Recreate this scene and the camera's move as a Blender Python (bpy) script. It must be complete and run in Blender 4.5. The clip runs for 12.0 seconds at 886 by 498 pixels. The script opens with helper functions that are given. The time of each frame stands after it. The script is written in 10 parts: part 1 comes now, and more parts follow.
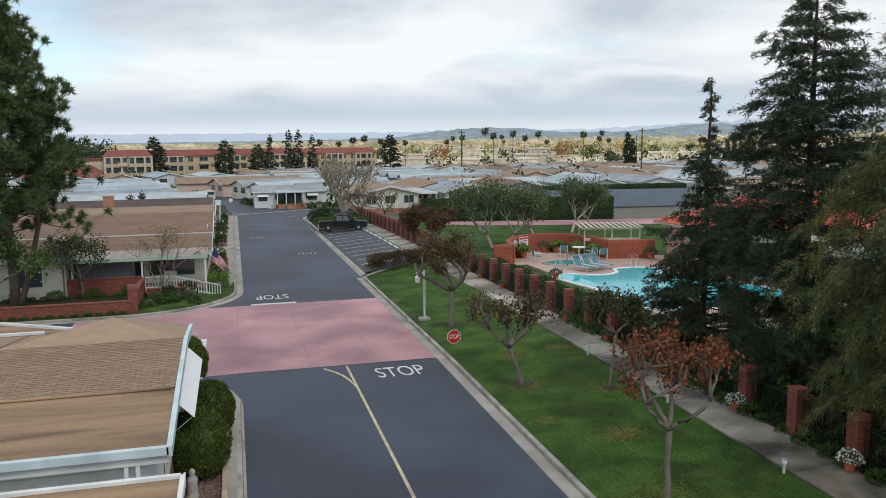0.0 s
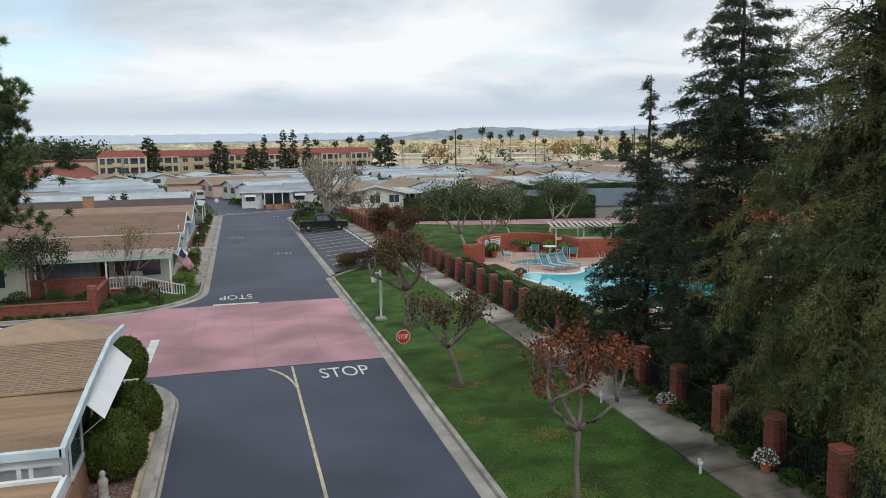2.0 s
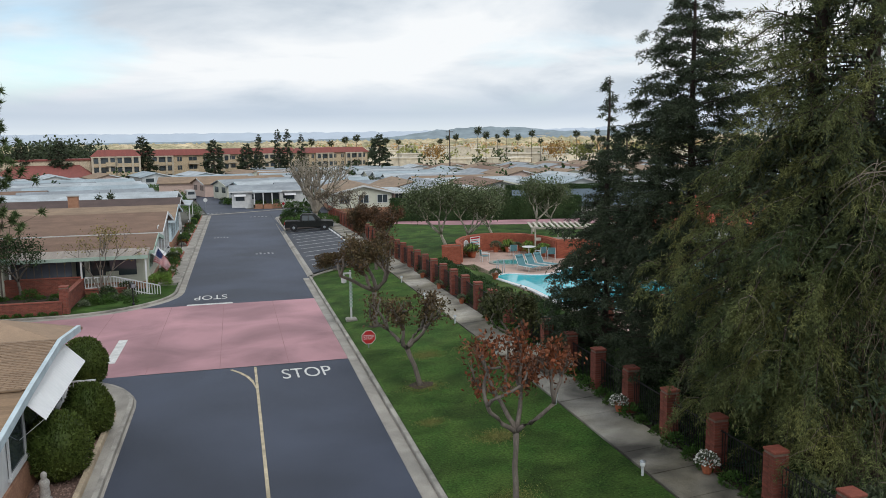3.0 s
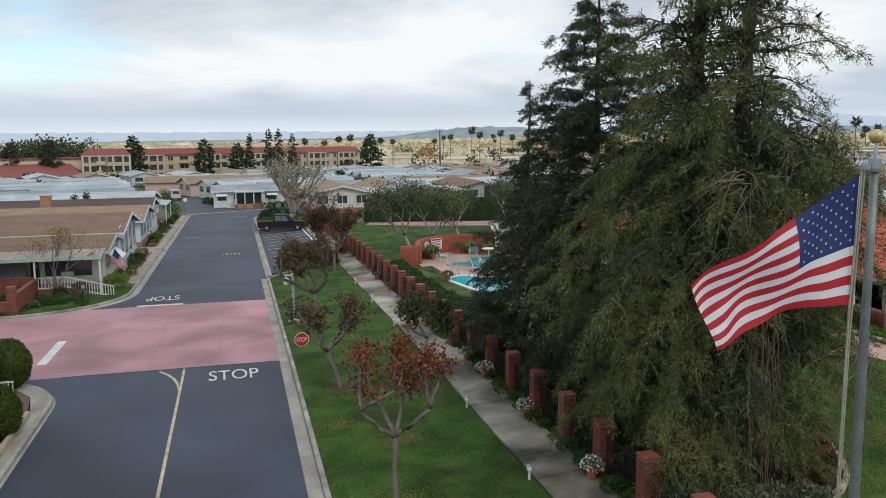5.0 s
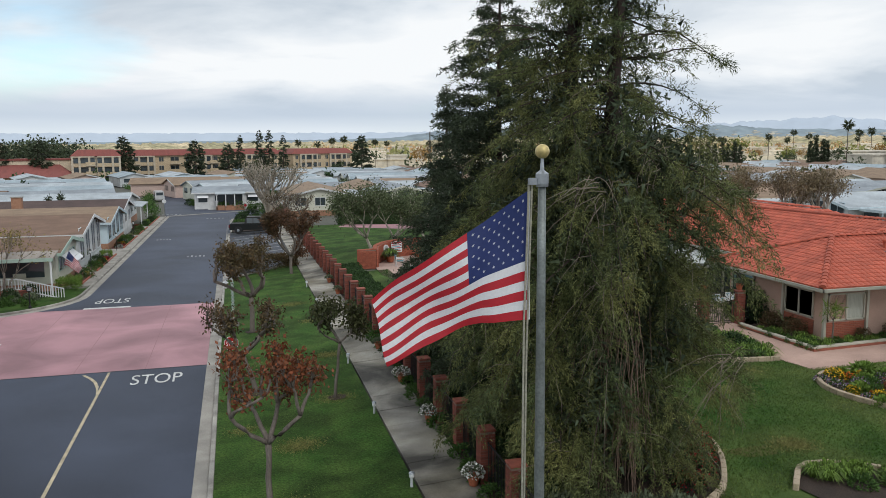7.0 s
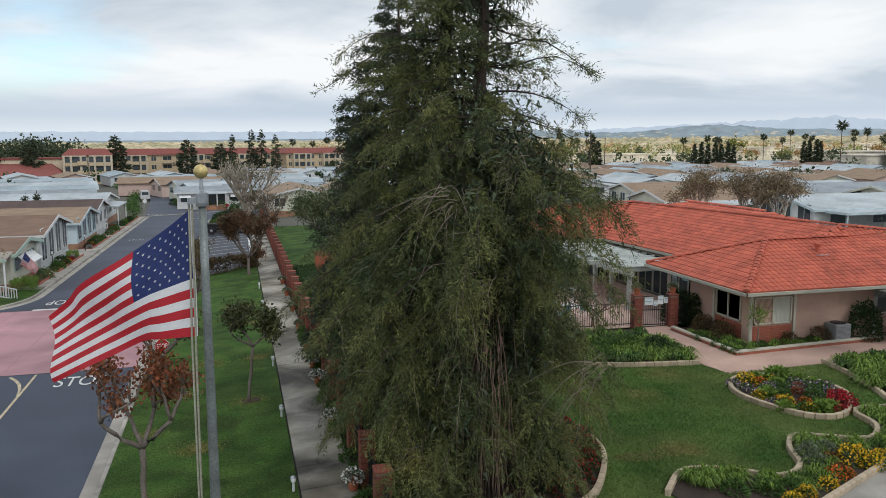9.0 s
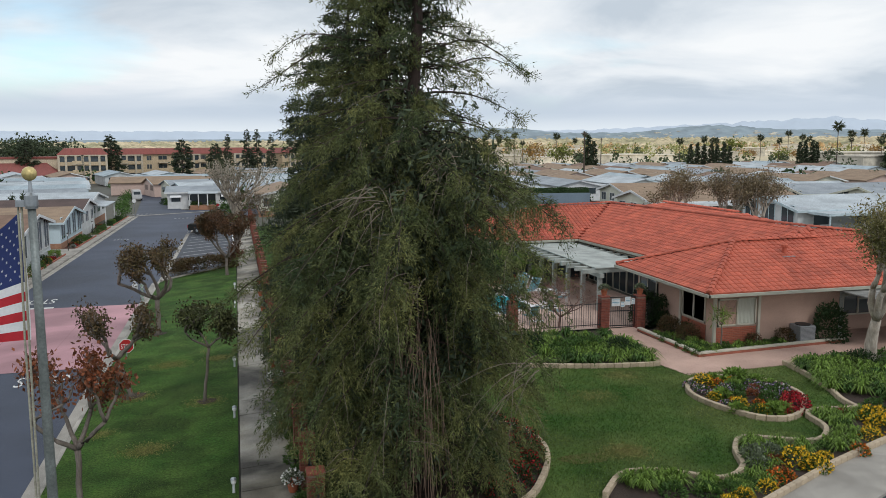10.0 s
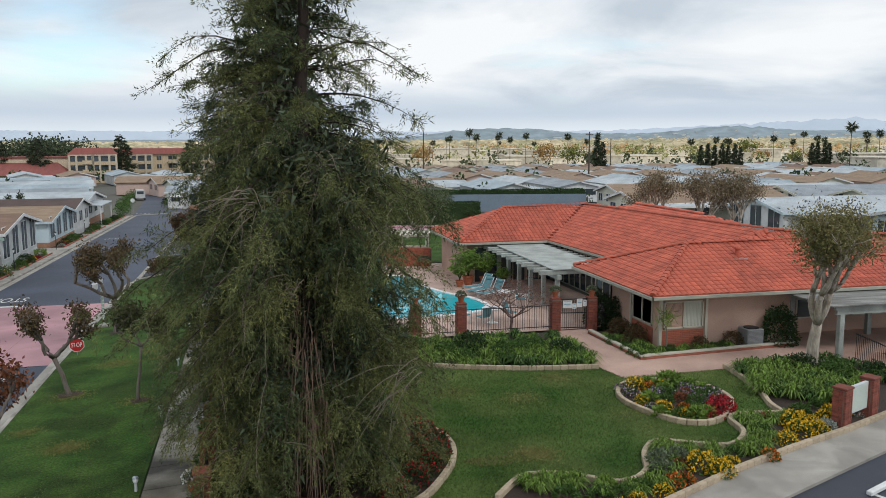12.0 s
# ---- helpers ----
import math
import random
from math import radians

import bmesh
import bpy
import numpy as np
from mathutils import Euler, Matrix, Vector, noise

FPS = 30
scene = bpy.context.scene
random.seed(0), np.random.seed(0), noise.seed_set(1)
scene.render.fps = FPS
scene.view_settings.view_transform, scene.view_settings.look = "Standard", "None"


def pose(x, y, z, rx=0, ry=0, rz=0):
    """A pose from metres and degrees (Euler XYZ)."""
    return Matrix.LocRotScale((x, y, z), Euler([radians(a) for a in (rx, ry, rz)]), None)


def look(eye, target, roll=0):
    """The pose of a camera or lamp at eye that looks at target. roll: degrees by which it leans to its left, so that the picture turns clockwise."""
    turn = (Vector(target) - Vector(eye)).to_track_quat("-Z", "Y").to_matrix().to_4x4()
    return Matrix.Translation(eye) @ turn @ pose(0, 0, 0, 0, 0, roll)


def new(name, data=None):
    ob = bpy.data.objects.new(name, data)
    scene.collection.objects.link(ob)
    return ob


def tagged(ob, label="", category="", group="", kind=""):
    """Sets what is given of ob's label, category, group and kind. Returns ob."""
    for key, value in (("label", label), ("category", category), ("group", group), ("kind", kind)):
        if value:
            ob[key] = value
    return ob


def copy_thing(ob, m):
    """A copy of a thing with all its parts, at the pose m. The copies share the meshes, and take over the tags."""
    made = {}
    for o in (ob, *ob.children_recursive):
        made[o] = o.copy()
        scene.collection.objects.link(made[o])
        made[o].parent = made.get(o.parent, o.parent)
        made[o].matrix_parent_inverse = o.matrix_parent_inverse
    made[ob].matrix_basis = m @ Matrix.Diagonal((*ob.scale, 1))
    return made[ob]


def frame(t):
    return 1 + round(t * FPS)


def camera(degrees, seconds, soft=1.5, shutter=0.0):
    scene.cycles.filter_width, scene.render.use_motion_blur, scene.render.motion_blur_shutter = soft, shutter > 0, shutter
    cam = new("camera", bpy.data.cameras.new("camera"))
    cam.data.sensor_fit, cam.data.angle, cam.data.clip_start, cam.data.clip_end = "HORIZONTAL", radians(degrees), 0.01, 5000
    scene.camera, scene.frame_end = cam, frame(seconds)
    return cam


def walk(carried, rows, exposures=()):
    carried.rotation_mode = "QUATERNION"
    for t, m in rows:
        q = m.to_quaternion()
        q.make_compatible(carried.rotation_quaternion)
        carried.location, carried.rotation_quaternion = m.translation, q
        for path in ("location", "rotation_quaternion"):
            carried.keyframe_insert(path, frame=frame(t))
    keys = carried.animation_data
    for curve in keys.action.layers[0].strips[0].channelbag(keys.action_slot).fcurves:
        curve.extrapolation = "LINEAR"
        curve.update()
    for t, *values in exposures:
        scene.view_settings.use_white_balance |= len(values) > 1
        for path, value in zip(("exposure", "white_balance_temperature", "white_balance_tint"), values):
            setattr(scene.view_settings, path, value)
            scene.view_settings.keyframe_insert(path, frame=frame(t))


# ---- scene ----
cam = camera(57.8, 12.0, 0.8)
PATH = [
    (0, (-8.468, -18.396, 9.265), (-7.971, -16.478, 8.995), -0.7),
    (0.5, (-8.118, -18.475, 9.269), (-7.622, -16.556, 8.999), -0.7),
    (1, (-7.608, -18.587, 9.262), (-7.112, -16.669, 8.992), -0.8),
    (1.5, (-6.924, -18.714, 9.246), (-6.430, -16.795, 8.975), -0.8),
    (2, (-6.173, -18.838, 9.212), (-5.681, -16.919, 8.941), -0.9),
    (2.5, (-5.491, -19.035, 9.221), (-4.997, -17.117, 8.951), -0.8),
    (3, (-4.758, -19.211, 9.246), (-4.263, -17.293, 8.974), -0.8),
    (5, (-1.944, -20.013, 9.362), (-1.448, -18.095, 9.089), -0.6),
    (5.5, (-1.195, -20.135, 9.384), (-0.698, -18.217, 9.111), -0.5),
    (6, (-0.435, -20.352, 9.389), (0.061, -18.434, 9.118), -0.4),
    (6.5, (0.244, -20.529, 9.424), (0.743, -18.611, 9.155), -0.4),
    (7, (1.036, -20.713, 9.447), (1.533, -18.794, 9.178), -0.4),
    (9, (4.062, -21.598, 9.623), (4.555, -19.679, 9.352), -0.3),
    (9.5, (4.811, -21.741, 9.596), (5.306, -19.822, 9.327), -0.3),
    (10, (5.579, -21.920, 9.639), (6.072, -20.001, 9.368), -0.2),
    (10.5, (6.317, -22.090, 9.637), (6.810, -20.171, 9.367), -0.2),
    (11, (7.064, -22.267, 9.644), (7.555, -20.348, 9.375), -0.2),
    (11.5, (7.800, -22.454, 9.653), (8.284, -20.531, 9.382), -0.2),
    (12, (8.529, -22.648, 9.663), (8.982, -20.719, 9.393), -0.1),
]
walk(cam, [(t, look(eye, target, roll)) for t, eye, target, roll in PATH])

# ---------------------------------------------------------------- light
world = bpy.data.worlds.new("sky")
scene.world = world
world.use_nodes = True
wn, wl = world.node_tree.nodes, world.node_tree.links
wn.clear()
w_out = wn.new("ShaderNodeOutputWorld")
w_bg = wn.new("ShaderNodeBackground")
w_sky = wn.new("ShaderNodeTexSky")
w_sky.sky_type = "NISHITA"
w_sky.sun_disc = False
SUN_UP, SUN_ROUND = radians(46), radians(166)
w_sky.sun_elevation, w_sky.sun_rotation = SUN_UP, SUN_ROUND
w_sky.air_density, w_sky.dust_density = 1.0, 1.5
w_co = wn.new("ShaderNodeTexCoord")
w_xyz = wn.new("ShaderNodeSeparateXYZ")
wl.new(w_co.outputs["Generated"], w_xyz.inputs[0])
# the cloud sheet lies flat overhead, so its shapes close up towards the horizon
w_up = wn.new("ShaderNodeMath")
w_up.operation = "ADD"
w_up.inputs[1].default_value = 0.16
wl.new(w_xyz.outputs["Z"], w_up.inputs[0])
w_lift = wn.new("ShaderNodeMath")
w_lift.operation = "MAXIMUM"
w_lift.inputs[1].default_value = 0.05
wl.new(w_up.outputs[0], w_lift.inputs[0])
w_flat = wn.new("ShaderNodeVectorMath")
w_flat.operation = "DIVIDE"
w_flat3 = wn.new("ShaderNodeCombineXYZ")
for k_ in range(3):
    wl.new(w_lift.outputs[0], w_flat3.inputs[k_])
wl.new(w_co.outputs["Generated"], w_flat.inputs[0])
wl.new(w_flat3.outputs[0], w_flat.inputs[1])
w_map = wn.new("ShaderNodeMapping")
w_map.inputs["Location"].default_value = (3.3, 1.4, 0.0)
w_map.inputs["Scale"].default_value = (1.0, 1.0, 0.0)
wl.new(w_flat.outputs[0], w_map.inputs["Vector"])
w_n1 = wn.new("ShaderNodeTexNoise")
w_n1.inputs["Scale"].default_value, w_n1.inputs["Detail"].default_value, w_n1.inputs["Roughness"].default_value = 0.5, 6, 0.5
wl.new(w_map.outputs[0], w_n1.inputs["Vector"])
w_n2 = wn.new("ShaderNodeTexNoise")
w_n2.inputs["Scale"].default_value, w_n2.inputs["Detail"].default_value, w_n2.inputs["Roughness"].default_value = 0.85, 8, 0.52
w_n2.inputs["Distortion"].default_value = 0.4
wl.new(w_map.outputs[0], w_n2.inputs["Vector"])
# a thinner place in the cloud, low in the north-west
w_gap = wn.new("ShaderNodeVectorMath")
w_gap.operation = "DISTANCE"
w_gap.inputs[1].default_value = (-0.20, 0.972, 0.118)
wl.new(w_co.outputs["Generated"], w_gap.inputs[0])
w_thin = wn.new("ShaderNodeMapRange")
w_thin.inputs["From Min"].default_value, w_thin.inputs["From Max"].default_value = 0.03, 0.20
w_thin.inputs["To Min"].default_value, w_thin.inputs["To Max"].default_value = -0.03, 0.22
wl.new(w_gap.outputs["Value"], w_thin.inputs["Value"])
w_sum = wn.new("ShaderNodeMath")
wl.new(w_n1.outputs["Fac"], w_sum.inputs[0])
wl.new(w_thin.outputs[0], w_sum.inputs[1])
w_cover = wn.new("ShaderNodeValToRGB")
w_cover.color_ramp.elements[0].position, w_cover.color_ramp.elements[1].position = 0.47, 0.63
wl.new(w_sum.outputs[0], w_cover.inputs["Fac"])
w_tone = wn.new("ShaderNodeValToRGB")
e = w_tone.color_ramp.elements
e[0].position, e[0].color = 0.37, (0.52, 0.59, 0.665, 1)
e[1].position, e[1].color = 0.585, (0.865, 0.89, 0.91, 1)
m_ = w_tone.color_ramp.elements.new(0.48)
m_.color = (0.725, 0.775, 0.825, 1)
wl.new(w_n2.outputs["Fac"], w_tone.inputs["Fac"])
w_skyk = wn.new("ShaderNodeMixRGB")
w_skyk.blend_type = "MULTIPLY"
w_skyk.inputs["Fac"].default_value = 1.0
w_skyk.inputs["Color2"].default_value = (0.135, 0.160, 0.165, 1)
wl.new(w_sky.outputs[0], w_skyk.inputs["Color1"])
w_mix = wn.new("ShaderNodeMixRGB")
wl.new(w_cover.outputs["Color"], w_mix.inputs["Fac"])
wl.new(w_skyk.outputs[0], w_mix.inputs["Color1"])
wl.new(w_tone.outputs[0], w_mix.inputs["Color2"])
# grey-blue haze under the clouds, paler at the horizon
w_band = wn.new("ShaderNodeValToRGB")
e = w_band.color_ramp.elements
e[0].position, e[0].color = 0.0, (0.80, 0.86, 0.90, 1)
e[1].position, e[1].color = 0.16, (0.52, 0.60, 0.70, 1)
wl.new(w_xyz.outputs["Z"], w_band.inputs["Fac"])
e[1].position = 0.03
w_low = wn.new("ShaderNodeMapRange")
w_low.interpolation_type = "SMOOTHSTEP"
w_low.inputs["From Min"].default_value, w_low.inputs["From Max"].default_value = 0.028, 0.075
w_low.inputs["To Min"].default_value, w_low.inputs["To Max"].default_value = 0.92, 0.0
wl.new(w_xyz.outputs["Z"], w_low.inputs["Value"])
w_haze = wn.new("ShaderNodeMixRGB")
wl.new(w_low.outputs[0], w_haze.inputs["Fac"])
wl.new(w_mix.outputs[0], w_haze.inputs["Color1"])
wl.new(w_band.outputs[0], w_haze.inputs["Color2"])
wl.new(w_haze.outputs[0], w_bg.inputs["Color"])
w_bg.inputs["Strength"].default_value = 1.08
wl.new(w_bg.outputs[0], w_out.inputs["Surface"])

sun = new("sun", bpy.data.lights.new("sun", "SUN"))
sun.data.energy, sun.data.angle, sun.data.color = 0.9, radians(14), (1.0, 0.98, 0.95)
sun.matrix_basis = Matrix.Rotation(math.pi - SUN_ROUND, 4, "Z") @ Matrix.Rotation(math.pi / 2 - SUN_UP, 4, "X")
scene.view_settings.exposure = 0.0


# ---------------------------------------------------------------- materials
def material(name, c1, c2=None, scale=3.0, rough=0.8, bump=0.2, metal=0.0, fine=40.0, stain=0.0, stain_scale=0.4,
             random_tint=0.0, island=0.0, stretch=(1, 1, 1), bump_scale=None, spec=0.5, coat=0.0, speck=0.25):
    """A surface with colour variation at two scales, grain relief and optional stains."""
    m = bpy.data.materials.new(name)
    m.use_nodes = True
    n, l = m.node_tree.nodes, m.node_tree.links
    b = n["Principled BSDF"]
    b.inputs["Roughness"].default_value, b.inputs["Metallic"].default_value = rough, metal
    b.inputs["Specular IOR Level"].default_value = spec
    b.inputs["Coat Weight"].default_value = coat
    c2 = c2 or tuple(v * 0.75 for v in c1)
    co = n.new("ShaderNodeTexCoord")
    mp = n.new("ShaderNodeMapping")
    mp.inputs["Scale"].default_value = stretch
    l.new(co.outputs["Object"], mp.inputs["Vector"])
    n1 = n.new("ShaderNodeTexNoise")
    n1.inputs["Scale"].default_value, n1.inputs["Detail"].default_value = scale, 5
    l.new(mp.outputs[0], n1.inputs["Vector"])
    n2 = n.new("ShaderNodeTexNoise")
    n2.inputs["Scale"].default_value, n2.inputs["Detail"].default_value = fine, 3
    l.new(mp.outputs[0], n2.inputs["Vector"])
    ramp = n.new("ShaderNodeMapRange")
    ramp.inputs["From Min"].default_value, ramp.inputs["From Max"].default_value = 0.3, 0.7
    l.new(n1.outputs["Fac"], ramp.inputs["Value"])
    mix = n.new("ShaderNodeMixRGB")
    mix.inputs["Color1"].default_value, mix.inputs["Color2"].default_value = (*c1, 1), (*c2, 1)
    l.new(ramp.outputs[0], mix.inputs["Fac"])
    last = mix
    gr = n.new("ShaderNodeMapRange")
    gr.inputs["From Min"].default_value, gr.inputs["From Max"].default_value = 0.25, 0.75
    gr.inputs["To Min"].default_value, gr.inputs["To Max"].default_value = 1 - speck, 1 + speck
    l.new(n2.outputs["Fac"], gr.inputs["Value"])
    mul = n.new("ShaderNodeMixRGB")
    mul.blend_type = "MULTIPLY"
    mul.inputs["Fac"].default_value = 1
    l.new(last.outputs[0], mul.inputs["Color1"])
    l.new(gr.outputs[0], mul.inputs["Color2"])
    last = mul
    if stain:
        n3 = n.new("ShaderNodeTexNoise")
        n3.inputs["Scale"].default_value, n3.inputs["Detail"].default_value, n3.inputs["Distortion"].default_value = stain_scale, 6, 0.6
        l.new(mp.outputs[0], n3.inputs["Vector"])
        r3 = n.new("ShaderNodeMapRange")
        r3.inputs["From Min"].default_value, r3.inputs["From Max"].default_value = 0.38, 0.66
        r3.inputs["To Min"].default_value, r3.inputs["To Max"].default_value = 1 + stain * 0.5, 1 - stain
        l.new(n3.outputs["Fac"], r3.inputs["Value"])
        m3 = n.new("ShaderNodeMixRGB")
        m3.blend_type = "MULTIPLY"
        m3.inputs["Fac"].default_value = 1
        l.new(last.outputs[0], m3.inputs["Color1"])
        l.new(r3.outputs[0], m3.inputs["Color2"])
        last = m3
    for amount, node, socket in ((random_tint, "ShaderNodeObjectInfo", "Random"), (island, "ShaderNodeNewGeometry", "Random Per Island")):
        if amount:
            oi = n.new(node)
            rr = n.new("ShaderNodeMapRange")
            rr.inputs["To Min"].default_value, rr.inputs["To Max"].default_value = 1 - amount, 1 + amount
            l.new(oi.outputs[socket], rr.inputs["Value"])
            m4 = n.new("ShaderNodeMixRGB")
            m4.blend_type = "MULTIPLY"
            m4.inputs["Fac"].default_value = 1
            l.new(last.outputs[0], m4.inputs["Color1"])
            l.new(rr.outputs[0], m4.inputs["Color2"])
            last = m4
    l.new(last.outputs[0], b.inputs["Base Color"])
    if bump:
        bp = n.new("ShaderNodeBump")
        bp.inputs["Strength"].default_value = bump
        bp.inputs["Distance"].default_value = 0.02
        if bump_scale:
            n4 = n.new("ShaderNodeTexNoise")
            n4.inputs["Scale"].default_value, n4.inputs["Detail"].default_value = bump_scale, 4
            l.new(mp.outputs[0], n4.inputs["Vector"])
            l.new(n4.outputs["Fac"], bp.inputs["Height"])
        else:
            l.new(n2.outputs["Fac"], bp.inputs["Height"])
        l.new(bp.outputs[0], b.inputs["Normal"])
    return m


def leaf_material(name, c1, c2, rough=0.6, trans=0.15, patch=0.9):
    m = material(name, c1, c2, scale=patch, rough=rough, bump=0, island=0.45, fine=6, speck=0.3, spec=0.25)
    if trans:
        n, l = m.node_tree.nodes, m.node_tree.links
        b = n["Principled BSDF"]
        t = n.new("ShaderNodeBsdfTranslucent")
        mix = n.new("ShaderNodeMixShader")
        mix.inputs["Fac"].default_value = trans
        l.new(b.inputs["Base Color"].links[0].from_socket, t.inputs["Color"])
        l.new(b.outputs[0], mix.inputs[1])
        l.new(t.outputs[0], mix.inputs[2])
        l.new(mix.outputs[0], n["Material Output"].inputs["Surface"])
    return m


def thin_cloth(name, c1, c2):
    """Nylon cloth that lets part of the light through."""
    m = material(name, c1, c2, 4, 0.7, 0.1, speck=0.06)
    n, l = m.node_tree.nodes, m.node_tree.links
    t = n.new("ShaderNodeBsdfTranslucent")
    mix = n.new("ShaderNodeMixShader")
    mix.inputs["Fac"].default_value = 0.4
    l.new(n["Principled BSDF"].inputs["Base Color"].links[0].from_socket, t.inputs["Color"])
    l.new(n["Principled BSDF"].outputs[0], mix.inputs[1])
    l.new(t.outputs[0], mix.inputs[2])
    l.new(mix.outputs[0], n["Material Output"].inputs["Surface"])
    return m


def glass_material(name, tint=(0.05, 0.065, 0.075)):
    m = bpy.data.materials.new(name)
    m.use_nodes = True
    b = m.node_tree.nodes["Principled BSDF"]
    b.inputs["Base Color"].default_value = (*tint, 1)
    b.inputs["Roughness"].default_value = 0.06
    b.inputs["Specular IOR Level"].default_value = 0.8
    return m


# the asphalt's broad stain tones stand in for blotchy sheen, put into its colour
ASPHALT = material("asphalt", (0.050, 0.061, 0.093), (0.038, 0.047, 0.073), 0.30, 0.62, 0.35, fine=90, stain=0.34, stain_scale=0.13, speck=0.18, spec=0.35)
LOT = material("lot_asphalt", (0.034, 0.040, 0.056), (0.046, 0.053, 0.070), 0.5, 0.7, 0.3, fine=90, stain=0.2, stain_scale=0.3)
PINK = material("pink_concrete", (0.45, 0.240, 0.265), (0.365, 0.198, 0.220), 0.34, 0.75, 0.2, fine=60, stain=0.36, stain_scale=0.20, speck=0.12)
CONCRETE = material("concrete", (0.38, 0.355, 0.315), (0.29, 0.27, 0.24), 0.8, 0.85, 0.3, fine=55, stain=0.25, stain_scale=0.7)
WALKWAY = material("walk_concrete", (0.37, 0.35, 0.31), (0.165, 0.145, 0.10), 0.45, 0.85, 0.4, fine=40, stain=0.8, stain_scale=0.33, speck=0.3)
ROSE_WALK = material("rose_concrete", (0.52, 0.35, 0.285), (0.44, 0.29, 0.235), 0.8, 0.85, 0.25, fine=60, stain=0.18)
KERBSTONE = material("kerb_concrete", (0.40, 0.375, 0.335), (0.25, 0.235, 0.21), 1.1, 0.85, 0.35, fine=45, stain=0.35, stain_scale=0.9, random_tint=0.08)
PAINT = material("road_paint", (0.68, 0.68, 0.66), (0.54, 0.54, 0.53), 3.0, 0.7, 0.2, fine=30, stain=0.15, stain_scale=1.2)
OLDPAINT = material("faded_paint", (0.42, 0.43, 0.44), (0.16, 0.17, 0.19), 2.5, 0.8, 0.2, fine=8, stain=0.3, stain_scale=1.5)
YELLOW = material("yellow_paint", (0.58, 0.49, 0.33), (0.47, 0.40, 0.27), 3.0, 0.7, 0.2, fine=30, stain=0.3, stain_scale=2.5)
SEAL = material("joint_seal", (0.03, 0.03, 0.033), None, 5, 0.6, 0.1)
LAWN = material("lawn", (0.030, 0.076, 0.013), (0.060, 0.105, 0.022), 0.9, 0.9, 1.0, fine=16, stain=0.45, stain_scale=0.6, speck=0.6, spec=0.15)
GARDEN_LAWN = material("garden_lawn", (0.040, 0.092, 0.018), (0.100, 0.140, 0.042), 0.42, 0.9, 1.0, fine=30, stain=0.45, stain_scale=0.28, speck=0.4, spec=0.15)
DRYLAWN = material("dry_lawn", (0.115, 0.105, 0.035), (0.07, 0.09, 0.028), 1.5, 0.9, 0.8, fine=30, speck=0.4, spec=0.15)
SOIL = material("soil", (0.05, 0.032, 0.023), (0.03, 0.021, 0.016), 2.0, 0.95, 1.0, fine=25, speck=0.5)
GROUND = material("far_ground", (0.13, 0.12, 0.10), (0.09, 0.095, 0.075), 0.02, 0.9, 0.3, fine=2, stain=0.3, stain_scale=0.01)
BRICK = material("brick", (0.235, 0.066, 0.043), (0.165, 0.047, 0.032), 5, 0.85, 0.4, fine=60, random_tint=0.22, island=0.22)
BRICKWALL = material("wall_brick", (0.40, 0.115, 0.065), (0.32, 0.088, 0.052), 4, 0.85, 0.4, fine=60, island=0.16)
MORTAR = material("mortar", (0.22, 0.15, 0.12), (0.17, 0.115, 0.09), 6, 0.9, 0.4)
IRON = material("black_iron", (0.018, 0.018, 0.02), None, 5, 0.5, 0.1, spec=0.4)
BARK = material("bark", (0.105, 0.080, 0.062), (0.06, 0.045, 0.036), 6, 0.9, 0.9, fine=30, stretch=(1, 1, 0.25))
PALEBARK = material("pale_bark", (0.54, 0.49, 0.42), (0.30, 0.25, 0.20), 4, 0.9, 1.0, fine=18, stretch=(1, 1, 0.3), stain=0.4, stain_scale=3)
GREYBARK = material("grey_bark", (0.20, 0.17, 0.145), (0.12, 0.10, 0.085), 6, 0.9, 0.8, fine=25, stretch=(1, 1, 0.3))
GREYBARK2 = material("coral_bark", (0.52, 0.46, 0.38), (0.36, 0.31, 0.25), 6, 0.9, 0.8, fine=25, stretch=(1, 1, 0.3))
REDBARK = material("redwood_bark", (0.060, 0.040, 0.032), (0.035, 0.024, 0.020), 5, 0.9, 1.0, fine=20, stretch=(1, 1, 0.15))
TWIG = material("dry_twig", (0.25, 0.205, 0.165), (0.13, 0.105, 0.085), 4, 0.9, 0.2)
OLDSTEM = material("old_stem", (0.19, 0.125, 0.09), (0.105, 0.07, 0.052), 4, 0.9, 0.3)
NEEDLE = leaf_material("redwood_needle", (0.050, 0.082, 0.036), (0.200, 0.202, 0.068), trans=0.25, patch=0.75)
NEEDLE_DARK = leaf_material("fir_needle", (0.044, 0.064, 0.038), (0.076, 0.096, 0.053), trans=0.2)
NEEDLE_PINE = leaf_material("pine_needle", (0.080, 0.125, 0.048), (0.125, 0.170, 0.068), trans=0.3)
LEAF_RUST = leaf_material("rust_leaf", (0.25, 0.075, 0.032), (0.11, 0.055, 0.03), patch=2.5)
LEAF_RUSTDARK = leaf_material("dark_rust_leaf", (0.125, 0.070, 0.036), (0.085, 0.078, 0.034), patch=2.0)
LEAF_OLIVE = leaf_material("olive_leaf", (0.045, 0.06, 0.022), (0.085, 0.085, 0.035))
LEAF_GREEN = leaf_material("green_leaf", (0.045, 0.105, 0.022), (0.08, 0.14, 0.032), trans=0.2)
LEAF_DEEP = leaf_material("deep_leaf", (0.022, 0.046, 0.016), (0.035, 0.065, 0.02))
LEAF_BRIGHT = leaf_material("bright_leaf", (0.175, 0.265, 0.050), (0.115, 0.20, 0.042), trans=0.25)
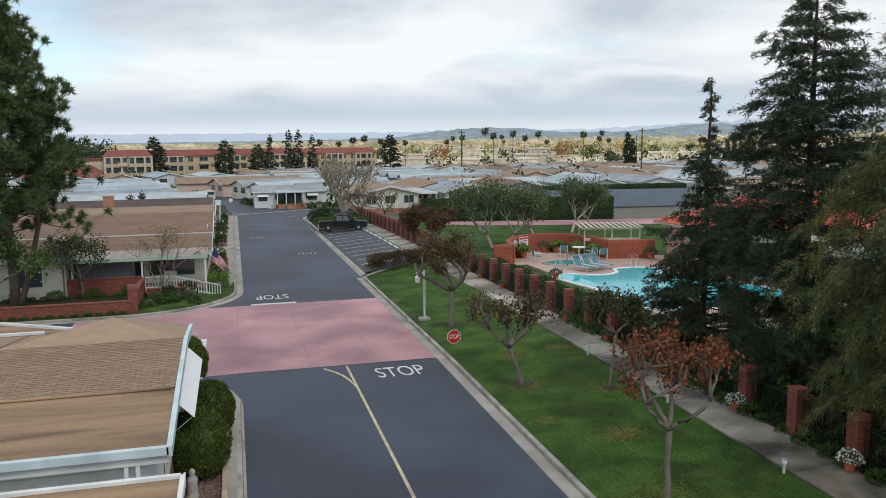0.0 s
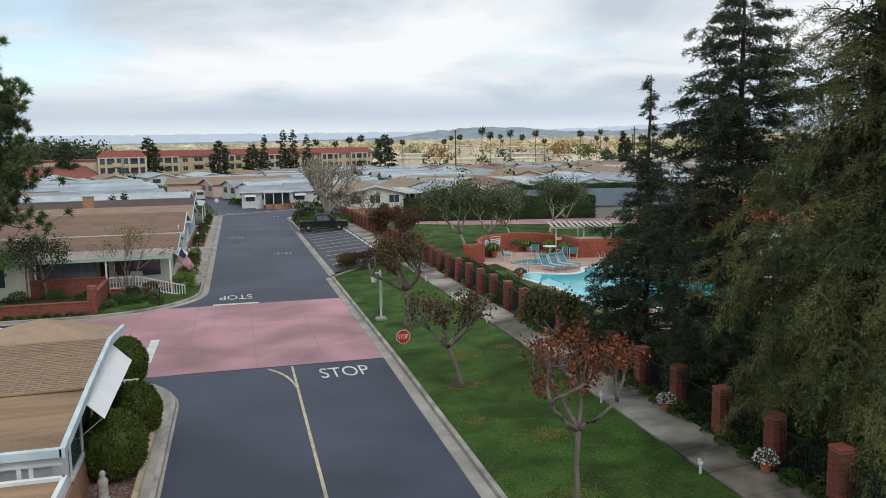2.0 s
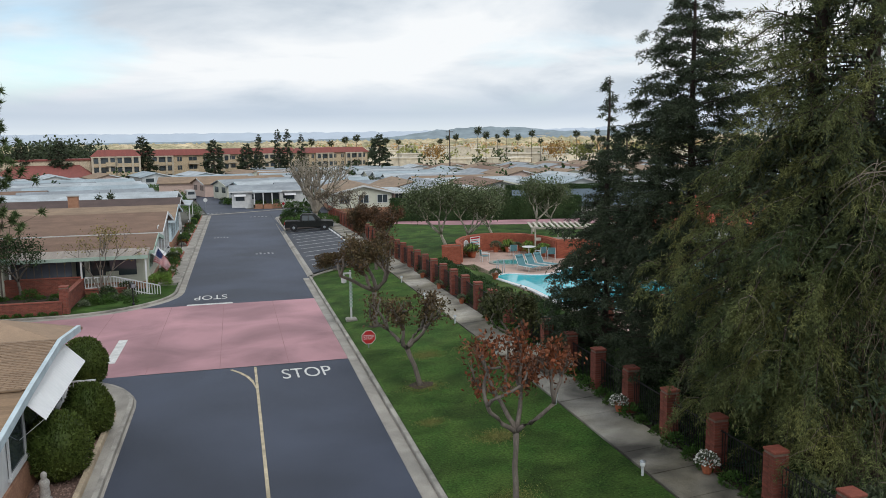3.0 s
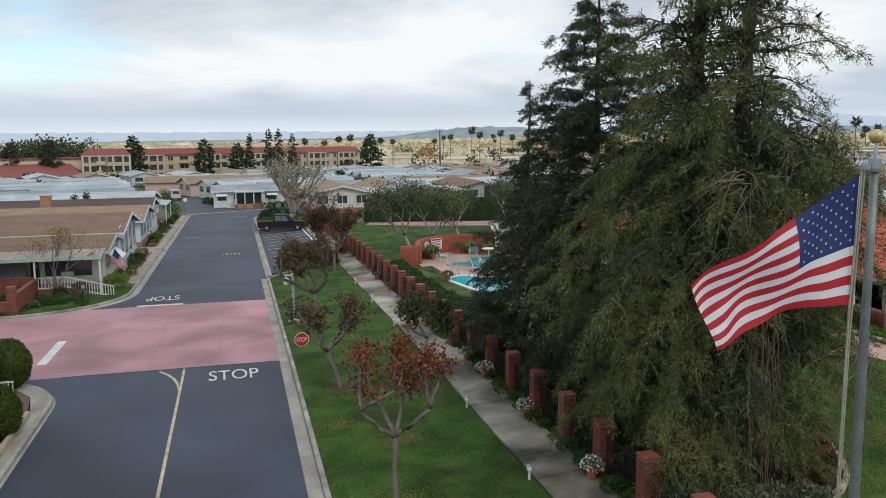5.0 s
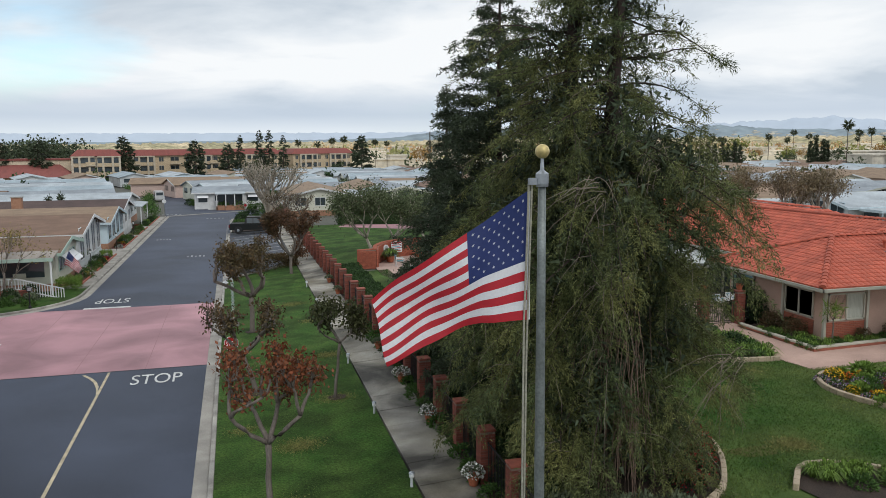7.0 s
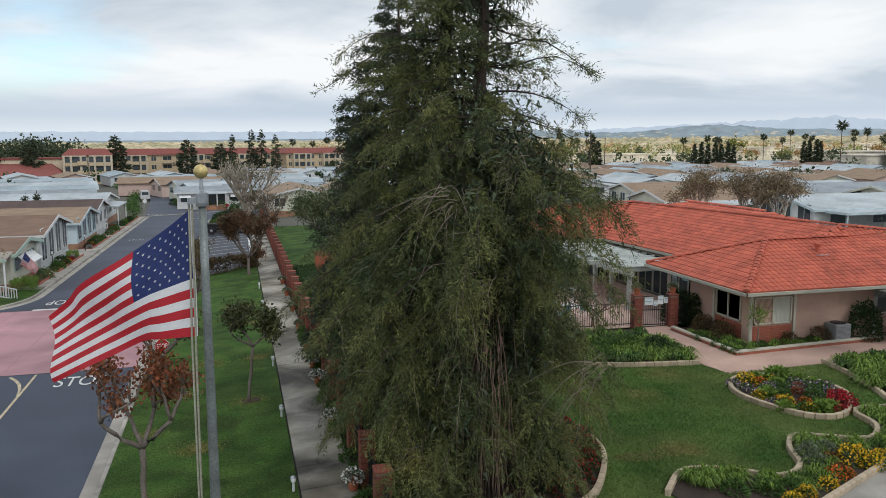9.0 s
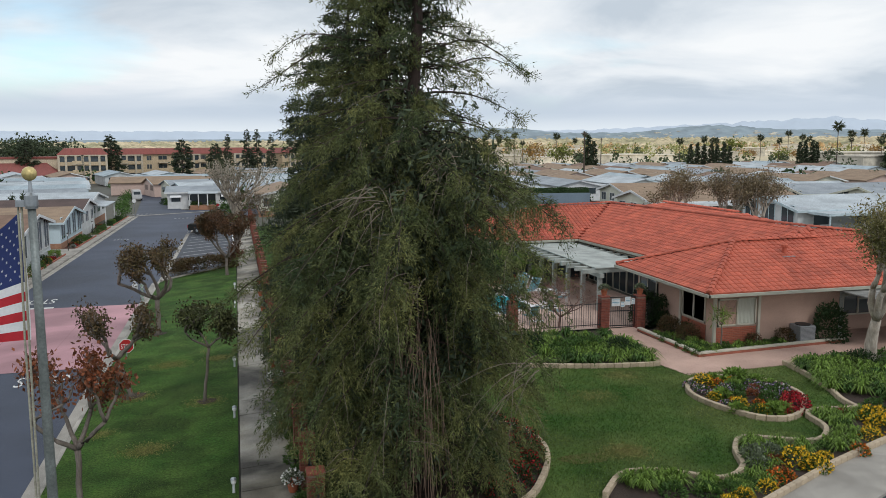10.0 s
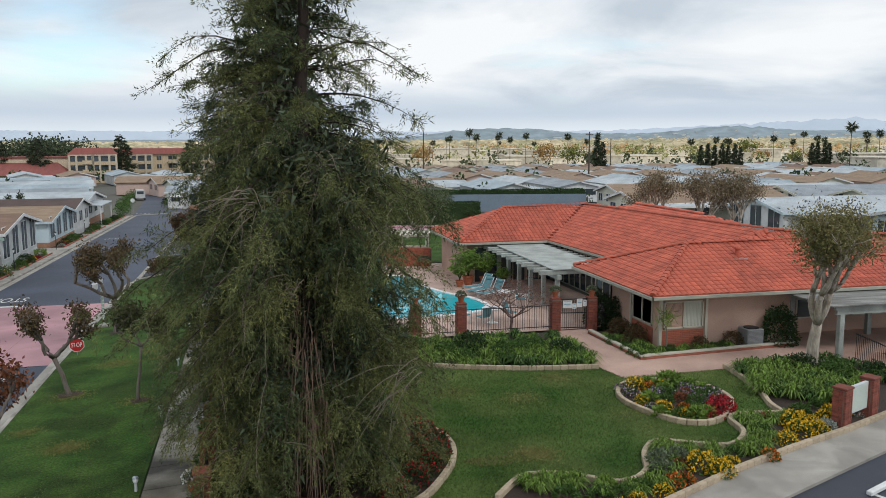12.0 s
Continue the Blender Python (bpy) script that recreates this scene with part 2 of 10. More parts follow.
LEAF_GREY = leaf_material("sage_leaf", (0.15, 0.18, 0.11), (0.11, 0.14, 0.085))
LEAF_BROWN = leaf_material("brown_leaf", (0.26, 0.195, 0.125), (0.18, 0.15, 0.085))
LEAF_PAPER = leaf_material("paperbark_leaf", (0.16, 0.165, 0.062), (0.23, 0.19, 0.08), trans=0.3)
LEAF_HEDGE = leaf_material("hedge_leaf", (0.042, 0.082, 0.024), (0.028, 0.058, 0.018))
BED_RED = leaf_material("red_leaf", (0.17, 0.035, 0.03), (0.08, 0.03, 0.02))
LEAF_BALL = leaf_material("clipped_leaf", (0.055, 0.088, 0.018), (0.095, 0.118, 0.026), trans=0.2)
PETALS = {c: leaf_material(c + "_petal", v, tuple(k * 0.8 for k in v), trans=0.1) for c, v in {
    "yellow": (0.75, 0.46, 0.02), "orange": (0.62, 0.15, 0.02), "red": (0.34, 0.012, 0.02), "white": (0.72, 0.72, 0.68),
    "violet": (0.25, 0.17, 0.33), "pink": (0.5, 0.22, 0.26)}.items()}
WHITE = material("white_paint", (0.72, 0.73, 0.73), (0.64, 0.655, 0.66), 1.5, 0.55, 0.05, stain=0.12, stain_scale=1.2, speck=0.05)
BLUETRIM = material("pale_blue_paint", (0.56, 0.66, 0.70), (0.48, 0.58, 0.63), 1.5, 0.55, 0.05, stain=0.15, stain_scale=1.5, speck=0.06)
GREYWHITE = material("grey_siding", (0.58, 0.61, 0.62), (0.50, 0.53, 0.54), 1.0, 0.6, 0.05, stain=0.12, speck=0.05)
CREAM = material("cream_siding", (0.66, 0.66, 0.56), (0.58, 0.58, 0.48), 1.0, 0.6, 0.05, stain=0.12, speck=0.05)
STEEL = material("galvanised_steel", (0.42, 0.45, 0.48), (0.33, 0.36, 0.39), 6, 0.38, 0.05, metal=0.75, speck=0.1)
GLASS = glass_material("window_glass")
TERRACOTTA = material("terracotta", (0.42, 0.13, 0.06), (0.34, 0.10, 0.05), 6, 0.8, 0.2, stain=0.2, stain_scale=5)


# ---------------------------------------------------------------- building helpers
def box(bm, x0, x1, y0, y1, z0, z1, m=None):
    vs = [bm.verts.new(v) for v in ((x0, y0, z0), (x1, y0, z0), (x1, y1, z0), (x0, y1, z0), (x0, y0, z1), (x1, y0, z1), (x1, y1, z1), (x0, y1, z1))]
    if m is not None:
        for v in vs:
            v.co = m @ v.co
    for f in ((3, 2, 1, 0), (4, 5, 6, 7), (0, 1, 5, 4), (1, 2, 6, 5), (2, 3, 7, 6), (3, 0, 4, 7)):
        bm.faces.new([vs[i] for i in f])
    return vs


def boxes(*specs, bevel=0.0):
    bm = bmesh.new()
    for s in specs:
        box(bm, *s)
    if bevel:
        bmesh.ops.bevel(bm, geom=list(bm.edges), offset=bevel, segments=1, affect="EDGES")
    return bm


def lathe(profile, sides=12, m=None):
    """A turned body from (radius, height) pairs."""
    bm = bmesh.new()
    rings = []
    for r, z in profile:
        rings.append([bm.verts.new((r * math.cos(2 * math.pi * i / sides), r * math.sin(2 * math.pi * i / sides), z)) for i in range(sides)])
    for a, b in zip(rings, rings[1:]):
        for i in range(sides):
            bm.faces.new((a[i], a[(i + 1) % sides], b[(i + 1) % sides], b[i]))
    bm.faces.new(rings[0][::-1])
    bm.faces.new(rings[-1])
    if m is not None:
        bmesh.ops.transform(bm, matrix=m, verts=bm.verts)
    return bm


def mesh_of(name, bm, mat, smooth=False):
    me = bpy.data.meshes.new(name)
    bm.to_mesh(me)
    bm.free()
    me.materials.append(mat)
    if smooth:
        me.shade_smooth()
    return me


def part(name, bm, mat, parent=None, label="", smooth=False):
    """Links a bmesh (or a ready mesh) as one object under a thing or a part."""
    me = bm if isinstance(bm, bpy.types.Mesh) else mesh_of(name, bm, mat, smooth)
    ob = new(name, me)
    if parent is not None:
        ob.parent = parent
    if label:
        ob["label"] = label
    return ob


def thing(name, label, category, group="", kind=""):
    return tagged(new(name), label, category, group, kind)


def np_mesh(name, verts, faces, mat, smooth=False):
    me = bpy.data.meshes.new(name)
    me.from_pydata(verts if isinstance(verts, list) else verts.tolist(), [], faces if isinstance(faces, list) else faces.tolist())
    me.materials.append(mat)
    if smooth:
        me.shade_smooth()
    return me


def text_mesh(name, body, mat, width, height, depth=0.002):
    """Letters as a flat mesh, centred, width by height, lying in the xy plane."""
    cu = bpy.data.curves.new(name, "FONT")
    cu.body, cu.align_x, cu.align_y, cu.extrude = body, "CENTER", "CENTER", depth
    ob = new(name, cu)
    dg = bpy.context.evaluated_depsgraph_get()
    me = bpy.data.meshes.new_from_object(ob.evaluated_get(dg))
    bpy.data.objects.remove(ob)
    co = np.array([v.co for v in me.vertices])
    lo, hi = co.min(0), co.max(0)
    for v in me.vertices:
        v.co.x = (v.co.x - (lo[0] + hi[0]) / 2) / (hi[0] - lo[0]) * width
        v.co.y = (v.co.y - (lo[1] + hi[1]) / 2) / (hi[1] - lo[1]) * height
    me.materials.clear()
    me.materials.append(mat)
    return me


# ---------------------------------------------------------------- the lie of the land
def fall(y):
    """The street falls away gently from the crossing."""
    return 0.0 if y < 14 else -0.014 * (y - 14) if y < 330 else -4.42


RISE_X = (-2000.0, 0.0, 0.15, 5.3, 7.0, 12.0, 2000.0)
RISE_Z = (0.0, 0.0, 0.12, 0.42, 0.55, 0.85, 0.85)


def land(x, y):
    k = 1.0 if y < 60 else max(0.0, 1 - (y - 60) / 50)
    return float(np.interp(x, RISE_X, RISE_Z)) * k + fall(y)


def drape(name, outline, mat, lift=0.0, skirt=0.0, extra_y=(), label="", category="", kind="structure"):
    """A sheet over a plan outline that follows the land, with an edge that reaches down."""
    bm = bmesh.new()
    bm.faces.new([bm.verts.new((x, y, 0)) for x, y in outline])
    xs, ys = [p[0] for p in outline], [p[1] for p in outline]
    for x in RISE_X:
        if min(xs) < x < max(xs):
            bmesh.ops.bisect_plane(bm, geom=list(bm.verts) + list(bm.edges) + list(bm.faces), plane_co=(x, 0, 0), plane_no=(1, 0, 0))
    for y in (14, 60, 110, 330) + tuple(extra_y):
        if min(ys) < y < max(ys):
            bmesh.ops.bisect_plane(bm, geom=list(bm.verts) + list(bm.edges) + list(bm.faces), plane_co=(0, y, 0), plane_no=(0, 1, 0))
    bmesh.ops.triangulate(bm, faces=[f for f in bm.faces if len(f.verts) > 4])
    for f in bm.faces:
        f.normal_update()
        if f.normal.z < 0:
            f.normal_flip()
    if skirt:
        top = list(bm.verts)
        edges = [e for e in bm.edges if len(e.link_faces) == 1]
        ret = bmesh.ops.extrude_edge_only(bm, edges=edges)
        low = [v for v in ret["geom"] if isinstance(v, bmesh.types.BMVert)]
        for v in low:
            v.co.z = -skirt
        bmesh.ops.recalc_face_normals(bm, faces=bm.faces)
    for v in bm.verts:
        v.co.z += land(v.co.x, v.co.y) + lift
    return tagged(part(name, bm, mat), label, category, kind=kind)


def rect(x0, x1, y0, y1):
    return [(x0, y0), (x1, y0), (x1, y1), (x0, y1)]


def arc(cx, cy, r, a0, a1, k=8):
    return [(cx + r * math.cos(radians(a0 + (a1 - a0) * i / k)), cy + r * math.sin(radians(a0 + (a1 - a0) * i / k))) for i in range(k + 1)]


def smooth_line(pts, step=0.25, closed=False):
    """A soft curve through plan points."""
    p = [Vector((a, b)) for a, b in pts]
    k = len(p)
    out = []
    for i in range(k if closed else k - 1):
        p0 = p[(i - 1) % k] if closed or i else p[i]
        p1, p2 = p[i], p[(i + 1) % k]
        p3 = p[(i + 2) % k] if closed or i + 2 < k else p2
        m = max(2, int((p2 - p1).length / step))
        for j in range(m):
            t = j / m
            q = 0.5 * (2 * p1 + (p2 - p0) * t + (2 * p0 - 5 * p1 + 4 * p2 - p3) * t * t + (3 * p1 - p0 - 3 * p2 + p3) * t ** 3)
            out.append((q.x, q.y))
    if not closed:
        out.append((p[-1].x, p[-1].y))
    return out


def ribbon(line, width, lift0, lift1, base=None, closed=False):
    """A raised strip (kerb or edging) along a plan line: width to its left, from lift0 to lift1 above the land."""
    bm = bmesh.new()
    k = len(line)
    rows = []
    for i, (x, y) in enumerate(line):
        a = line[(i - 1) % k] if closed or i else line[i]
        b = line[(i + 1) % k] if closed or i < k - 1 else line[i]
        d = Vector((b[0] - a[0], b[1] - a[1])).normalized()
        nx, ny = -d.y, d.x
        z = land(x, y) if base is None else base
        c = min(0.02, width * 0.2)
        prof = ((0, lift0), (0, lift1 - c), (c, lift1), (width - c, lift1), (width, lift1 - c), (width, lift0))
        rows.append([bm.verts.new((x + nx * w, y + ny * w, z + h)) for w, h in prof])
    n = len(rows[0])
    for i in range(k if closed else k - 1):
        a, b = rows[i], rows[(i + 1) % k]
        for j in range(n - 1):
            bm.faces.new((a[j], b[j], b[j + 1], a[j + 1]))
    if not closed:
        bm.faces.new(rows[0])
        bm.faces.new(rows[-1][::-1])
    bmesh.ops.recalc_face_normals(bm, faces=bm.faces)
    return bm


# ---------------------------------------------------------------- plants
rng = np.random.default_rng(7)


def leaf_cloud(base, way, length, width):
    """Diamond leaves: verts and quads from arrays of places, directions, lengths and widths."""
    n = len(base)
    way = way / np.maximum(np.linalg.norm(way, axis=1, keepdims=True), 1e-6)
    side = np.cross(way, rng.normal(size=(n, 3)))
    side /= np.maximum(np.linalg.norm(side, axis=1, keepdims=True), 1e-6)
    length, width = np.broadcast_to(length, n)[:, None], np.broadcast_to(width, n)[:, None]
    mid = base + way * length * 0.5
    v = np.stack([base, mid + side * width * 0.5, base + way * length, mid - side * width * 0.5], axis=1).reshape(-1, 3)
    f = np.arange(n * 4).reshape(-1, 4)
    return v, f


def tubes(lines, sides=5):
    """Tapered limbs from lists of (point, radius); verts and faces."""
    vs, fs = [], []
    for line in lines:
        start = len(vs)
        for i, (p, r) in enumerate(line):
            a, b = line[max(i - 1, 0)][0], line[min(i + 1, len(line) - 1)][0]
            d = Vector(b) - Vector(a)
            d = d.normalized() if d.length > 1e-6 else Vector((0, 0, 1))
            u = d.orthogonal().normalized()
            w = d.cross(u)
            for j in range(sides):
                t = 2 * math.pi * j / sides
                q = Vector(p) + (u * math.cos(t) + w * math.sin(t)) * r
                vs.append(tuple(q))
        for i in range(len(line) - 1):
            for j in range(sides):
                a = start + i * sides
                fs.append((a + j, a + (j + 1) % sides, a + sides + (j + 1) % sides, a + sides + j))
        fs.append(tuple(start + j for j in range(sides))[::-1])
        fs.append(tuple(start + (len(line) - 1) * sides + j for j in range(sides)))
    return vs, fs


# ---------------------------------------------------------------- ground, streets and paths
def build_ground():
    xs = sorted(set([-2500, -800, -300, -120, -60, -30, 20, 30, 45, 60, 90, 150, 300, 800, 2500] + [x for x in RISE_X if abs(x) < 1000]))
    ys = [-600, -200, -80, -40, -20, 0, 14, 30, 45, 60, 75, 90, 110, 150, 220, 330, 600, 1200, 2500, 4500]
    bm = bmesh.new()
    grid = [[bm.verts.new((x, y, land(x, y) - 0.12)) for x in xs] for y in ys]
    for a, b in zip(grid, grid[1:]):
        for i in range(len(xs) - 1):
            bm.faces.new((a[i], a[i + 1], b[i + 1], b[i]))
    tagged(part("ground", bm, GROUND), "dry brownish ground reaching to the horizon", "ground", kind="structure")


build_ground()

far_turn = arc(-15.1, 34.0, 6.5, -88, 0, 10)
near_turn = arc(-12.6, 10.0, 4.0, 0, 80, 8)
drape("road", rect(-8.6, 0, -60, 14.1), ASPHALT, 0.0, label="dark asphalt street with a faded yellow centre line", category="road")
drape("road_beyond", [(-8.6, 29.0), (0, 29.0), (0, 37.2), (0.4, 38.4), (0.4, 71.0), (0.3, 88), (1.2, 93), (3.0, 95.5), (70, 98), (70, 107), (3, 109.5), (-3, 112), (-7, 145),
                      (-17, 205), (-24, 205), (-14.5, 160), (-12, 140), (-8.9, 103), (-8.6, 100)], ASPHALT, 0.0, label="dark asphalt street bending away between the homes", category="road")
drape("crossing", [(0, 14.1), (0, 29.0), (-10.75, 29.0)] + far_turn[::-1][6:] + [(-17, 27.5), (-17, 14.1)], PINK, 0.004,
      label="rose-pink concrete crossing with joints across it", category="road")
drape("road_corner", [(-8.6, 10.0)] + [(-8.6, 14.1), (-12.6, 14.1)] + near_turn[::-1][1:-1], ASPHALT, 0.0, label="dark asphalt inside the corner kerb", category="road")
drape("road_corner", [(-8.6, 29.0), (-8.6, 34.0)] + far_turn[::-1][1:6] + [(-10.75, 29.0)], ASPHALT, 0.0, label="dark asphalt inside the far corner kerb", category="road")
drape("side_street", rect(-70, -17, 14.1, 27.5), ASPHALT, 0.0, label="dark asphalt side street", category="road")
JOINT = material("crossing_joint", (0.32, 0.175, 0.185), (0.27, 0.145, 0.155), 2, 0.85, 0.1)
for x in (-2.9, -5.7, -8.6, -11.6):
    drape("crossing_joint", rect(x - 0.012, x + 0.012, 14.1, 29.0), JOINT, 0.008, label="thin joint across the rose concrete", category="joint")
drape("crossing_edge", rect(-9.0, 0, 14.08, 14.12), SEAL, 0.010, label="tarred edge of the rose concrete", category="joint")


def marking(name, outline, mat, label):
    return drape(name, outline, mat, 0.012, label=label, category="marking")


marking("centre_line", rect(-4.335, -4.235, -60, 13.95), YELLOW, "worn cream-yellow centre line")
marking("centre_line_branch", [(-4.335, 10.9), (-4.335, 11.3), (-4.40, 12.0), (-4.58, 12.7), (-4.85, 13.3), (-5.2, 13.85), (-5.3, 13.78), (-4.95, 13.2), (-4.68, 12.6), (-4.47, 11.8)][::-1], YELLOW, "worn cream-yellow line curving off the centre line")
marking("stop_line", rect(-7.8, -5.2, 28.95, 29.35), PAINT, "white stop line across one lane")
marking("stop_line", rect(-10.45, -10.05, 16.4, 20.9), PAINT, "white stop line across the side street")


def road_word(body, x, y, w, h, turn, label):
    ob = part("road_word", text_mesh("road_word", body, PAINT, w, h), PAINT)
    slope = math.degrees(math.atan(0.014)) if y > 14 else 0
    ob.matrix_basis = pose(x, y, land(x, y) + 0.016, -slope) @ pose(0, 0, 0, 0, 0, turn)
    tagged(ob, label, "marking", kind="structure")


road_word("STOP", -2.3, 12.55, 1.95, 1.35, 1, "white word STOP painted on the asphalt")
road_word("STOP", -6.5, 31.4, 1.95, 1.5, 181, "worn white word STOP painted on the asphalt")
for x, y, w in ((-6.3, 67.5, 1.6), (-2.4, 52, 1.7), (-1.6, 94.4, 2.6), (-8.0, 104, 3.0)):
    for k in range(5):
        marking("road_mark", rect(x - w / 2 + k * w / 5, x - w / 2 + k * w / 5 + w * 0.10, y, y + 0.8 + 0.4 * (k % 2)), OLDPAINT, "faded white lettering on the asphalt")
drape("valley_gutter", [(-8.6, 100.6), (3.0, 107.6), (3.0, 108.8), (-8.6, 101.8)], CONCRETE, 0.02, label="pale concrete gutter across the street", category="gutter")


def kerb(line, label, pan=0.42):
    """Gutter pan and upright kerb along a line; the kerb lies to its left."""
    out = []
    for i, (x, y) in enumerate(line):
        a, b = line[max(i - 1, 0)], line[min(i + 1, len(line) - 1)]
        d = Vector((b[0] - a[0], b[1] - a[1])).normalized()
        out.append((x + d.y * pan, y - d.x * pan))
    root = thing("kerb", label, "kerb", kind="structure")
    part("gutter", ribbon(out, pan, -0.10, 0.022), CONCRETE, root, "pale concrete gutter")
    part("kerb_stone", ribbon(line, 0.16, -0.10, 0.15), KERBSTONE, root)


def dense(line, step=3.0):
    out = []
    for a, b in zip(line, line[1:]):
        n = max(1, int(math.dist(a, b) / step))
        out += [(a[0] + (b[0] - a[0]) * i / n, a[1] + (b[1] - a[1]) * i / n) for i in range(n)]
    return out + [line[-1]]


kerb(dense([(0.0, 37.0), (0.0, -60)]), "grey concrete kerb and gutter beside the lawn")
kerb(dense([(-8.6, -60), (-8.6, 10.0)]) + near_turn[1:] + dense([(-12.0, 13.98), (-70, 13.98)], 8), "pale concrete kerb turning round the corner", 0.10)
kerb(dense([(-70, 27.5), (-15.4, 27.5)], 8) + far_turn[1:] + dense([(-8.6, 35.0), (-8.6, 100.0)]), "pale concrete kerb turning round the far corner")
kerb([(3.0, 95.6), (1.7, 94.2), (0.9, 92), (0.5, 88), (0.4, 80), (0.4, 71.6)], "pale kerb round a planted island")

# the verge lawn between street and path
drape("lawn", [(0.16, -60), (5.35, -60), (5.35, 42.6), (3.4, 40.6), (1.4, 38.4), (0.5, 37.2), (0.16, 36.0)], LAWN, 0.03, label="mown green verge lawn with worn patches", category="lawn")
for x, y, r in ((1.56, -1.5, 0.34), (1.58, 8.8, 0.46), (4.28, 7.0, 0.34), (1.62, 19.0, 0.38)):
    drape("tree_ring", [(x + r * (1 + 0.15 * math.sin(5 * a)) * math.cos(a), y + r * 0.9 * (1 + 0.12 * math.cos(3 * a)) * math.sin(a)) for a in np.linspace(0, 6.28, 15)[:-1]], SOIL, 0.045,
          label="bare brown earth round a tree", category="soil")
# the path beside the fence, in slabs
path_root = thing("pavement", "weathered grey concrete path in slabs", "pavement", kind="structure")
y = -24.0
slab_meshes = {}
while y < 88:
    w = 1.52
    bm = bmesh.new()
    bm.faces.new([bm.verts.new(v) for v in ((5.40, y, 0), (6.88, y, 0), (6.88, y + w - 0.02, 0), (5.40, y + w - 0.02, 0))])
    ret = bmesh.ops.extrude_face_region(bm, geom=list(bm.faces))
    for v in bm.verts:
        v.co.z = land(v.co.x, v.co.y) - 0.1
    for v in [g for g in ret["geom"] if isinstance(g, bmesh.types.BMVert)]:
        v.co.z = land(v.co.x, v.co.y) + 0.055 + 0.006 * math.sin(y * 3.1)
    bmesh.ops.recalc_face_normals(bm, faces=bm.faces)
    part("slab", bm, WALKWAY, path_root)
    y += w
drape("fence_bed", rect(6.9, 12.0, -24, 34), SOIL, -0.03, label="dark planting bed behind the path", category="soil")

# the small car park
drape("parking_lot", [(0.4, 38.4), (1.6, 39.0), (3.6, 41.2), (5.2, 43.4), (5.38, 44.5), (5.38, 71.3), (0.4, 71.3)], LOT, 0.012, label="dark asphalt car park with white bay lines", category="road")
for i in range(11):
    y0 = 43.5 + 2.62 * i
    drape("bay_line", [(0.75, y0 - 1.0), (0.75, y0 - 0.86), (4.9, y0 + 0.14), (4.9, y0)][::-1], PAINT, 0.024, label="white parking bay line", category="marking")
drape("lot_gutter", rect(-0.05, 0.38, 37.6, 71.3), CONCRETE, 0.018, label="pale concrete gutter along the car park", category="gutter")


def wheel_stop():
    root = thing("wheel_stop", "low white concrete wheel stop in a parking bay", "wheel stop", "wheel stops of the car park")
    bm = boxes((-0.08, 0.08, -0.8, 0.8, 0, 0.13), bevel=0.025)
    part("block", bm, WHITE, root)
    return root


stop0 = wheel_stop()
stop0.matrix_basis = pose(5.05, 45.0, land(5.05, 45) + 0.015)
for i in range(1, 10):
    y0 = 45.0 + 2.62 * i
    copy_thing(stop0, pose(5.05, y0, land(5.05, y0) + 0.015))


# ---------------------------------------------------------------- trees
def needles(base, way, length, width):
    """Single tapering needles: verts and triangles."""
    n = len(base)
    way = way / np.maximum(np.linalg.norm(way, axis=1, keepdims=True), 1e-6)
    side = np.cross(way, rng.normal(size=(n, 3)))
    side /= np.maximum(np.linalg.norm(side, axis=1, keepdims=True), 1e-6)
    v = np.stack([base + side * (width * 0.5)[:, None], base - side * (width * 0.5)[:, None], base + way * length[:, None]], axis=1).reshape(-1, 3)
    return v, np.arange(n * 3).reshape(-1, 3)


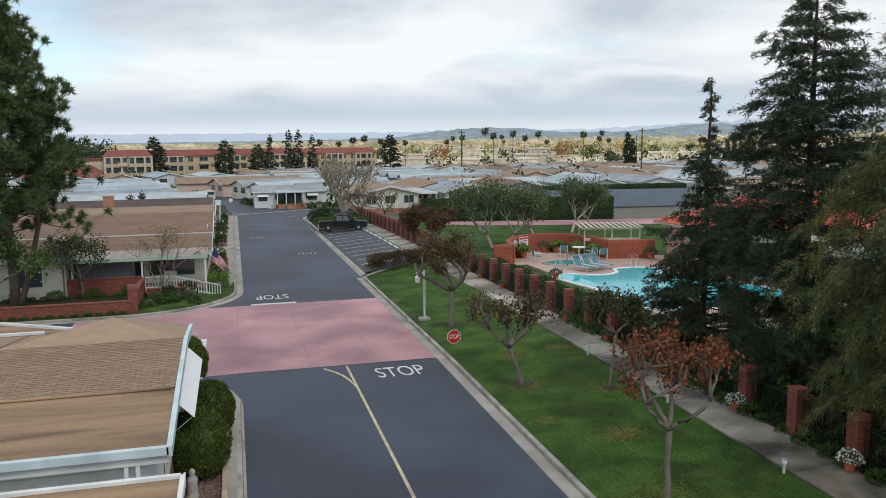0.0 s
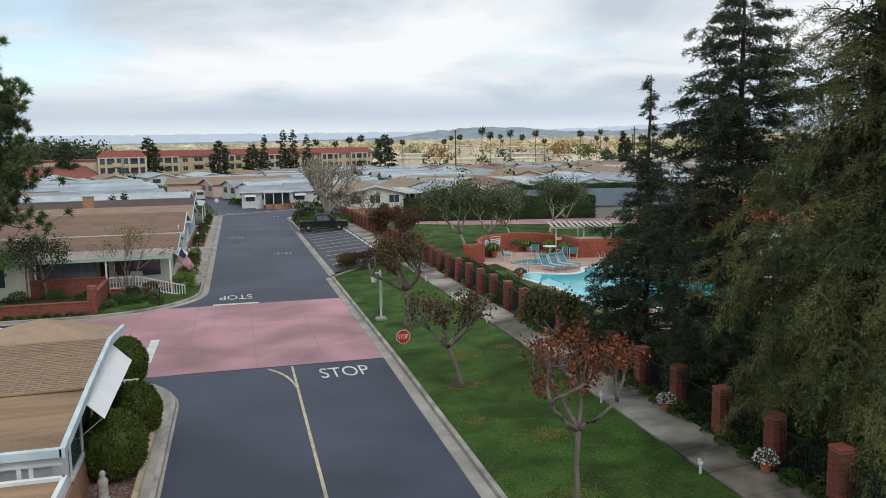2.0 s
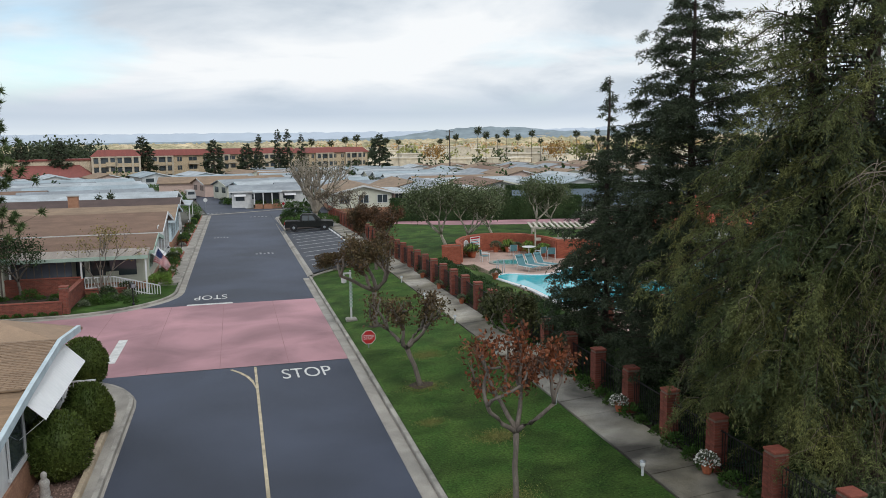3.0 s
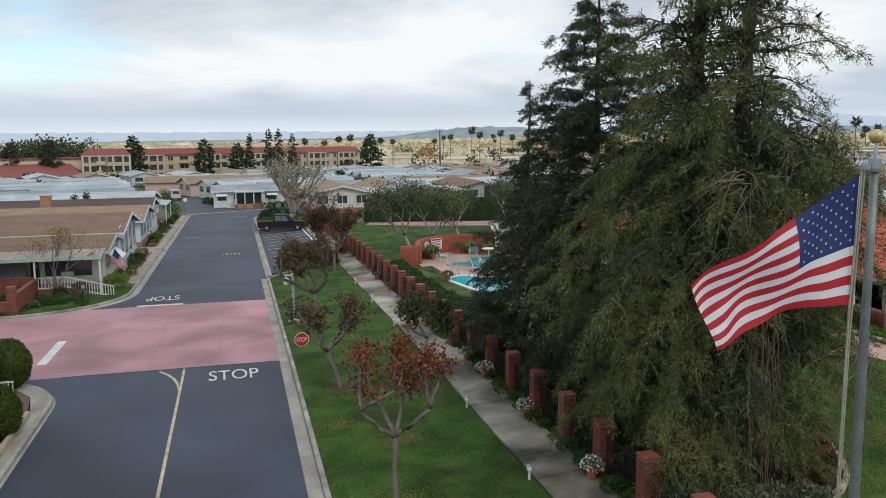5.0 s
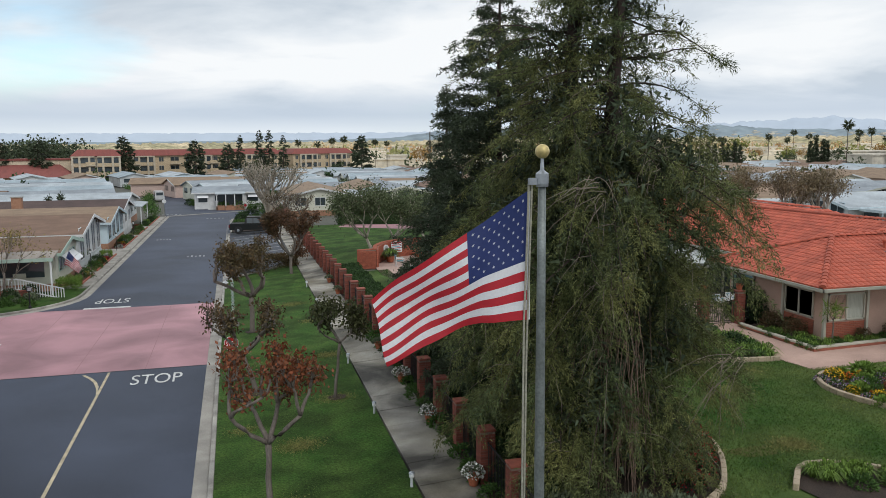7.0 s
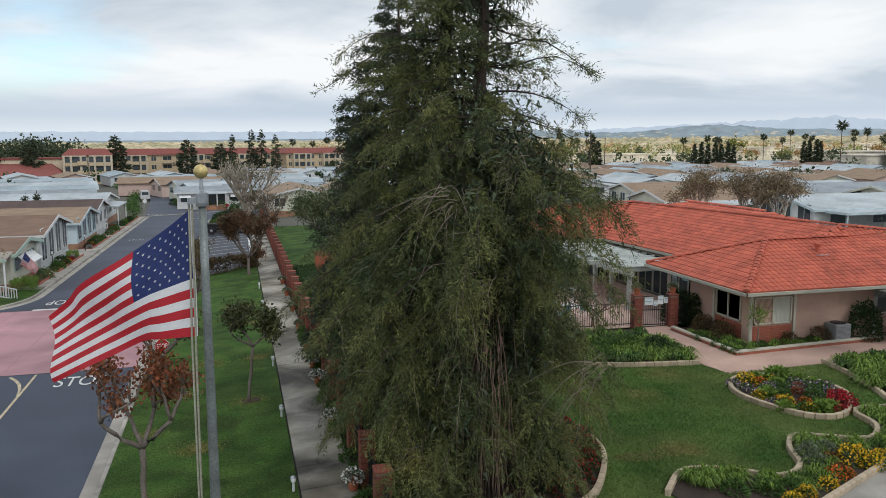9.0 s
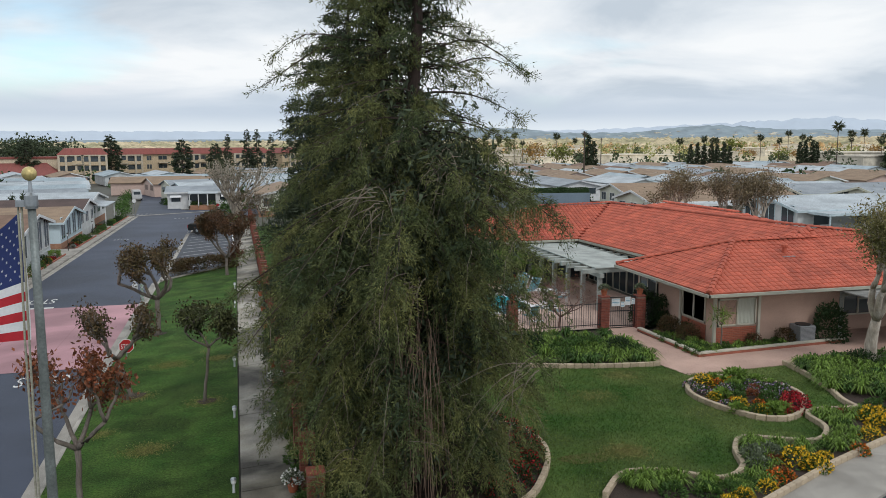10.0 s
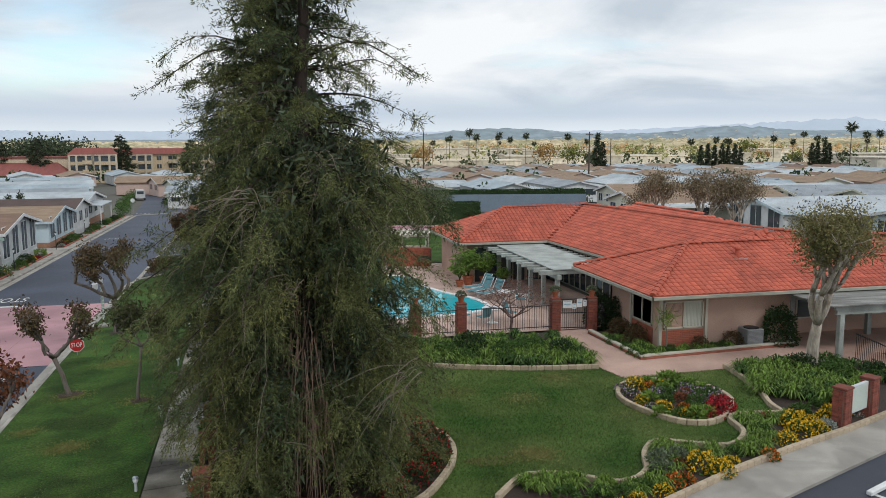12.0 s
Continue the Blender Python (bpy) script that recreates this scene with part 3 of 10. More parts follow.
def conifer(name, label, height, radius, seed, needle, bark, low=1.0, droop=0.5, hang=0.5, density=1.0, trunk=0.35, shape=None, leaf=(0.16, 0.03), levels=60, per=5, up=0.15,
            twigs=10, twig=0.8, dead=0, stray=0.06, loose=0.05, inner=0.25, wood=1.0, tier=1.0, lumpy=0.28, splay=0.42, reach=(), category="tree", open_top=0.0):
    """A conifer: tapered trunk, drooping limbs, hanging branchlets and needles along them. shape: (share of height, share of radius) pairs."""
    r = np.random.default_rng(seed)
    global rng
    rng = r
    root = thing(name, label, category)
    sx, sy = r.normal(0, 0.12, 2)
    line = [((sx * math.sin(k * 1.3) * 0.4, sy * math.cos(k * 1.1) * 0.4, height * k / 9), trunk * (1 - k / 9) ** 0.8 + 0.02) for k in range(10)]
    line[0] = ((0, 0, -0.3), trunk * 1.5)
    v, f = tubes([line], 9)
    part("trunk", np_mesh("trunk", v, f, bark, True), bark, root)
    shape = shape or ((0, 0.75), (0.2, 1.0), (0.6, 0.6), (1, 0.04))
    hs, rs = [a for a, _ in shape], [b for _, b in shape]
    limbs, base, way, bare = [], [], [], []
    for i in range(levels + len(reach)):
        for _ in range(per if i < levels else 1):
            h = low + (height - low) * (i + r.random() * tier) / levels
            if open_top and h > 0.72 * height and r.random() < open_top:
                continue
            az = r.uniform(0, 2 * math.pi)
            lump = 1 + lumpy * noise.noise((math.cos(az) * 1.4, math.sin(az) * 1.4, h * 0.42 + seed))
            L = radius * np.interp(h / height, hs, rs) * r.uniform(0.66, 1.06) * lump
            far = r.random() < stray and h > 0.5 * height
            if far:
                L *= 1.5
            if i >= levels:
                h, az, L = reach[i - levels][0], radians(reach[i - levels][1]), reach[i - levels][2]
                far = True
            d = np.array((math.cos(az), math.sin(az), 0.0))
            side = np.array((-d[1], d[0], 0.0))
            n = 6
            s = np.linspace(0, 1, n)
            pts = d[None] * (s * L)[:, None] + side[None] * (r.normal(0, 0.12) * L * s ** 2)[:, None]
            dr = droop * (0.3 if far else 1.0)
            pts[:, 2] = h + up * L * s - dr * L * s ** 2
            limbs.append([(tuple(p), max(0.007, wood * 0.045 * (0.4 + L / radius) * (1 - q * 0.9))) for p, q in zip(pts, s)])
            for _ in range(max(2, int(twigs * (0.4 + 0.6 * L / radius)))):
                q = r.uniform(inner, 1.0) ** 0.7
                p0 = np.array([np.interp(q, s, pts[:, k]) for k in range(3)])
                lt = twig * r.uniform(0.5, 1.3) * min(1.0, 0.16 + L / 2.2)
                out = d * r.uniform(0.1, 1.0) + side * r.normal(0, 0.8) + np.array((0, 0, r.normal(0, 0.15)))
                out /= np.linalg.norm(out)
                m = max(3, int(density * 30 * lt / 0.8))
                t = r.random(m)
                at = p0[None] + out[None] * (lt * t * (1 - 0.35 * hang * t))[:, None]
                at[:, 2] -= hang * lt * t ** 1.6
                tan = out[None] * (1 - 0.7 * hang * t)[:, None]
                tan[:, 2] -= 1.6 * hang * t ** 0.6
                at += r.normal(0, loose, (m, 3))
                base.append(at)
                way.append(tan + r.normal(0, splay, (m, 3)))
                if r.random() < dead:
                    tt = np.linspace(0, 1, 5)
                    q5 = p0[None] + out[None] * (1.7 * lt * tt * (1 - 0.35 * hang * tt))[:, None]
                    q5[:, 2] -= 1.9 * hang * lt * tt ** 1.6
                    bare.append([(tuple(a), 0.009 * (1 - 0.7 * b)) for a, b in zip(q5, tt)])
    v, f = tubes(limbs, 3)
    tagged(part("branchwork", np_mesh("branchwork", v, f, bark), bark, root), kind="stuff")
    if bare:
        v, f = tubes(bare, 3)
        tagged(part("dead_twig_tangle", np_mesh("dead_twig_tangle", v, f, TWIG), TWIG, root), kind="stuff")
    base, way = np.concatenate(base), np.concatenate(way)
    v, f = needles(base, way, r.uniform(0.6, 1.4, len(base)) * leaf[0], r.uniform(0.6, 1.4, len(base)) * leaf[1])
    part("crown", np_mesh("crown", v, f, needle), needle, root)
    return root


def crown_tree(name, label, height, seed, bark, leaf_mat, trunk_h=1.6, spread=1.6, trunk=0.11, leaves=1500, leaf=(0.14, 0.07), depth=4, clump=0.28, lean=0.0, forks=3, stub=False, rise=0.75, distant=False):
    """A broad-leaved tree that forks again and again, with leaves round its twigs."""
    r = np.random.default_rng(seed)
    global rng
    rng = r
    root = thing(name, label, "tree")
    lines, tips, owner = [], [], []

    def grow(p, d, L, rad, level, limb=0):
        n = 4
        pts = [(tuple(p), rad)]
        for i in range(n):
            d = (d + Vector(r.normal(0, 0.26 if stub and level else 0.12, 3)) + Vector((0, 0, 0.06))).normalized()
            p = p + d * (L / n)
            pts.append((tuple(p), rad * (1 - 0.35 * (i + 1) / n)))
        lines.append(pts)
        owner.append(limb)
        if level >= depth:
            tips.append((p, d))
            return
        if level >= depth - 1:
            tips.append((p, d))
        k = forks if level == 0 else int(r.integers(2, 4))
        a0 = r.uniform(0, 6.28)
        for i in range(k):
            a = a0 + 2 * math.pi * i / k + r.normal(0, 0.3)
            out = Vector((math.cos(a), math.sin(a), 0))
            dd = (d * rise + out * (0.75 + 0.2 * r.random()) * spread / 1.6).normalized()
            grow(p, dd, L * r.uniform(0.55, 0.85) if level else (height - trunk_h) * 0.42, rad * (0.62 if not stub else 0.78), level + 1, i + 1 if level == 0 else limb)

    grow(Vector((0, 0, -0.2)), Vector((lean, lean * 0.3, 1)).normalized(), trunk_h + 0.2, trunk, 0)
    top = max(p[0][2] for l_ in lines for p in l_)
    k = height / top
    lines = [[((a * (0.5 + 0.5 * k), b * (0.5 + 0.5 * k), c * k), w) for (a, b, c), w in l_] for l_ in lines]
    v, f = tubes(lines[:1], 8)
    part("trunk", np_mesh("trunk", v, f, bark, True), bark, root)
    for b in ([1] if distant else sorted(set(owner[1:]))):
        v, f = tubes([l_ for l_, o in zip(lines[1:], owner[1:]) if o == b or distant], 3 if distant else 5)
        part("limb", np_mesh("limb", v, f, bark, True), bark, root)
    if leaves:
        t = np.array([[a * (0.5 + 0.5 * k), b * (0.5 + 0.5 * k), c * k] for (a, b, c), _ in tips])
        pick = r.integers(0, len(t), leaves)
        base = t[pick] + r.normal(0, clump, (leaves, 3))
        way = r.normal(size=(leaves, 3)) + np.array((0, 0, -0.3))
        v, f = leaf_cloud(base, way, r.uniform(0.6, 1.4, leaves) * leaf[0], r.uniform(0.6, 1.4, leaves) * leaf[1])
        part("crown", np_mesh("crown", v, f, leaf_mat), leaf_mat, root)
    return root


def leafy_mound(name, label, category, rx, ry, rz, n, leaf_mat, leaf=(0.1, 0.05), seed=1, boxy=1.0, flowers=None, nf=0, core=None, fsize=0.07):
    """A shrub or clump: leaves over a rounded, uneven body with stems inside. boxy > 1 squares it off."""
    r = np.random.default_rng(seed)
    global rng
    rng = r
    root = thing(name, label, category)

    def spots(count, lo):
        u = r.normal(size=(count, 3))
        u[:, 2] = np.abs(u[:, 2])
        u /= np.linalg.norm(u, axis=1, keepdims=True)
        if boxy > 1:
            u = np.sign(u) * np.abs(u) ** (1 / boxy)
            u /= np.max(np.abs(u), axis=1, keepdims=True) ** (1 - 1 / boxy)
        lump = 1 + 0.10 * np.sin(u[:, :1] * 7 + seed) * np.cos(u[:, 1:2] * 6) + 0.05 * np.sin(u[:, 2:] * 11)
        q = u * lump * r.uniform(lo, 1.0, (count, 1)) ** 0.5
        return q * np.array((rx, ry, rz)), u

    base, u = spots(n, 0.45)
    v, f = leaf_cloud(base, u + r.normal(0, 0.7, (n, 3)), r.uniform(0.6, 1.4, n) * leaf[0], r.uniform(0.6, 1.4, n) * leaf[1])
    part("foliage", np_mesh("foliage", v, f, leaf_mat), leaf_mat, root)
    for colour, count in (flowers or {}).items():
        b, uu = spots(count, 0.93)
        v, f = leaf_cloud(b + uu * 0.02, uu * 0.3 + r.normal(0, 0.8, (count, 3)), fsize, fsize * 0.8)
        part("blossom", np_mesh("blossom", v, f, PETALS[colour]), PETALS[colour], root, colour + " blossom")
    return root


def clipped_ball(label, rad, h, n, leaf_mat, seed=1):
    """A bush clipped to a ball: a dense body under a skin of small upright leaves."""
    r = np.random.default_rng(seed)
    global rng
    rng = r
    root = thing("clipped_bush", label, "bush")
    bm = bmesh.new()
    bmesh.ops.create_icosphere(bm, subdivisions=3, radius=1.0)
    for v in bm.verts:
        v.co = Vector((v.co.x * rad * 0.93, v.co.y * rad * 0.93, h * 0.5 + max(v.co.z, -0.97) * h * 0.47))
    part("twig_body", bm, leaf_mat, root)
    u = r.normal(size=(n, 3))
    u /= np.linalg.norm(u, axis=1, keepdims=True)
    k = 1 + 0.035 * np.sin(u[:, :1] * 6 + seed) * np.cos(u[:, 1:2] * 5) + 0.03 * np.sin(u[:, 2:] * 9) + r.normal(0, 0.02, (n, 1))
    q = u * k * 0.95 * np.array((rad, rad, h * 0.5)) + np.array((0, 0, h * 0.5))
    v, f = leaf_cloud(q, u + np.array((0, 0, 0.5)) + r.normal(0, 0.5, (n, 3)), r.uniform(0.6, 1.4, n) * 0.09, r.uniform(0.6, 1.4, n) * 0.04)
    part("foliage", np_mesh("foliage", v, f, leaf_mat), leaf_mat, root)
    return root


def box_hedge_of(name, label, L, W, H, n, leaf_mat, leaf=(0.12, 0.07), seed=1):
    """A clipped hedge: a dense dark body under a skin of leaves, uneven by a hand's width."""
    r = np.random.default_rng(seed)
    global rng
    rng = r
    root = thing(name, label, "hedge")
    part("twig_body", boxes((-L / 2 + 0.06, L / 2 - 0.06, -W / 2 + 0.08, W / 2 - 0.08, 0.0, H - 0.08)), leaf_mat, root)
    q = r.uniform(-0.5, 0.5, (n, 3)) * np.array((L, W, H))
    area = np.array((W * H, L * H, L * W * 1.3))
    ax = r.choice(3, n, p=area / area.sum())
    sg = np.where(r.random(n) < 0.5, -1.0, 1.0)
    sg[ax == 2] = 1.0
    nrm = np.zeros((n, 3))
    nrm[np.arange(n), ax] = sg
    q[np.arange(n), ax] = sg * 0.5 * np.array((L, W, H))[ax]
    q[:, 2] += H / 2
    q += nrm * (0.05 * np.sin(q[:, :1] * 2.3 + seed) + 0.04 * np.sin(q[:, 2:] * 5) + r.normal(0, 0.03, (n, 1)) - 0.05)
    v, f = leaf_cloud(q, nrm + r.normal(0, 0.7, (n, 3)), r.uniform(0.6, 1.4, n) * leaf[0], r.uniform(0.6, 1.4, n) * leaf[1])
    part("foliage", np_mesh("foliage", v, f, leaf_mat), leaf_mat, root)
    return root


def put(ob, x, y, turn=0.0, scale=1.0, dz=0.0):
    ob.matrix_basis = pose(x, y, land(x, y) + dz, 0, 0, turn) @ Matrix.Scale(scale, 4)
    return ob


def again(ob, x, y, turn=0.0, scale=1.0, dz=0.0, label=""):
    c = copy_thing(ob, Matrix.Identity(4))
    put(c, x, y, turn, scale, dz)
    if label:
        c["label"] = label
    return c


def redwood():
    """A twin-stemmed redwood: drooping limbs hung with strands of short needles, an open top, bare grey twigs and old stems about its foot."""
    r = np.random.default_rng(11)
    global rng
    rng = r
    root = thing("redwood", "tall twin-stemmed olive-green redwood with drooping sprays beside the path", "tree")
    stems = ((-0.55, 0.1, 18.6, 0.30), (0.05, -0.95, 17.6, 0.26))
    for sx, sy, top, rad in stems:
        line = [((sx * min(1, 0.45 + k / 8) + 0.08 * math.sin(k * 1.7), sy * min(1, 0.45 + k / 8) + 0.07 * math.cos(k * 1.3), -0.3 + (top + 0.3) * k / 12), rad * (1 - k / 12) ** 0.8 + 0.025 + (0.16 if k == 0 else 0.0)) for k in range(13)]
        v, f = tubes([line], 9)
        part("trunk", np_mesh("trunk", v, f, REDBARK, True), REDBARK, root)
    hs = (0, 1.0, 2.5, 4.5, 6.0, 7.2, 8.6, 10.2, 11.6, 13.0, 15.0, 18.6)
    rs = (2.3, 2.9, 3.3, 3.5, 3.75, 3.6, 3.0, 2.35, 1.75, 1.4, 1.1, 0.1)
    plan = []
    for i in range(560):
        h = 1.1 + 12.9 * (i + r.random()) / 500
        if h > 17.8:
            h = r.uniform(13.5, 17.8)
        plan.append((h, r.uniform(0, 2 * math.pi), None, None))
    plan += [(11.0, radians(-9), 3.1, 1), (10.6, radians(-20), 2.6, 1), (11.3, radians(8), 2.5, 1), (10.9, radians(192), 3.2, 0), (11.3, radians(180), 2.7, 0), (10.4, radians(203), 2.5, 0), (12.2, radians(215), 2.0, 0), (12.4, radians(-30), 2.1, 1)]
    limbs, base, way, inner_b, inner_w, bare = [], [], [], [], [], []
    for h, az, L, which in plan:
        free = L is not None
        if not free:
            # a cleft on the south side that shows the stems
            off = abs((az + math.pi / 2 + math.pi) % (2 * math.pi) - math.pi)
            if h < 5.6 and off < 0.32 and r.random() < 0.9:
                continue
            which = int(r.random() < 0.45)
            if h > 9.2 and r.random() < 0.18:
                continue
            lump = 1 + 0.42 * noise.noise((math.cos(az) * 1.5, math.sin(az) * 1.5, h * 0.5 + 4.2)) + 0.32 * noise.noise((math.cos(az) * 3.2, math.sin(az) * 3.2, h * 1.15))
            L = float(np.interp(h, hs, rs)) * r.uniform(0.6, 1.05) * lump
        sx, sy = stems[which][:2]
        k0 = min(1, 0.45 + h / 12)
        foot = np.array((sx * k0, sy * k0, 0.0))
        d = np.array((math.cos(az), math.sin(az), 0.0))
        side = np.array((-d[1], d[0], 0.0))
        s_ = np.linspace(0, 1, 7)
        bend = r.normal(0, 0.13)
        pts = foot[None] + d[None] * (s_ * L)[:, None] + side[None] * (bend * L * s_ ** 2)[:, None]
        drop = 0.40 + 0.1 * math.sin(40 * az) if free else float(np.interp(h, (0, 5, 9, 12, 18), (0.62, 0.66, 0.5, 0.22, 0.05)))
        rise = float(np.interp(h, (0, 6, 11, 18), (0.20, 0.26, 0.22, 0.5)))
        pts[:, 2] = h + rise * L * s_ - drop * L * s_ ** 2.1 + (0.05 * L * np.sin(7 * s_ + 9 * az) if free else 0.0)
        limbs.append([(tuple(p), max(0.006, 0.034 * (0.35 + L / 3.6) * (1 - q * 0.9))) for p, q in zip(pts, s_)])
        airy = float(np.interp(h, (0, 8.5, 11, 19), (1.0, 1.0, 0.72, 0.6)))
        if h > 14.2:
            airy *= 0.6
        for _ in range(max(3, int((21 if not free else 34) * airy * (0.35 + 0.65 * L / 3.6)))):
            q = r.uniform(0.10, 1.0) ** 0.62 if not free else r.uniform(0.18, 1.0)
            p0 = np.array([np.interp(q, s_, pts[:, k]) for k in range(3)])
            hang = r.uniform(0.35, 0.95) if h < 9.5 and not free else r.uniform(0.1, 0.6)
            lt = r.uniform(0.35, 1.0) * (1.0 if h < 8.5 else 0.62) * (0.55 if free else 1.0)
            out = d * r.uniform(0.0, 1.0) + side * r.normal(0, 0.85) + np.array((0, 0, r.normal(0, 0.2)))
            out /= np.linalg.norm(out)
            m = int(118 * lt)
            t = r.random(m)
            at = p0[None] + out[None] * (lt * t * (1 - 0.4 * hang * t))[:, None]
            at[:, 2] -= hang * lt * t ** 1.5
            tan = out[None] * (1 - 0.7 * hang * t)[:, None]
            tan[:, 2] -= 1.5 * hang * t ** 0.6
            # short side shoots off the strand
            shoot = r.integers(0, 9, m)
            away = r.normal(0, 1, (9, 3))
            reach = r.random(m) * 0.13
            at += away[shoot] * reach[:, None] * 0.7 + r.normal(0, 0.018, (m, 3))
            base.append(at)
            way.append(tan + away[shoot] * 0.55 + r.normal(0, 0.35, (m, 3)))
            if r.random() < 0.10 and 2.0 < h < 10.5 and q > 0.35:
                tt = np.linspace(0, 1, 6)
                lb = lt * r.uniform(1.1, 2.3)
                q5 = p0[None] + d[None] * 0.05 + out[None] * (lb * 0.8 * tt * (1 - 0.5 * hang * tt))[:, None]
                q5[:, 2] += 0.12 * lb * tt - hang * 0.9 * lb * tt ** 1.8
                q5 += r.normal(0, 0.02, q5.shape)
                bare.append([(tuple(a), 0.0082 * (1 - 0.7 * b)) for a, b in zip(q5, tt)])
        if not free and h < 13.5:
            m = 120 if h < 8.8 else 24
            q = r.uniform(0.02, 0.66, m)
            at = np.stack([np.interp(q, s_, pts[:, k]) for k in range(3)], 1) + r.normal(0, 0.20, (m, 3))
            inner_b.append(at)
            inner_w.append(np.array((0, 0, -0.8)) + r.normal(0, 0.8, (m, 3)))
    v, f = tubes(limbs, 3)
    tagged(part("branchwork", np_mesh("branchwork", v, f, REDBARK), REDBARK, root), kind="stuff")
    # two bare grey fans on the south face
    for cx, cy, cz, ang, n in ((-1.2, -2.9, 7.6, 225, 18), (2.1, -2.7, 3.6, 215, 14), (0.5, -2.2, 8.4, 250, 12), (-0.4, -2.6, 5.8, 230, 14)):
        for _ in range(n):
            a = radians(ang + r.normal(0, 28))
            L = r.uniform(0.7, 1.9)
            tt = np.linspace(0, 1, 7)
            q5 = np.stack([cx + r.normal(0, 0.15) + math.cos(a) * L * tt, cy + r.normal(0, 0.1) + 0.35 * math.sin(a) * L * tt, cz + r.normal(0, 0.2) + 0.07 * L * np.sin(3.1 * tt) - r.uniform(0.1, 1.1) * L * tt ** 1.3], 1) + r.normal(0, 0.012, (7, 3))
            bare.append([(tuple(p), 0.010 * (1 - 0.65 * k)) for p, k in zip(q5, tt)])
    v, f = tubes(bare, 3)
    tagged(part("dead_twig_tangle", np_mesh("dead_twig_tangle", v, f, TWIG), TWIG, root, "pale grey bare twigs"), kind="stuff")
    old = []
    for _ in range(150):
        a, q = r.uniform(0, 6.28), r.uniform(0.25, 0.95)
        x0, y0, z0 = q * math.cos(a) - 0.15, q * math.sin(a) - 0.5, r.uniform(1.5, 6.8)
        L = min(z0, r.uniform(1.5, 3.6))
        tt = np.linspace(0, 1, 6)
        spread = 1 + 0.5 * tt
        q5 = np.stack([x0 * spread + r.normal(0, 0.06) * tt, (y0 + 0.4) * spread - 0.4 + r.normal(0, 0.06) * tt, z0 - L * tt], 1) + r.normal(0, 0.022, (6, 3))
        old.append([(tuple(p), 0.012 * (1 - 0.5 * k)) for p, k in zip(q5, tt)])
    for _ in range(60):
        x0, z0 = r.normal(-0.05, 0.20), r.uniform(2.0, 5.4)
        L = min(z0, r.uniform(1.2, 3.2))
        tt = np.linspace(0, 1, 6)
        q5 = np.stack([x0 * (1 + 0.8 * tt) + r.normal(0, 0.10) * tt, r.uniform(-2.5, -1.4) + r.normal(0, 0.1) * tt, z0 - L * tt], 1) + r.normal(0, 0.025, (6, 3))
        old.append([(tuple(p), 0.012 * (1 - 0.5 * k)) for p, k in zip(q5, tt)])
    v, f = tubes(old, 3)
    tagged(part("stem_tangle", np_mesh("stem_tangle", v, f, OLDSTEM), OLDSTEM, root, "brown bare stems hanging about the trunks"), kind="stuff")
    base, way = np.concatenate(base), np.concatenate(way)
    v, f = needles(base, way, r.uniform(0.6, 1.4, len(base)) * 0.088, r.uniform(0.6, 1.4, len(base)) * 0.020)
    part("crown", np_mesh("crown", v, f, NEEDLE), NEEDLE, root)
    # shade inside the crown is put in by darker-coloured inner needles
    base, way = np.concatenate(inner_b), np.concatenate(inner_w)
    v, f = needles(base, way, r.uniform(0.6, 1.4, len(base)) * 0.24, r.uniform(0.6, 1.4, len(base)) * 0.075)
    part("inner_foliage", np_mesh("inner_foliage", v, f, NEEDLE_DARK), NEEDLE_DARK, root, "inner needles coloured dark for shade close to the stems")
    return root


put(redwood(), 9.65, -2.35)
put(conifer("fir", "tall dark fir with open tiered limbs behind the fence", 13.45, 2.75, 5, NEEDLE_DARK, REDBARK, low=0.8, droop=0.22, hang=0.28, density=2.5, open_top=0.22, trunk=0.19,
            shape=((0, 0.8), (0.2, 1.0), (0.5, 0.92), (0.68, 0.80), (0.8, 0.68), (0.88, 0.50), (0.95, 0.25), (1, 0.03)), leaf=(0.115, 0.034), levels=34, per=9, up=0.30, twigs=18, twig=0.56, stray=0.05, inner=0.06, wood=0.5, loose=0.045, tier=0.8, lumpy=0.35, splay=0.7), 9.05, 3.2)
put(conifer("cedar", "dark conifer with a thin twisted top behind the fence", 10.75, 2.3, 9, NEEDLE_DARK, REDBARK, low=0.6, droop=0.25, hang=0.35, density=2.5, open_top=0.66, trunk=0.12,
            shape=((0, 0.95), (0.2, 1.05), (0.45, 0.86), (0.57, 0.50), (0.63, 0.22), (0.69, 0.42), (0.75, 0.34), (0.80, 0.08), (0.88, 0.16), (0.95, 0.15), (1, 0.04)), leaf=(0.12, 0.036), levels=36, per=9, up=0.24, twigs=12, twig=0.55, inner=0.08, wood=0.5, loose=0.045, tier=0.7, lumpy=0.5, splay=0.6, stray=0.0), 8.68, 8.2)


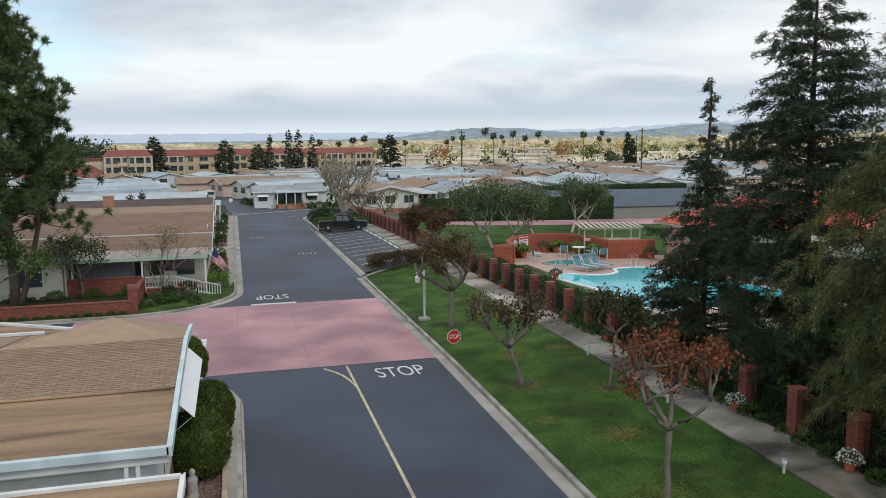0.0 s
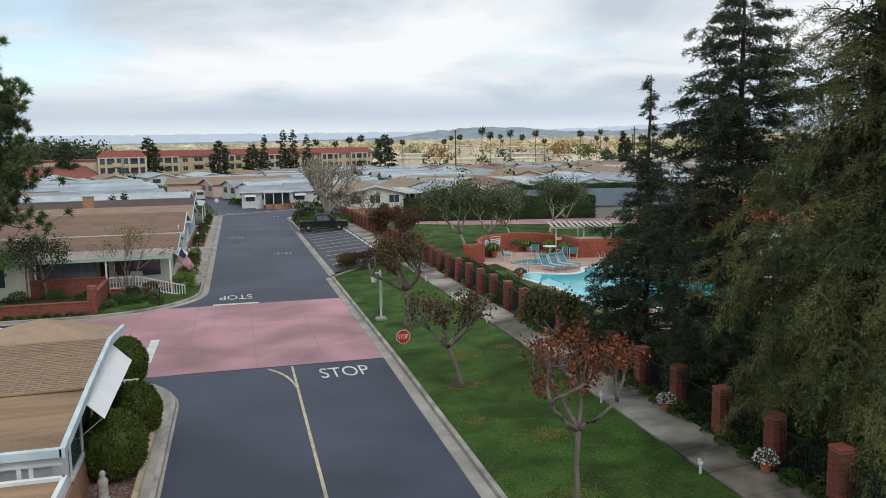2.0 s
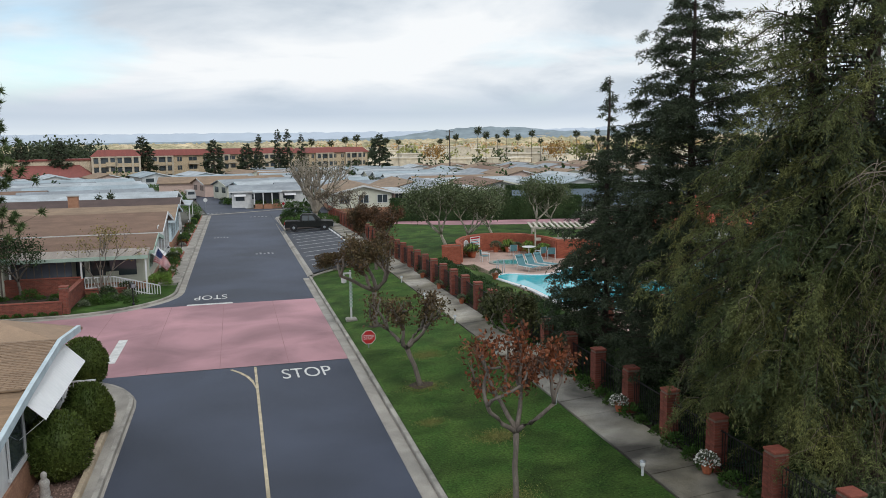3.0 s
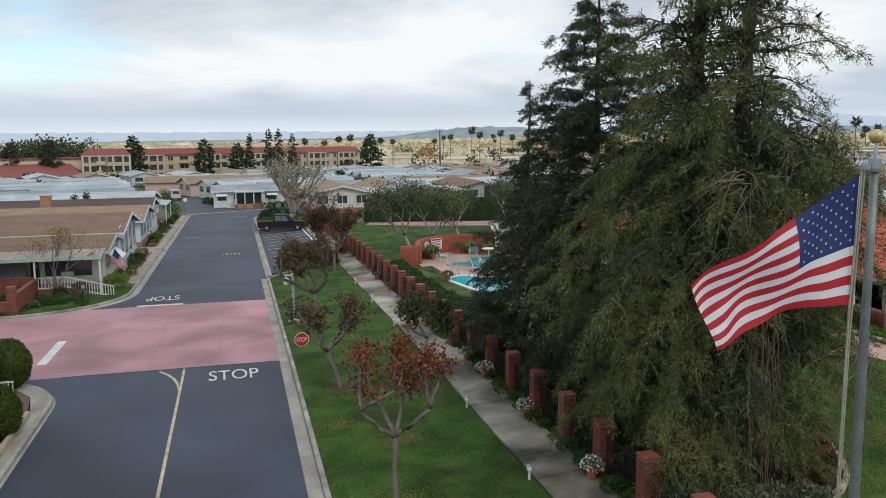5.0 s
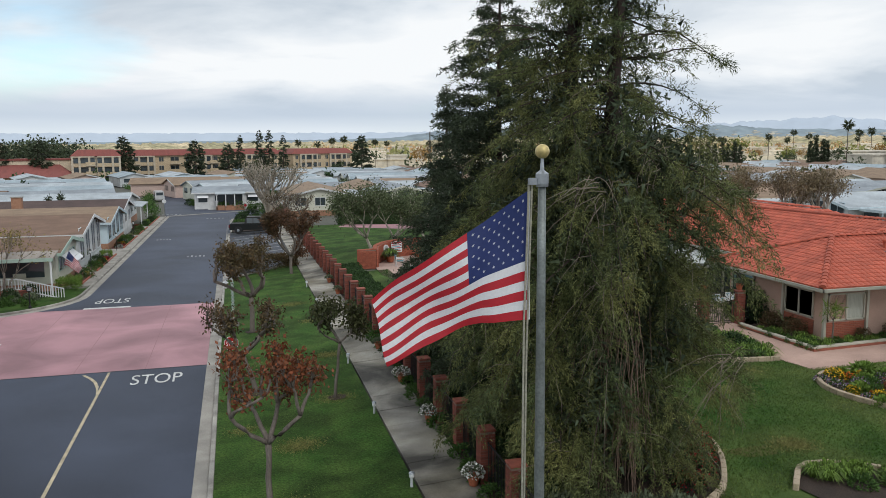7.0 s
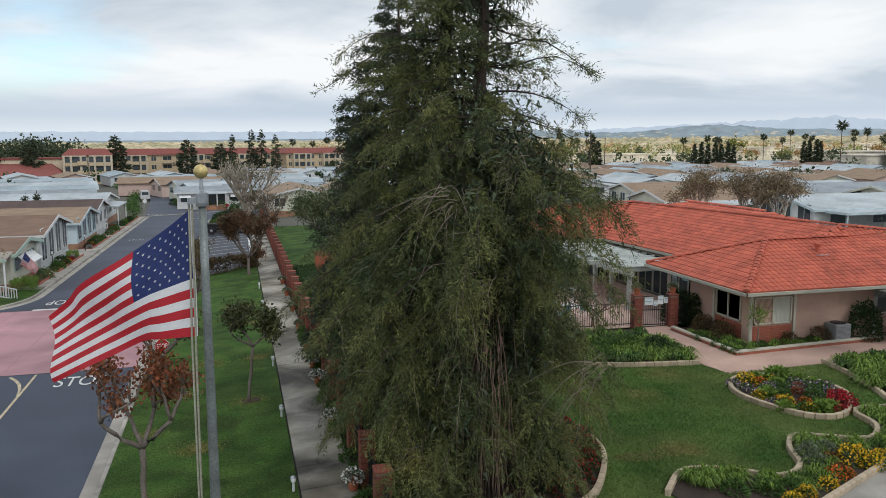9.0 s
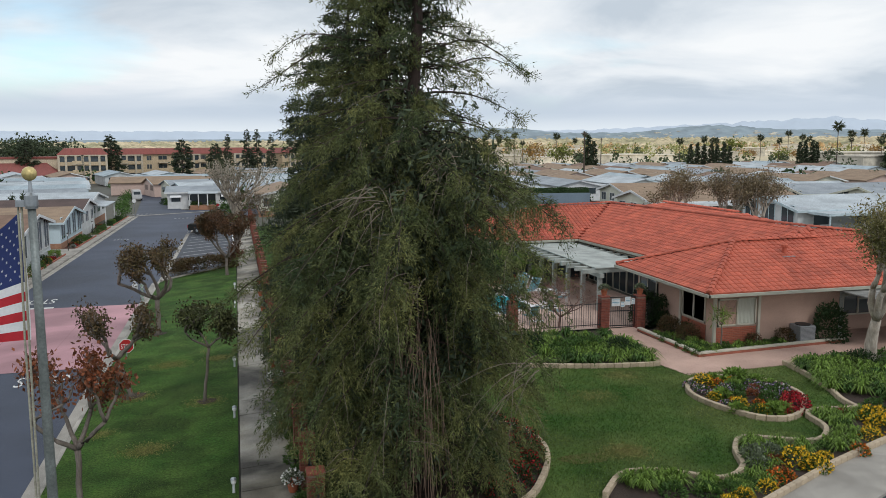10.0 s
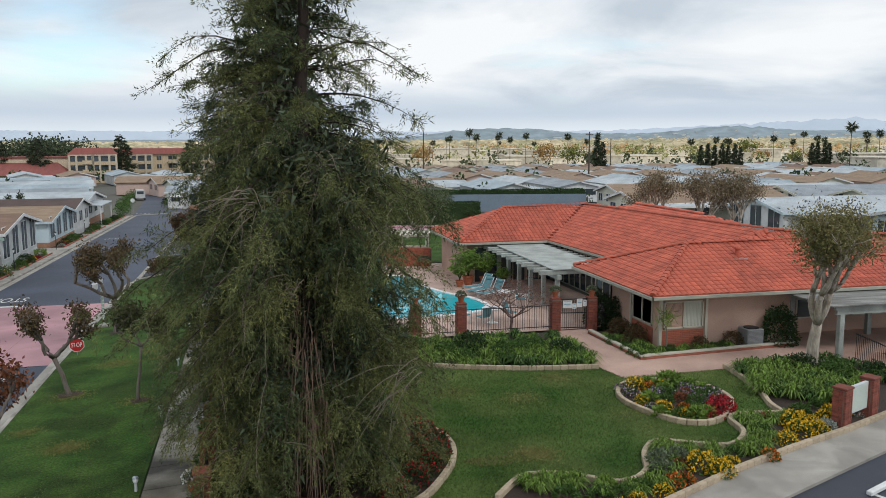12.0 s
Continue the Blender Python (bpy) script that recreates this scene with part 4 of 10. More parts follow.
def pollard_tree(label, height, fork, radius, seed, leaf_mat, clumps, per, lean=(0.0, 0.0), mains=4, leaf=(0.13, 0.075), trunk=0.085):
    """A street tree cut back hard: a bare trunk, knotted limbs bent outwards and upwards, and leaves in bunches at their ends."""
    r = np.random.default_rng(seed)
    global rng
    rng = r
    root = thing("street_tree", label, "tree")
    top = Vector((lean[0], lean[1], fork))
    line = [((lean[0] * (k / 5) ** 1.3 + 0.02 * math.sin(2.1 * k + seed), lean[1] * (k / 5) ** 1.3 + 0.02 * math.cos(1.7 * k), -0.2 + (fork + 0.2) * k / 5), trunk * (1.45 if k == 0 else 1.0 - 0.05 * k)) for k in range(6)]
    line[-1] = (tuple(top), trunk * 0.95)
    v, f = tubes([line], 8)
    part("trunk", np_mesh("trunk", v, f, GREYBARK, True), GREYBARK, root)
    tips = []

    def bough(p, d, L, rad, out_lines, level):
        pts, n = [(tuple(p), rad)], 5
        for i in range(n):
            d = (d + Vector(r.normal(0, 0.22, 3)) + Vector((0, 0, 0.10))).normalized()
            p = p + d * (L / n)
            pts.append((tuple(p), rad * (1 - 0.32 * (i + 1) / n) * (1.12 if i == n - 1 else 1.0)))
        out_lines.append(pts)
        if level == 2:
            tips.append((p, d))
            return
        for _ in range(int(r.integers(2, 4))):
            a = r.uniform(0, 6.28)
            dd = (d * 0.75 + Vector((math.cos(a), math.sin(a), r.uniform(-0.05, 0.75))) * 0.8).normalized()
            bough(p, dd, L * r.uniform(0.5, 0.8), rad * 0.72, out_lines, level + 1)
        if level == 1:
            tips.append((p, d))

    a0 = r.uniform(0, 6.28)
    for i in range(mains):
        a = a0 + 2 * math.pi * i / mains + r.normal(0, 0.25)
        lines = []
        bough(top, Vector((math.cos(a), math.sin(a), r.uniform(0.45, 1.0))).normalized(), radius * r.uniform(0.62, 0.85), trunk * 0.80, lines, 0)
        far = max(math.hypot(q[0][0] - top.x, q[0][1] - top.y) for l_ in lines for q in l_)
        high = max(q[0][2] for l_ in lines for q in l_) - fork
        kx, kz = radius / max(far, 0.1) * r.uniform(0.8, 1.0), min(1.4, (height - fork) / max(high, 0.1) * r.uniform(0.82, 1.0))
        fit_ = lambda q: (top.x + (q[0] - top.x) * kx, top.y + (q[1] - top.y) * kx, fork + (q[2] - fork) * kz)
        lines = [[(fit_(q), w) for q, w in l_] for l_ in lines]
        start = len(tips)
        v, f = tubes(lines, 6)
        part("limb", np_mesh("limb", v, f, GREYBARK, True), GREYBARK, root)
        for l_ in lines[1:]:
            tips += [(Vector(l_[-1][0]), None), (Vector(l_[-1][0]), None), (Vector(l_[3][0]), None)]
        tips[:] = [t for t in tips if t[1] is None]
    spots = [tips[k][0] for k in r.integers(0, len(tips), clumps)]
    shoots, base = [], []
    for p in spots:
        for _ in range(3):
            q = p + Vector(r.normal(0, 0.10, 3)) + Vector((0, 0, r.uniform(0.02, 0.22)))
            shoots.append([(tuple(p), 0.012), (tuple((p + q) / 2 + Vector(r.normal(0, 0.03, 3))), 0.009), (tuple(q), 0.005)])
            base.append(np.array(q)[None] + r.normal(0, 0.13, (per // 3, 3)))
    v, f = tubes(shoots, 3)
    tagged(part("shootwork", np_mesh("shootwork", v, f, GREYBARK), GREYBARK, root), kind="stuff")
    base = np.concatenate(base)
    n = len(base)
    v, f = leaf_cloud(base, r.normal(size=(n, 3)) + np.array((0, 0, -0.9)), r.uniform(0.6, 1.35, n) * leaf[0], r.uniform(0.6, 1.35, n) * leaf[1])
    part("crown", np_mesh("crown", v, f, leaf_mat), leaf_mat, root)
    return root


put(pollard_tree("young street tree with rust-red leaves bunched on knotted limbs", 4.25, 1.95, 1.45, 24, LEAF_RUST, 66, 34, (0.02, 0.0), 4, leaf=(0.125, 0.07)), 1.56, -1.5)
put(pollard_tree("leaning street tree with dark sparse brown leaves on knotted limbs", 3.6, 1.45, 1.6, 33, LEAF_RUSTDARK, 90, 21, (-0.5, 0.1), 4, trunk=0.10), 1.58, 8.8)
put(pollard_tree("sturdy street tree with olive-brown leaves on many knotted limbs", 4.35, 1.8, 1.85, 46, LEAF_RUSTDARK, 180, 27, (0.0, 0.0), 5, trunk=0.13), 1.62, 19.0)
put(pollard_tree("small slim street tree with olive leaves beside the path", 3.35, 2.0, 0.95, 58, LEAF_OLIVE, 90, 36, (0.22, 0.0), 3, trunk=0.06), 4.2, 7.0)
put(pollard_tree("broad street tree with rust-brown leaves by the path", 4.4, 1.3, 2.25, 62, leaf_material("umber_leaf", (0.14, 0.06, 0.032), (0.075, 0.058, 0.03)), 330, 42, (0.0, 0.0), 5, trunk=0.12), 4.7, 36.6)


# ---------------------------------------------------------------- clubhouse
TILE = material("roof_tile", (0.50, 0.115, 0.065), (0.40, 0.085, 0.05), 1.2, 0.75, 0.3, fine=30, random_tint=0.14, island=0.16, stain=0.15, stain_scale=0.8)
TILEBED = material("tile_bed", (0.33, 0.080, 0.05), None, 3, 0.9, 0.2)
STUCCO = material("stucco", (0.50, 0.335, 0.265), (0.44, 0.295, 0.235), 0.8, 0.9, 0.5, fine=70, stain=0.12)
TRIM = material("cream_trim", (0.52, 0.49, 0.40), (0.44, 0.42, 0.35), 2.0, 0.6, 0.1, speck=0.08)
GUTTER = material("gutter_paint", (0.40, 0.40, 0.33), (0.33, 0.33, 0.28), 2.0, 0.6, 0.1, speck=0.08)
WEATHERED = material("weathered_sheet", (0.25, 0.255, 0.24), (0.175, 0.17, 0.155), 1.2, 0.8, 0.3, fine=20, stain=0.45, stain_scale=0.9, stretch=(0.5, 3, 1))
PERGOLA = material("grey_green_paint", (0.36, 0.39, 0.365), (0.29, 0.32, 0.30), 1.5, 0.65, 0.1, stain=0.2, stain_scale=1.5)
CURTAIN = material("curtain", (0.50, 0.51, 0.44), (0.38, 0.39, 0.34), 2, 0.9, 0.2, stretch=(30, 30, 0.5))
EDGING = material("edging_stone", (0.46, 0.37, 0.26), (0.36, 0.29, 0.21), 3, 0.85, 0.4, fine=30, random_tint=0.15)
BED_Z = 0.70
SKIRT_RED = material("red_brick_course", (0.36, 0.12, 0.075), (0.27, 0.09, 0.058), 5, 0.85, 0.4, fine=30)


def tile_mesh():
    """One barrel tile, lower end proud: 0.34 m up the slope, 0.27 m across."""
    n, vs, fs = 5, [], []
    for k, (y, lift, r) in enumerate(((0.0, 0.026, 0.135), (0.36, 0.004, 0.127))):
        for i in range(n + 1):
            a = math.pi * i / n
            vs.append((-r * math.cos(a), y, lift + 0.055 * math.sin(a)))
    for i in range(n):
        fs.append((i, i + 1, n + 2 + i, n + 1 + i))
    vs += [(-0.135, 0, 0), (0.135, 0, 0)]
    fs.append((0, len(vs) - 2, len(vs) - 1, 5, 4, 3, 2, 1))
    return vs, fs


TILE_V, TILE_F = tile_mesh()
TILE_ME = np_mesh("tile", TILE_V, TILE_F, TILE)


def inside(poly, x, y):
    hit = False
    for (x0, y0), (x1, y1) in zip(poly, poly[1:] + poly[:1]):
        if (y0 > y) != (y1 > y) and x < (x1 - x0) * (y - y0) / (y1 - y0) + x0:
            hit = not hit
    return hit


def roof_plane(root, corners, single=None):
    """A tiled roof plane over 3D corners, the first two of which are the eave. single: a test of which tiles stand by themselves."""
    c = [Vector(p) for p in corners]
    u = (c[1] - c[0]).normalized()
    nrm = u.cross(c[2] - c[0]).normalized()
    v = nrm.cross(u)
    flat = [((p - c[0]).dot(u), (p - c[0]).dot(v)) for p in c]
    bm = bmesh.new()
    f = bm.faces.new([bm.verts.new(p - nrm * 0.02) for p in c])
    ret = bmesh.ops.extrude_face_region(bm, geom=[f])
    for g_ in ret["geom"]:
        if isinstance(g_, bmesh.types.BMVert):
            g_.co -= nrm * 0.10
    bmesh.ops.recalc_face_normals(bm, faces=bm.faces)
    part("roof_deck", bm, TILEBED, root)
    m = Matrix((u, v, nrm)).transposed().to_4x4()
    rv, rf = [], []
    xs, ys = [p[0] for p in flat], [p[1] for p in flat]
    for i in range(int((max(xs) - min(xs)) / 0.27)):
        for j in range(int((max(ys) - min(ys)) / 0.33)):
            x, y = min(xs) + 0.135 + i * 0.27, min(ys) - 0.03 + j * 0.33
            if not inside(flat, x, y + 0.12):
                continue
            mm = Matrix.Translation(c[0] + u * x + v * y) @ m
            if single and single(mm.translation):
                ob = part("roof_tile", TILE_ME, TILE, root)
                ob.matrix_basis = mm
            else:
                k = len(rv)
                rv += [tuple(mm @ Vector(p)) for p in TILE_V]
                rf += [tuple(k + q for q in f_) for f_ in TILE_F]
    if rv:
        tagged(part("roof_tiles", np_mesh("roof_tiles", rv, rf, TILE), TILE, root), kind="stuff")


def ridge(root, a, b):
    """A row of cap tiles along a ridge or hip."""
    a, b = Vector(a), Vector(b)
    d = (b - a).normalized()
    side = d.cross(Vector((0, 0, 1))).normalized()
    up = side.cross(d)
    m = Matrix((side, d, up)).transposed().to_4x4()
    n = int((b - a).length / 0.34)
    rv, rf = [], []
    for i in range(n):
        mm = Matrix.Translation(a + d * (i * (b - a).length / n) + up * 0.03) @ m @ Matrix.Diagonal((0.95, 1.05, 1.7, 1))
        k = len(rv)
        rv += [tuple(mm @ Vector(p)) for p in TILE_V]
        rf += [tuple(k + q for q in f_) for f_ in TILE_F]
    tagged(part("ridge_tiles", np_mesh("ridge_tiles", rv, rf, TILE), TILE, root), kind="stuff")


def slider_window(root, m, w, h, curtain=True):
    """A two-pane sliding window with a cream frame; m: the pose of its lower middle, facing -y."""
    win = part("window", boxes((-w / 2 - 0.02, w / 2 + 0.02, 0.06, 0.09, -0.02, h + 0.02)), IRON, root)
    win.matrix_basis = m
    t = 0.06
    fr = bmesh.new()
    for s in ((-w / 2, -w / 2 + t, 0, h), (w / 2 - t, w / 2, 0, h), (-w / 2, w / 2, 0, t), (-w / 2, w / 2, h - t, h), (-t / 2, t / 2, 0, h)):
        box(fr, s[0], s[1], -0.05, 0.05, s[2], s[3])
    part("window_frame", fr, TRIM, win)
    for k in (-1, 1):
        part("pane", boxes((min(0, k * (w / 2 - t)), max(0, k * (w / 2 - t)), 0.01, 0.018, t, h - t)), GLASS, win)
    if curtain:
        bm = bmesh.new()
        n = 24
        vs = [[bm.verts.new((0.05 + (w / 2 - 0.12) * i / n, 0.004 - 0.012 * (i % 2), z)) for z in (t, h - t)] for i in range(n + 1)]
        for a, b in zip(vs, vs[1:]):
            bm.faces.new((a[0], b[0], b[1], a[1]))
        part("curtain", bm, CURTAIN, win, "pale vertical curtain")


def brick_panel(root, m, w, h, mat=BRICKWALL, name="brick_facing"):
    """Bricks laid in courses over a mortar bed, facing -y."""
    pan = part(name, boxes((-w / 2, w / 2, 0.0, 0.05, 0, h)), MORTAR, root)
    pan.matrix_basis = m
    v, f = [], []
    j = 0
    while (j + 1) * 0.075 <= h + 0.001:
        x = -w / 2 - (0.11 if j % 2 else 0)
        while x < w / 2:
            a, b = max(x, -w / 2), min(x + 0.205, w / 2)
            if b - a > 0.03:
                k = len(v)
                z0, z1 = j * 0.075 + 0.006, j * 0.075 + 0.069
                v += [(a, 0, z0), (b, 0, z0), (b, 0, z1), (a, 0, z1), (a + 0.004, -0.012, z0 + 0.004), (b - 0.004, -0.012, z0 + 0.004), (b - 0.004, -0.012, z1 - 0.004), (a + 0.004, -0.012, z1 - 0.004)]
                f += [(k + 4, k + 5, k + 6, k + 7), (k, k + 1, k + 5, k + 4), (k + 1, k + 2, k + 6, k + 5), (k + 2, k + 3, k + 7, k + 6), (k + 3, k, k + 4, k + 7)]
            x += 0.215
        j += 1
    tagged(part("bricks", np_mesh("bricks", v, f, mat), mat, pan), kind="stuff")
    return pan


def clubhouse():
    root = thing("clubhouse", "low clubhouse with red barrel-tile roofs and beige stucco walls", "building")
    E = 3.29
    # walls
    for x0, x1, y0, y1 in ((25.0, 31.2, 7.45, 14.2), (27.6, 35.6, 13.0, 33.0), (31.2, 46.0, 8.6, 14.2), (21.5, 28.0, 26.0, 33.0)):
        part("wall", boxes((x0, x1, y0, y1, 0.2, E + 0.02)), STUCCO, root)
    near = lambda p: p.y < 10.2 and 24.2 < p.x < 28.9 and p.z < 4.9
    hipS, endS = (28.05, 10.85, 4.83), (31.45, 10.85, 4.83)
    top_s, top_n = (32.6, 11.6, 5.30), (31.0, 29.7, 5.15)
    knee, e_top = (32.6, 10.88, 4.86), (36.0, 11.2, 4.94)
    # south wing
    roof_plane(root, [(24.2, 6.7, E), (37.0, 6.7, E), e_top, knee, hipS], near)
    roof_plane(root, [(24.2, 15.0, E), (24.2, 6.7, E), hipS])
    roof_plane(root, [(27.6, 15.0, E), (24.2, 15.0, E), hipS, endS])
    ridge(root, (24.2, 6.7, E + 0.02), hipS)
    ridge(root, (24.2, 15.0, E + 0.02), hipS)
    ridge(root, hipS, knee)
    # main wing
    roof_plane(root, [(26.68, 25.3, E), (27.36, 15.0, E), (31.45, 10.92, 4.83), top_s, top_n])
    roof_plane(root, [(31.45, 10.88, 4.83), knee, top_s])
    roof_plane(root, [knee, e_top, top_s])
    roof_plane(root, [(37.6, 8.0, E), (37.6, 33.5, E), top_n, top_s])
    roof_plane(root, [(36.4, 33.6, E), (27.4, 33.6, E), top_n])
    ridge(root, top_n, top_s)
    ridge(root, knee, top_s)
    ridge(root, e_top, top_s)
    # a low rise behind the main ridge
    roof_plane(root, [(32.2, 27.2, 5.10), (32.2, 17.0, 5.10), (33.3, 18.0, 5.40), (33.2, 26.2, 5.40)])
    roof_plane(root, [(32.2, 17.0, 5.10), (34.8, 17.0, 5.00), (33.3, 18.0, 5.40)])
    roof_plane(root, [(34.8, 17.0, 5.00), (34.8, 27.2, 5.00), (33.2, 26.2, 5.40), (33.3, 18.0, 5.40)])
    ridge(root, (33.2, 26.2, 5.40), (33.3, 18.0, 5.40))
    # wing beyond the court
    roof_plane(root, [(20.8, 25.3, E), (26.68, 25.3, E), top_n, (24.9, 29.45, 5.03)])
    roof_plane(root, [(20.8, 33.6, E), (20.8, 25.3, E), (24.9, 29.4, 5.02)])
    roof_plane(root, [(28, 33.6, E), (20.8, 33.6, E), (24.9, 29.45, 5.03), top_n])
    ridge(root, (20.8, 25.3, E), (24.9, 29.4, 5.0))
    ridge(root, (24.9, 29.45, 5.04), top_n)
    # east wings
    roof_plane(root, [(37.0, 7.2, E), (47.0, 7.2, E), (45.0, 11.2, 4.8), e_top])
    roof_plane(root, [(47.0, 14.8, E), (34.6, 14.8, E), e_top, (45.0, 11.2, 4.8)])
    ridge(root, e_top, (45.0, 11.2, 4.8))
    # fascia boards and gutters
    for x0, x1, y0, y1 in ((24.12, 37.0, 6.60, 6.72), (24.10, 24.22, 6.60, 15.1), (20.7, 26.7, 25.2, 25.32), (20.7, 20.82, 25.2, 33.6), (37.0, 47, 7.1, 7.22)):
        part("fascia", boxes((x0, x1, y0, y1, E - 0.15, E - 0.01), bevel=0.012), GUTTER, root, "cream gutter board")
    part("fascia", ribbon([(26.62, 25.4), (27.32, 14.9)], 0.11, E - 0.15, E - 0.01, 0.0), GUTTER, root, "cream gutter board")
    part("soffit", boxes((24.2, 37.0, 6.7, 7.5, E - 0.17, E - 0.14), (24.2, 25.0, 7.5, 15, E - 0.17, E - 0.14)), TRIM, root)
    # windows, brick below them, corner posts
    slider_window(root, pose(26.05, 7.44, 1.72), 1.85, 1.18)
    slider_window(root, pose(24.99, 9.05, 1.72, 0, 0, -90), 1.85, 1.18, False)
    slider_window(root, pose(33.2, 8.58, 1.55), 1.7, 1.3, False)
    slider_window(root, pose(36.2, 8.58, 1.55), 1.7, 1.3, False)
    brick_panel(root, pose(26.05, 7.44, BED_Z - 0.1), 1.95, 1.05)
    brick_panel(root, pose(24.99, 9.05, BED_Z - 0.1, 0, 0, -90), 1.95, 1.05)
    brick_panel(root, pose(42.0, 8.58, BED_Z - 0.1), 7.6, 1.9)
    for x, y in ((24.97, 7.42), (27.1, 7.42), (24.97, 10.1)):
        part("corner_post", boxes((x - 0.06, x + 0.06, y - 0.06, y + 0.06, 0.6, E - 0.15)), TRIM, root)
    part("door", boxes((24.93, 25.0, 12.2, 13.2, 0.72, 2.75)), IRON, root, "dark glazed side door")
    # glazed walls round the court
    for x0, y0, turn, n in ((27.57, 25.6, -90, 6), (21.9, 25.97, 0, 4), (24.97, 14.0, -90, 1)):
        for k in range(n):
            w = 1.62
            m = pose(x0, y0, 0, 0, 0, turn) @ pose(0.9 + k * 1.75, 0, 0.62)
            win = part("glazed_panel", boxes((-w / 2, w / 2, -0.012, 0.03, 0.05, 2.25)), GLASS, root, "dark floor-length glazing")
            win.matrix_basis = m
            fr = bmesh.new()
            for a0, a1, b0, b1 in ((-w / 2 - 0.06, -w / 2 + 0.02, 0, 2.32), (w / 2 - 0.02, w / 2 + 0.06, 0, 2.32), (-w / 2, w / 2, 2.25, 2.32), (-w / 2, w / 2, 0, 0.06), (-0.03, 0.03, 0.06, 2.25)):
                box(fr, a0, a1, -0.05, 0.0, b0, b1)
            part("window_frame", fr, TRIM, win)
    for x, z in ((22.6, 1.9), (25.6, 1.8)):
        part("posted_notice", boxes((x, x + 0.3, 25.92, 25.93, z - 0.3, z + 0.1)), WHITE, root, "white posted notice")
    # a small vent on the roof
    vent = part("roof_vent", lathe([(0.10, 0), (0.10, 0.32), (0.17, 0.34), (0.17, 0.42), (0.06, 0.5)], 10), TILE, root, "small red roof vent")
    vent.matrix_basis = pose(29.9, 9.6, 4.36)
    part("vent_flashing", boxes((29.6, 30.2, 9.2, 9.6, 4.24, 4.3)), STEEL, root)


clubhouse()


def pergola():
    root = thing("pergola", "pale grey-green pergola with a solid sheet cover along the clubhouse", "pergola")
    part("cover", boxes((23.25, 26.3, 15.4, 25.9, 3.03, 3.09), bevel=0.01), PERGOLA, root, "pale ribbed sheet cover")
    for k in range(12):
        y = 15.55 + k * 0.93
        part("rafter", boxes((22.55, 27.0, y - 0.09, y + 0.09, 2.80, 3.026), bevel=0.01), PERGOLA, root)
    part("beam", boxes((23.40, 23.62, 15.2, 26.0, 2.58, 2.796)), PERGOLA, root)
    for k in range(6):
        y = 15.5 + k * 2.03
        part("post", boxes((23.40, 23.62, y - 0.10, y + 0.10, 0.55, 2.58), bevel=0.012), PERGOLA, root)


pergola()


def canopy():
    root = thing("entrance_canopy", "pale grey flat-roofed entrance canopy on square posts", "canopy")
    part("cover", boxes((30.7, 40.0, 4.2, 8.9, 3.04, 3.10), bevel=0.01), WEATHERED, root, "weathered grey sheet cover")
    for k in range(6):
        part("rafter", boxes((31.1, 40.0, 4.5 + k * 0.8, 4.62 + k * 0.8, 2.84, 3.015)), PERGOLA, root)
    for y in (4.6, 7.7):
        part("beam", boxes((31.2, 40, y - 0.08, y + 0.08, 2.64, 2.835)), PERGOLA, root)
        for x in (31.45, 35.5, 39.6):
            part("post", boxes((x - 0.11, x + 0.11, y - 0.11, y + 0.11, 0.5, 2.64), bevel=0.012), PERGOLA, root)


canopy()


def air_conditioner():
    root = thing("air_conditioner", "grey metal air conditioning unit on a concrete pad", "air conditioner")
    part("pad", boxes((-0.55, 0.55, -0.5, 0.5, 0, 0.08)), CONCRETE, root)
    part("body", boxes((-0.44, 0.44, -0.42, 0.42, 0.08, 0.98), bevel=0.03), material("unit_grey", (0.24, 0.255, 0.26), (0.19, 0.20, 0.21), 3, 0.5, 0.05), root)
    for k in range(13):
        part("slat", boxes((-0.40, 0.40, -0.432, -0.424, 0.14 + k * 0.06, 0.165 + k * 0.06)), STEEL, root)
    part("fan_guard", lathe([(0.36, 0.98), (0.36, 1.02), (0.30, 1.025), (0.06, 1.03)], 20), IRON, root, "dark round fan guard")
    return root


air_conditioner().matrix_basis = pose(29.05, 7.05, BED_Z + 0.10) @ Matrix.Scale(0.88, 4)


# ---------------------------------------------------------------- the garden before the clubhouse
garden = [(7.4, -12), (16, -12), (16.0, -6.9), (18.5, -5.6), (20.8, -4.5), (23.3, -3.5), (25.6, -2.7), (28.1, -1.7), (31.6, 0.0), (31.6, 4.2), (26.3, 4.4), (21.7, 4.1), (21.5, 5.5), (21.9, 11.4), (7.4, 11.4)]
drape("garden_lawn", garden, GARDEN_LAWN, -0.01, label="mown green garden lawn", category="lawn")
drape("garden_path", [(21.4, 5.4), (21.7, 4.0), (26.3, 4.25), (31.6, 5.0), (40, 5.2), (40, 8.6), (31.2, 8.6), (31.0, 6.75), (23.65, 6.1), (23.2, 10.6), (23.6, 11.6), (21.8, 11.6)], ROSE_WALK, 0.01, 0.1,
      label="rose-tinted concrete garden path", category="pavement")
drape("entry_walk", [(31.6, 0.2), (33.6, 1.1), (33.6, 5.0), (31.6, 5.0)], ROSE_WALK, 0.012, label="rose-tinted concrete walk to the entrance", category="pavement")
lo, hi = [(10, -9.3), (18.5, -5.65), (23.3, -3.55), (28.1, -1.75), (40, 3.6)], [(40, 1.8), (25.9, -4.2), (20.9, -6.3), (10, -11)]
drape("pavement_front", lo[::-1][::-1] + hi, CONCRETE, 0.02, 0.2, label="pale concrete pavement beside the car park", category="pavement")
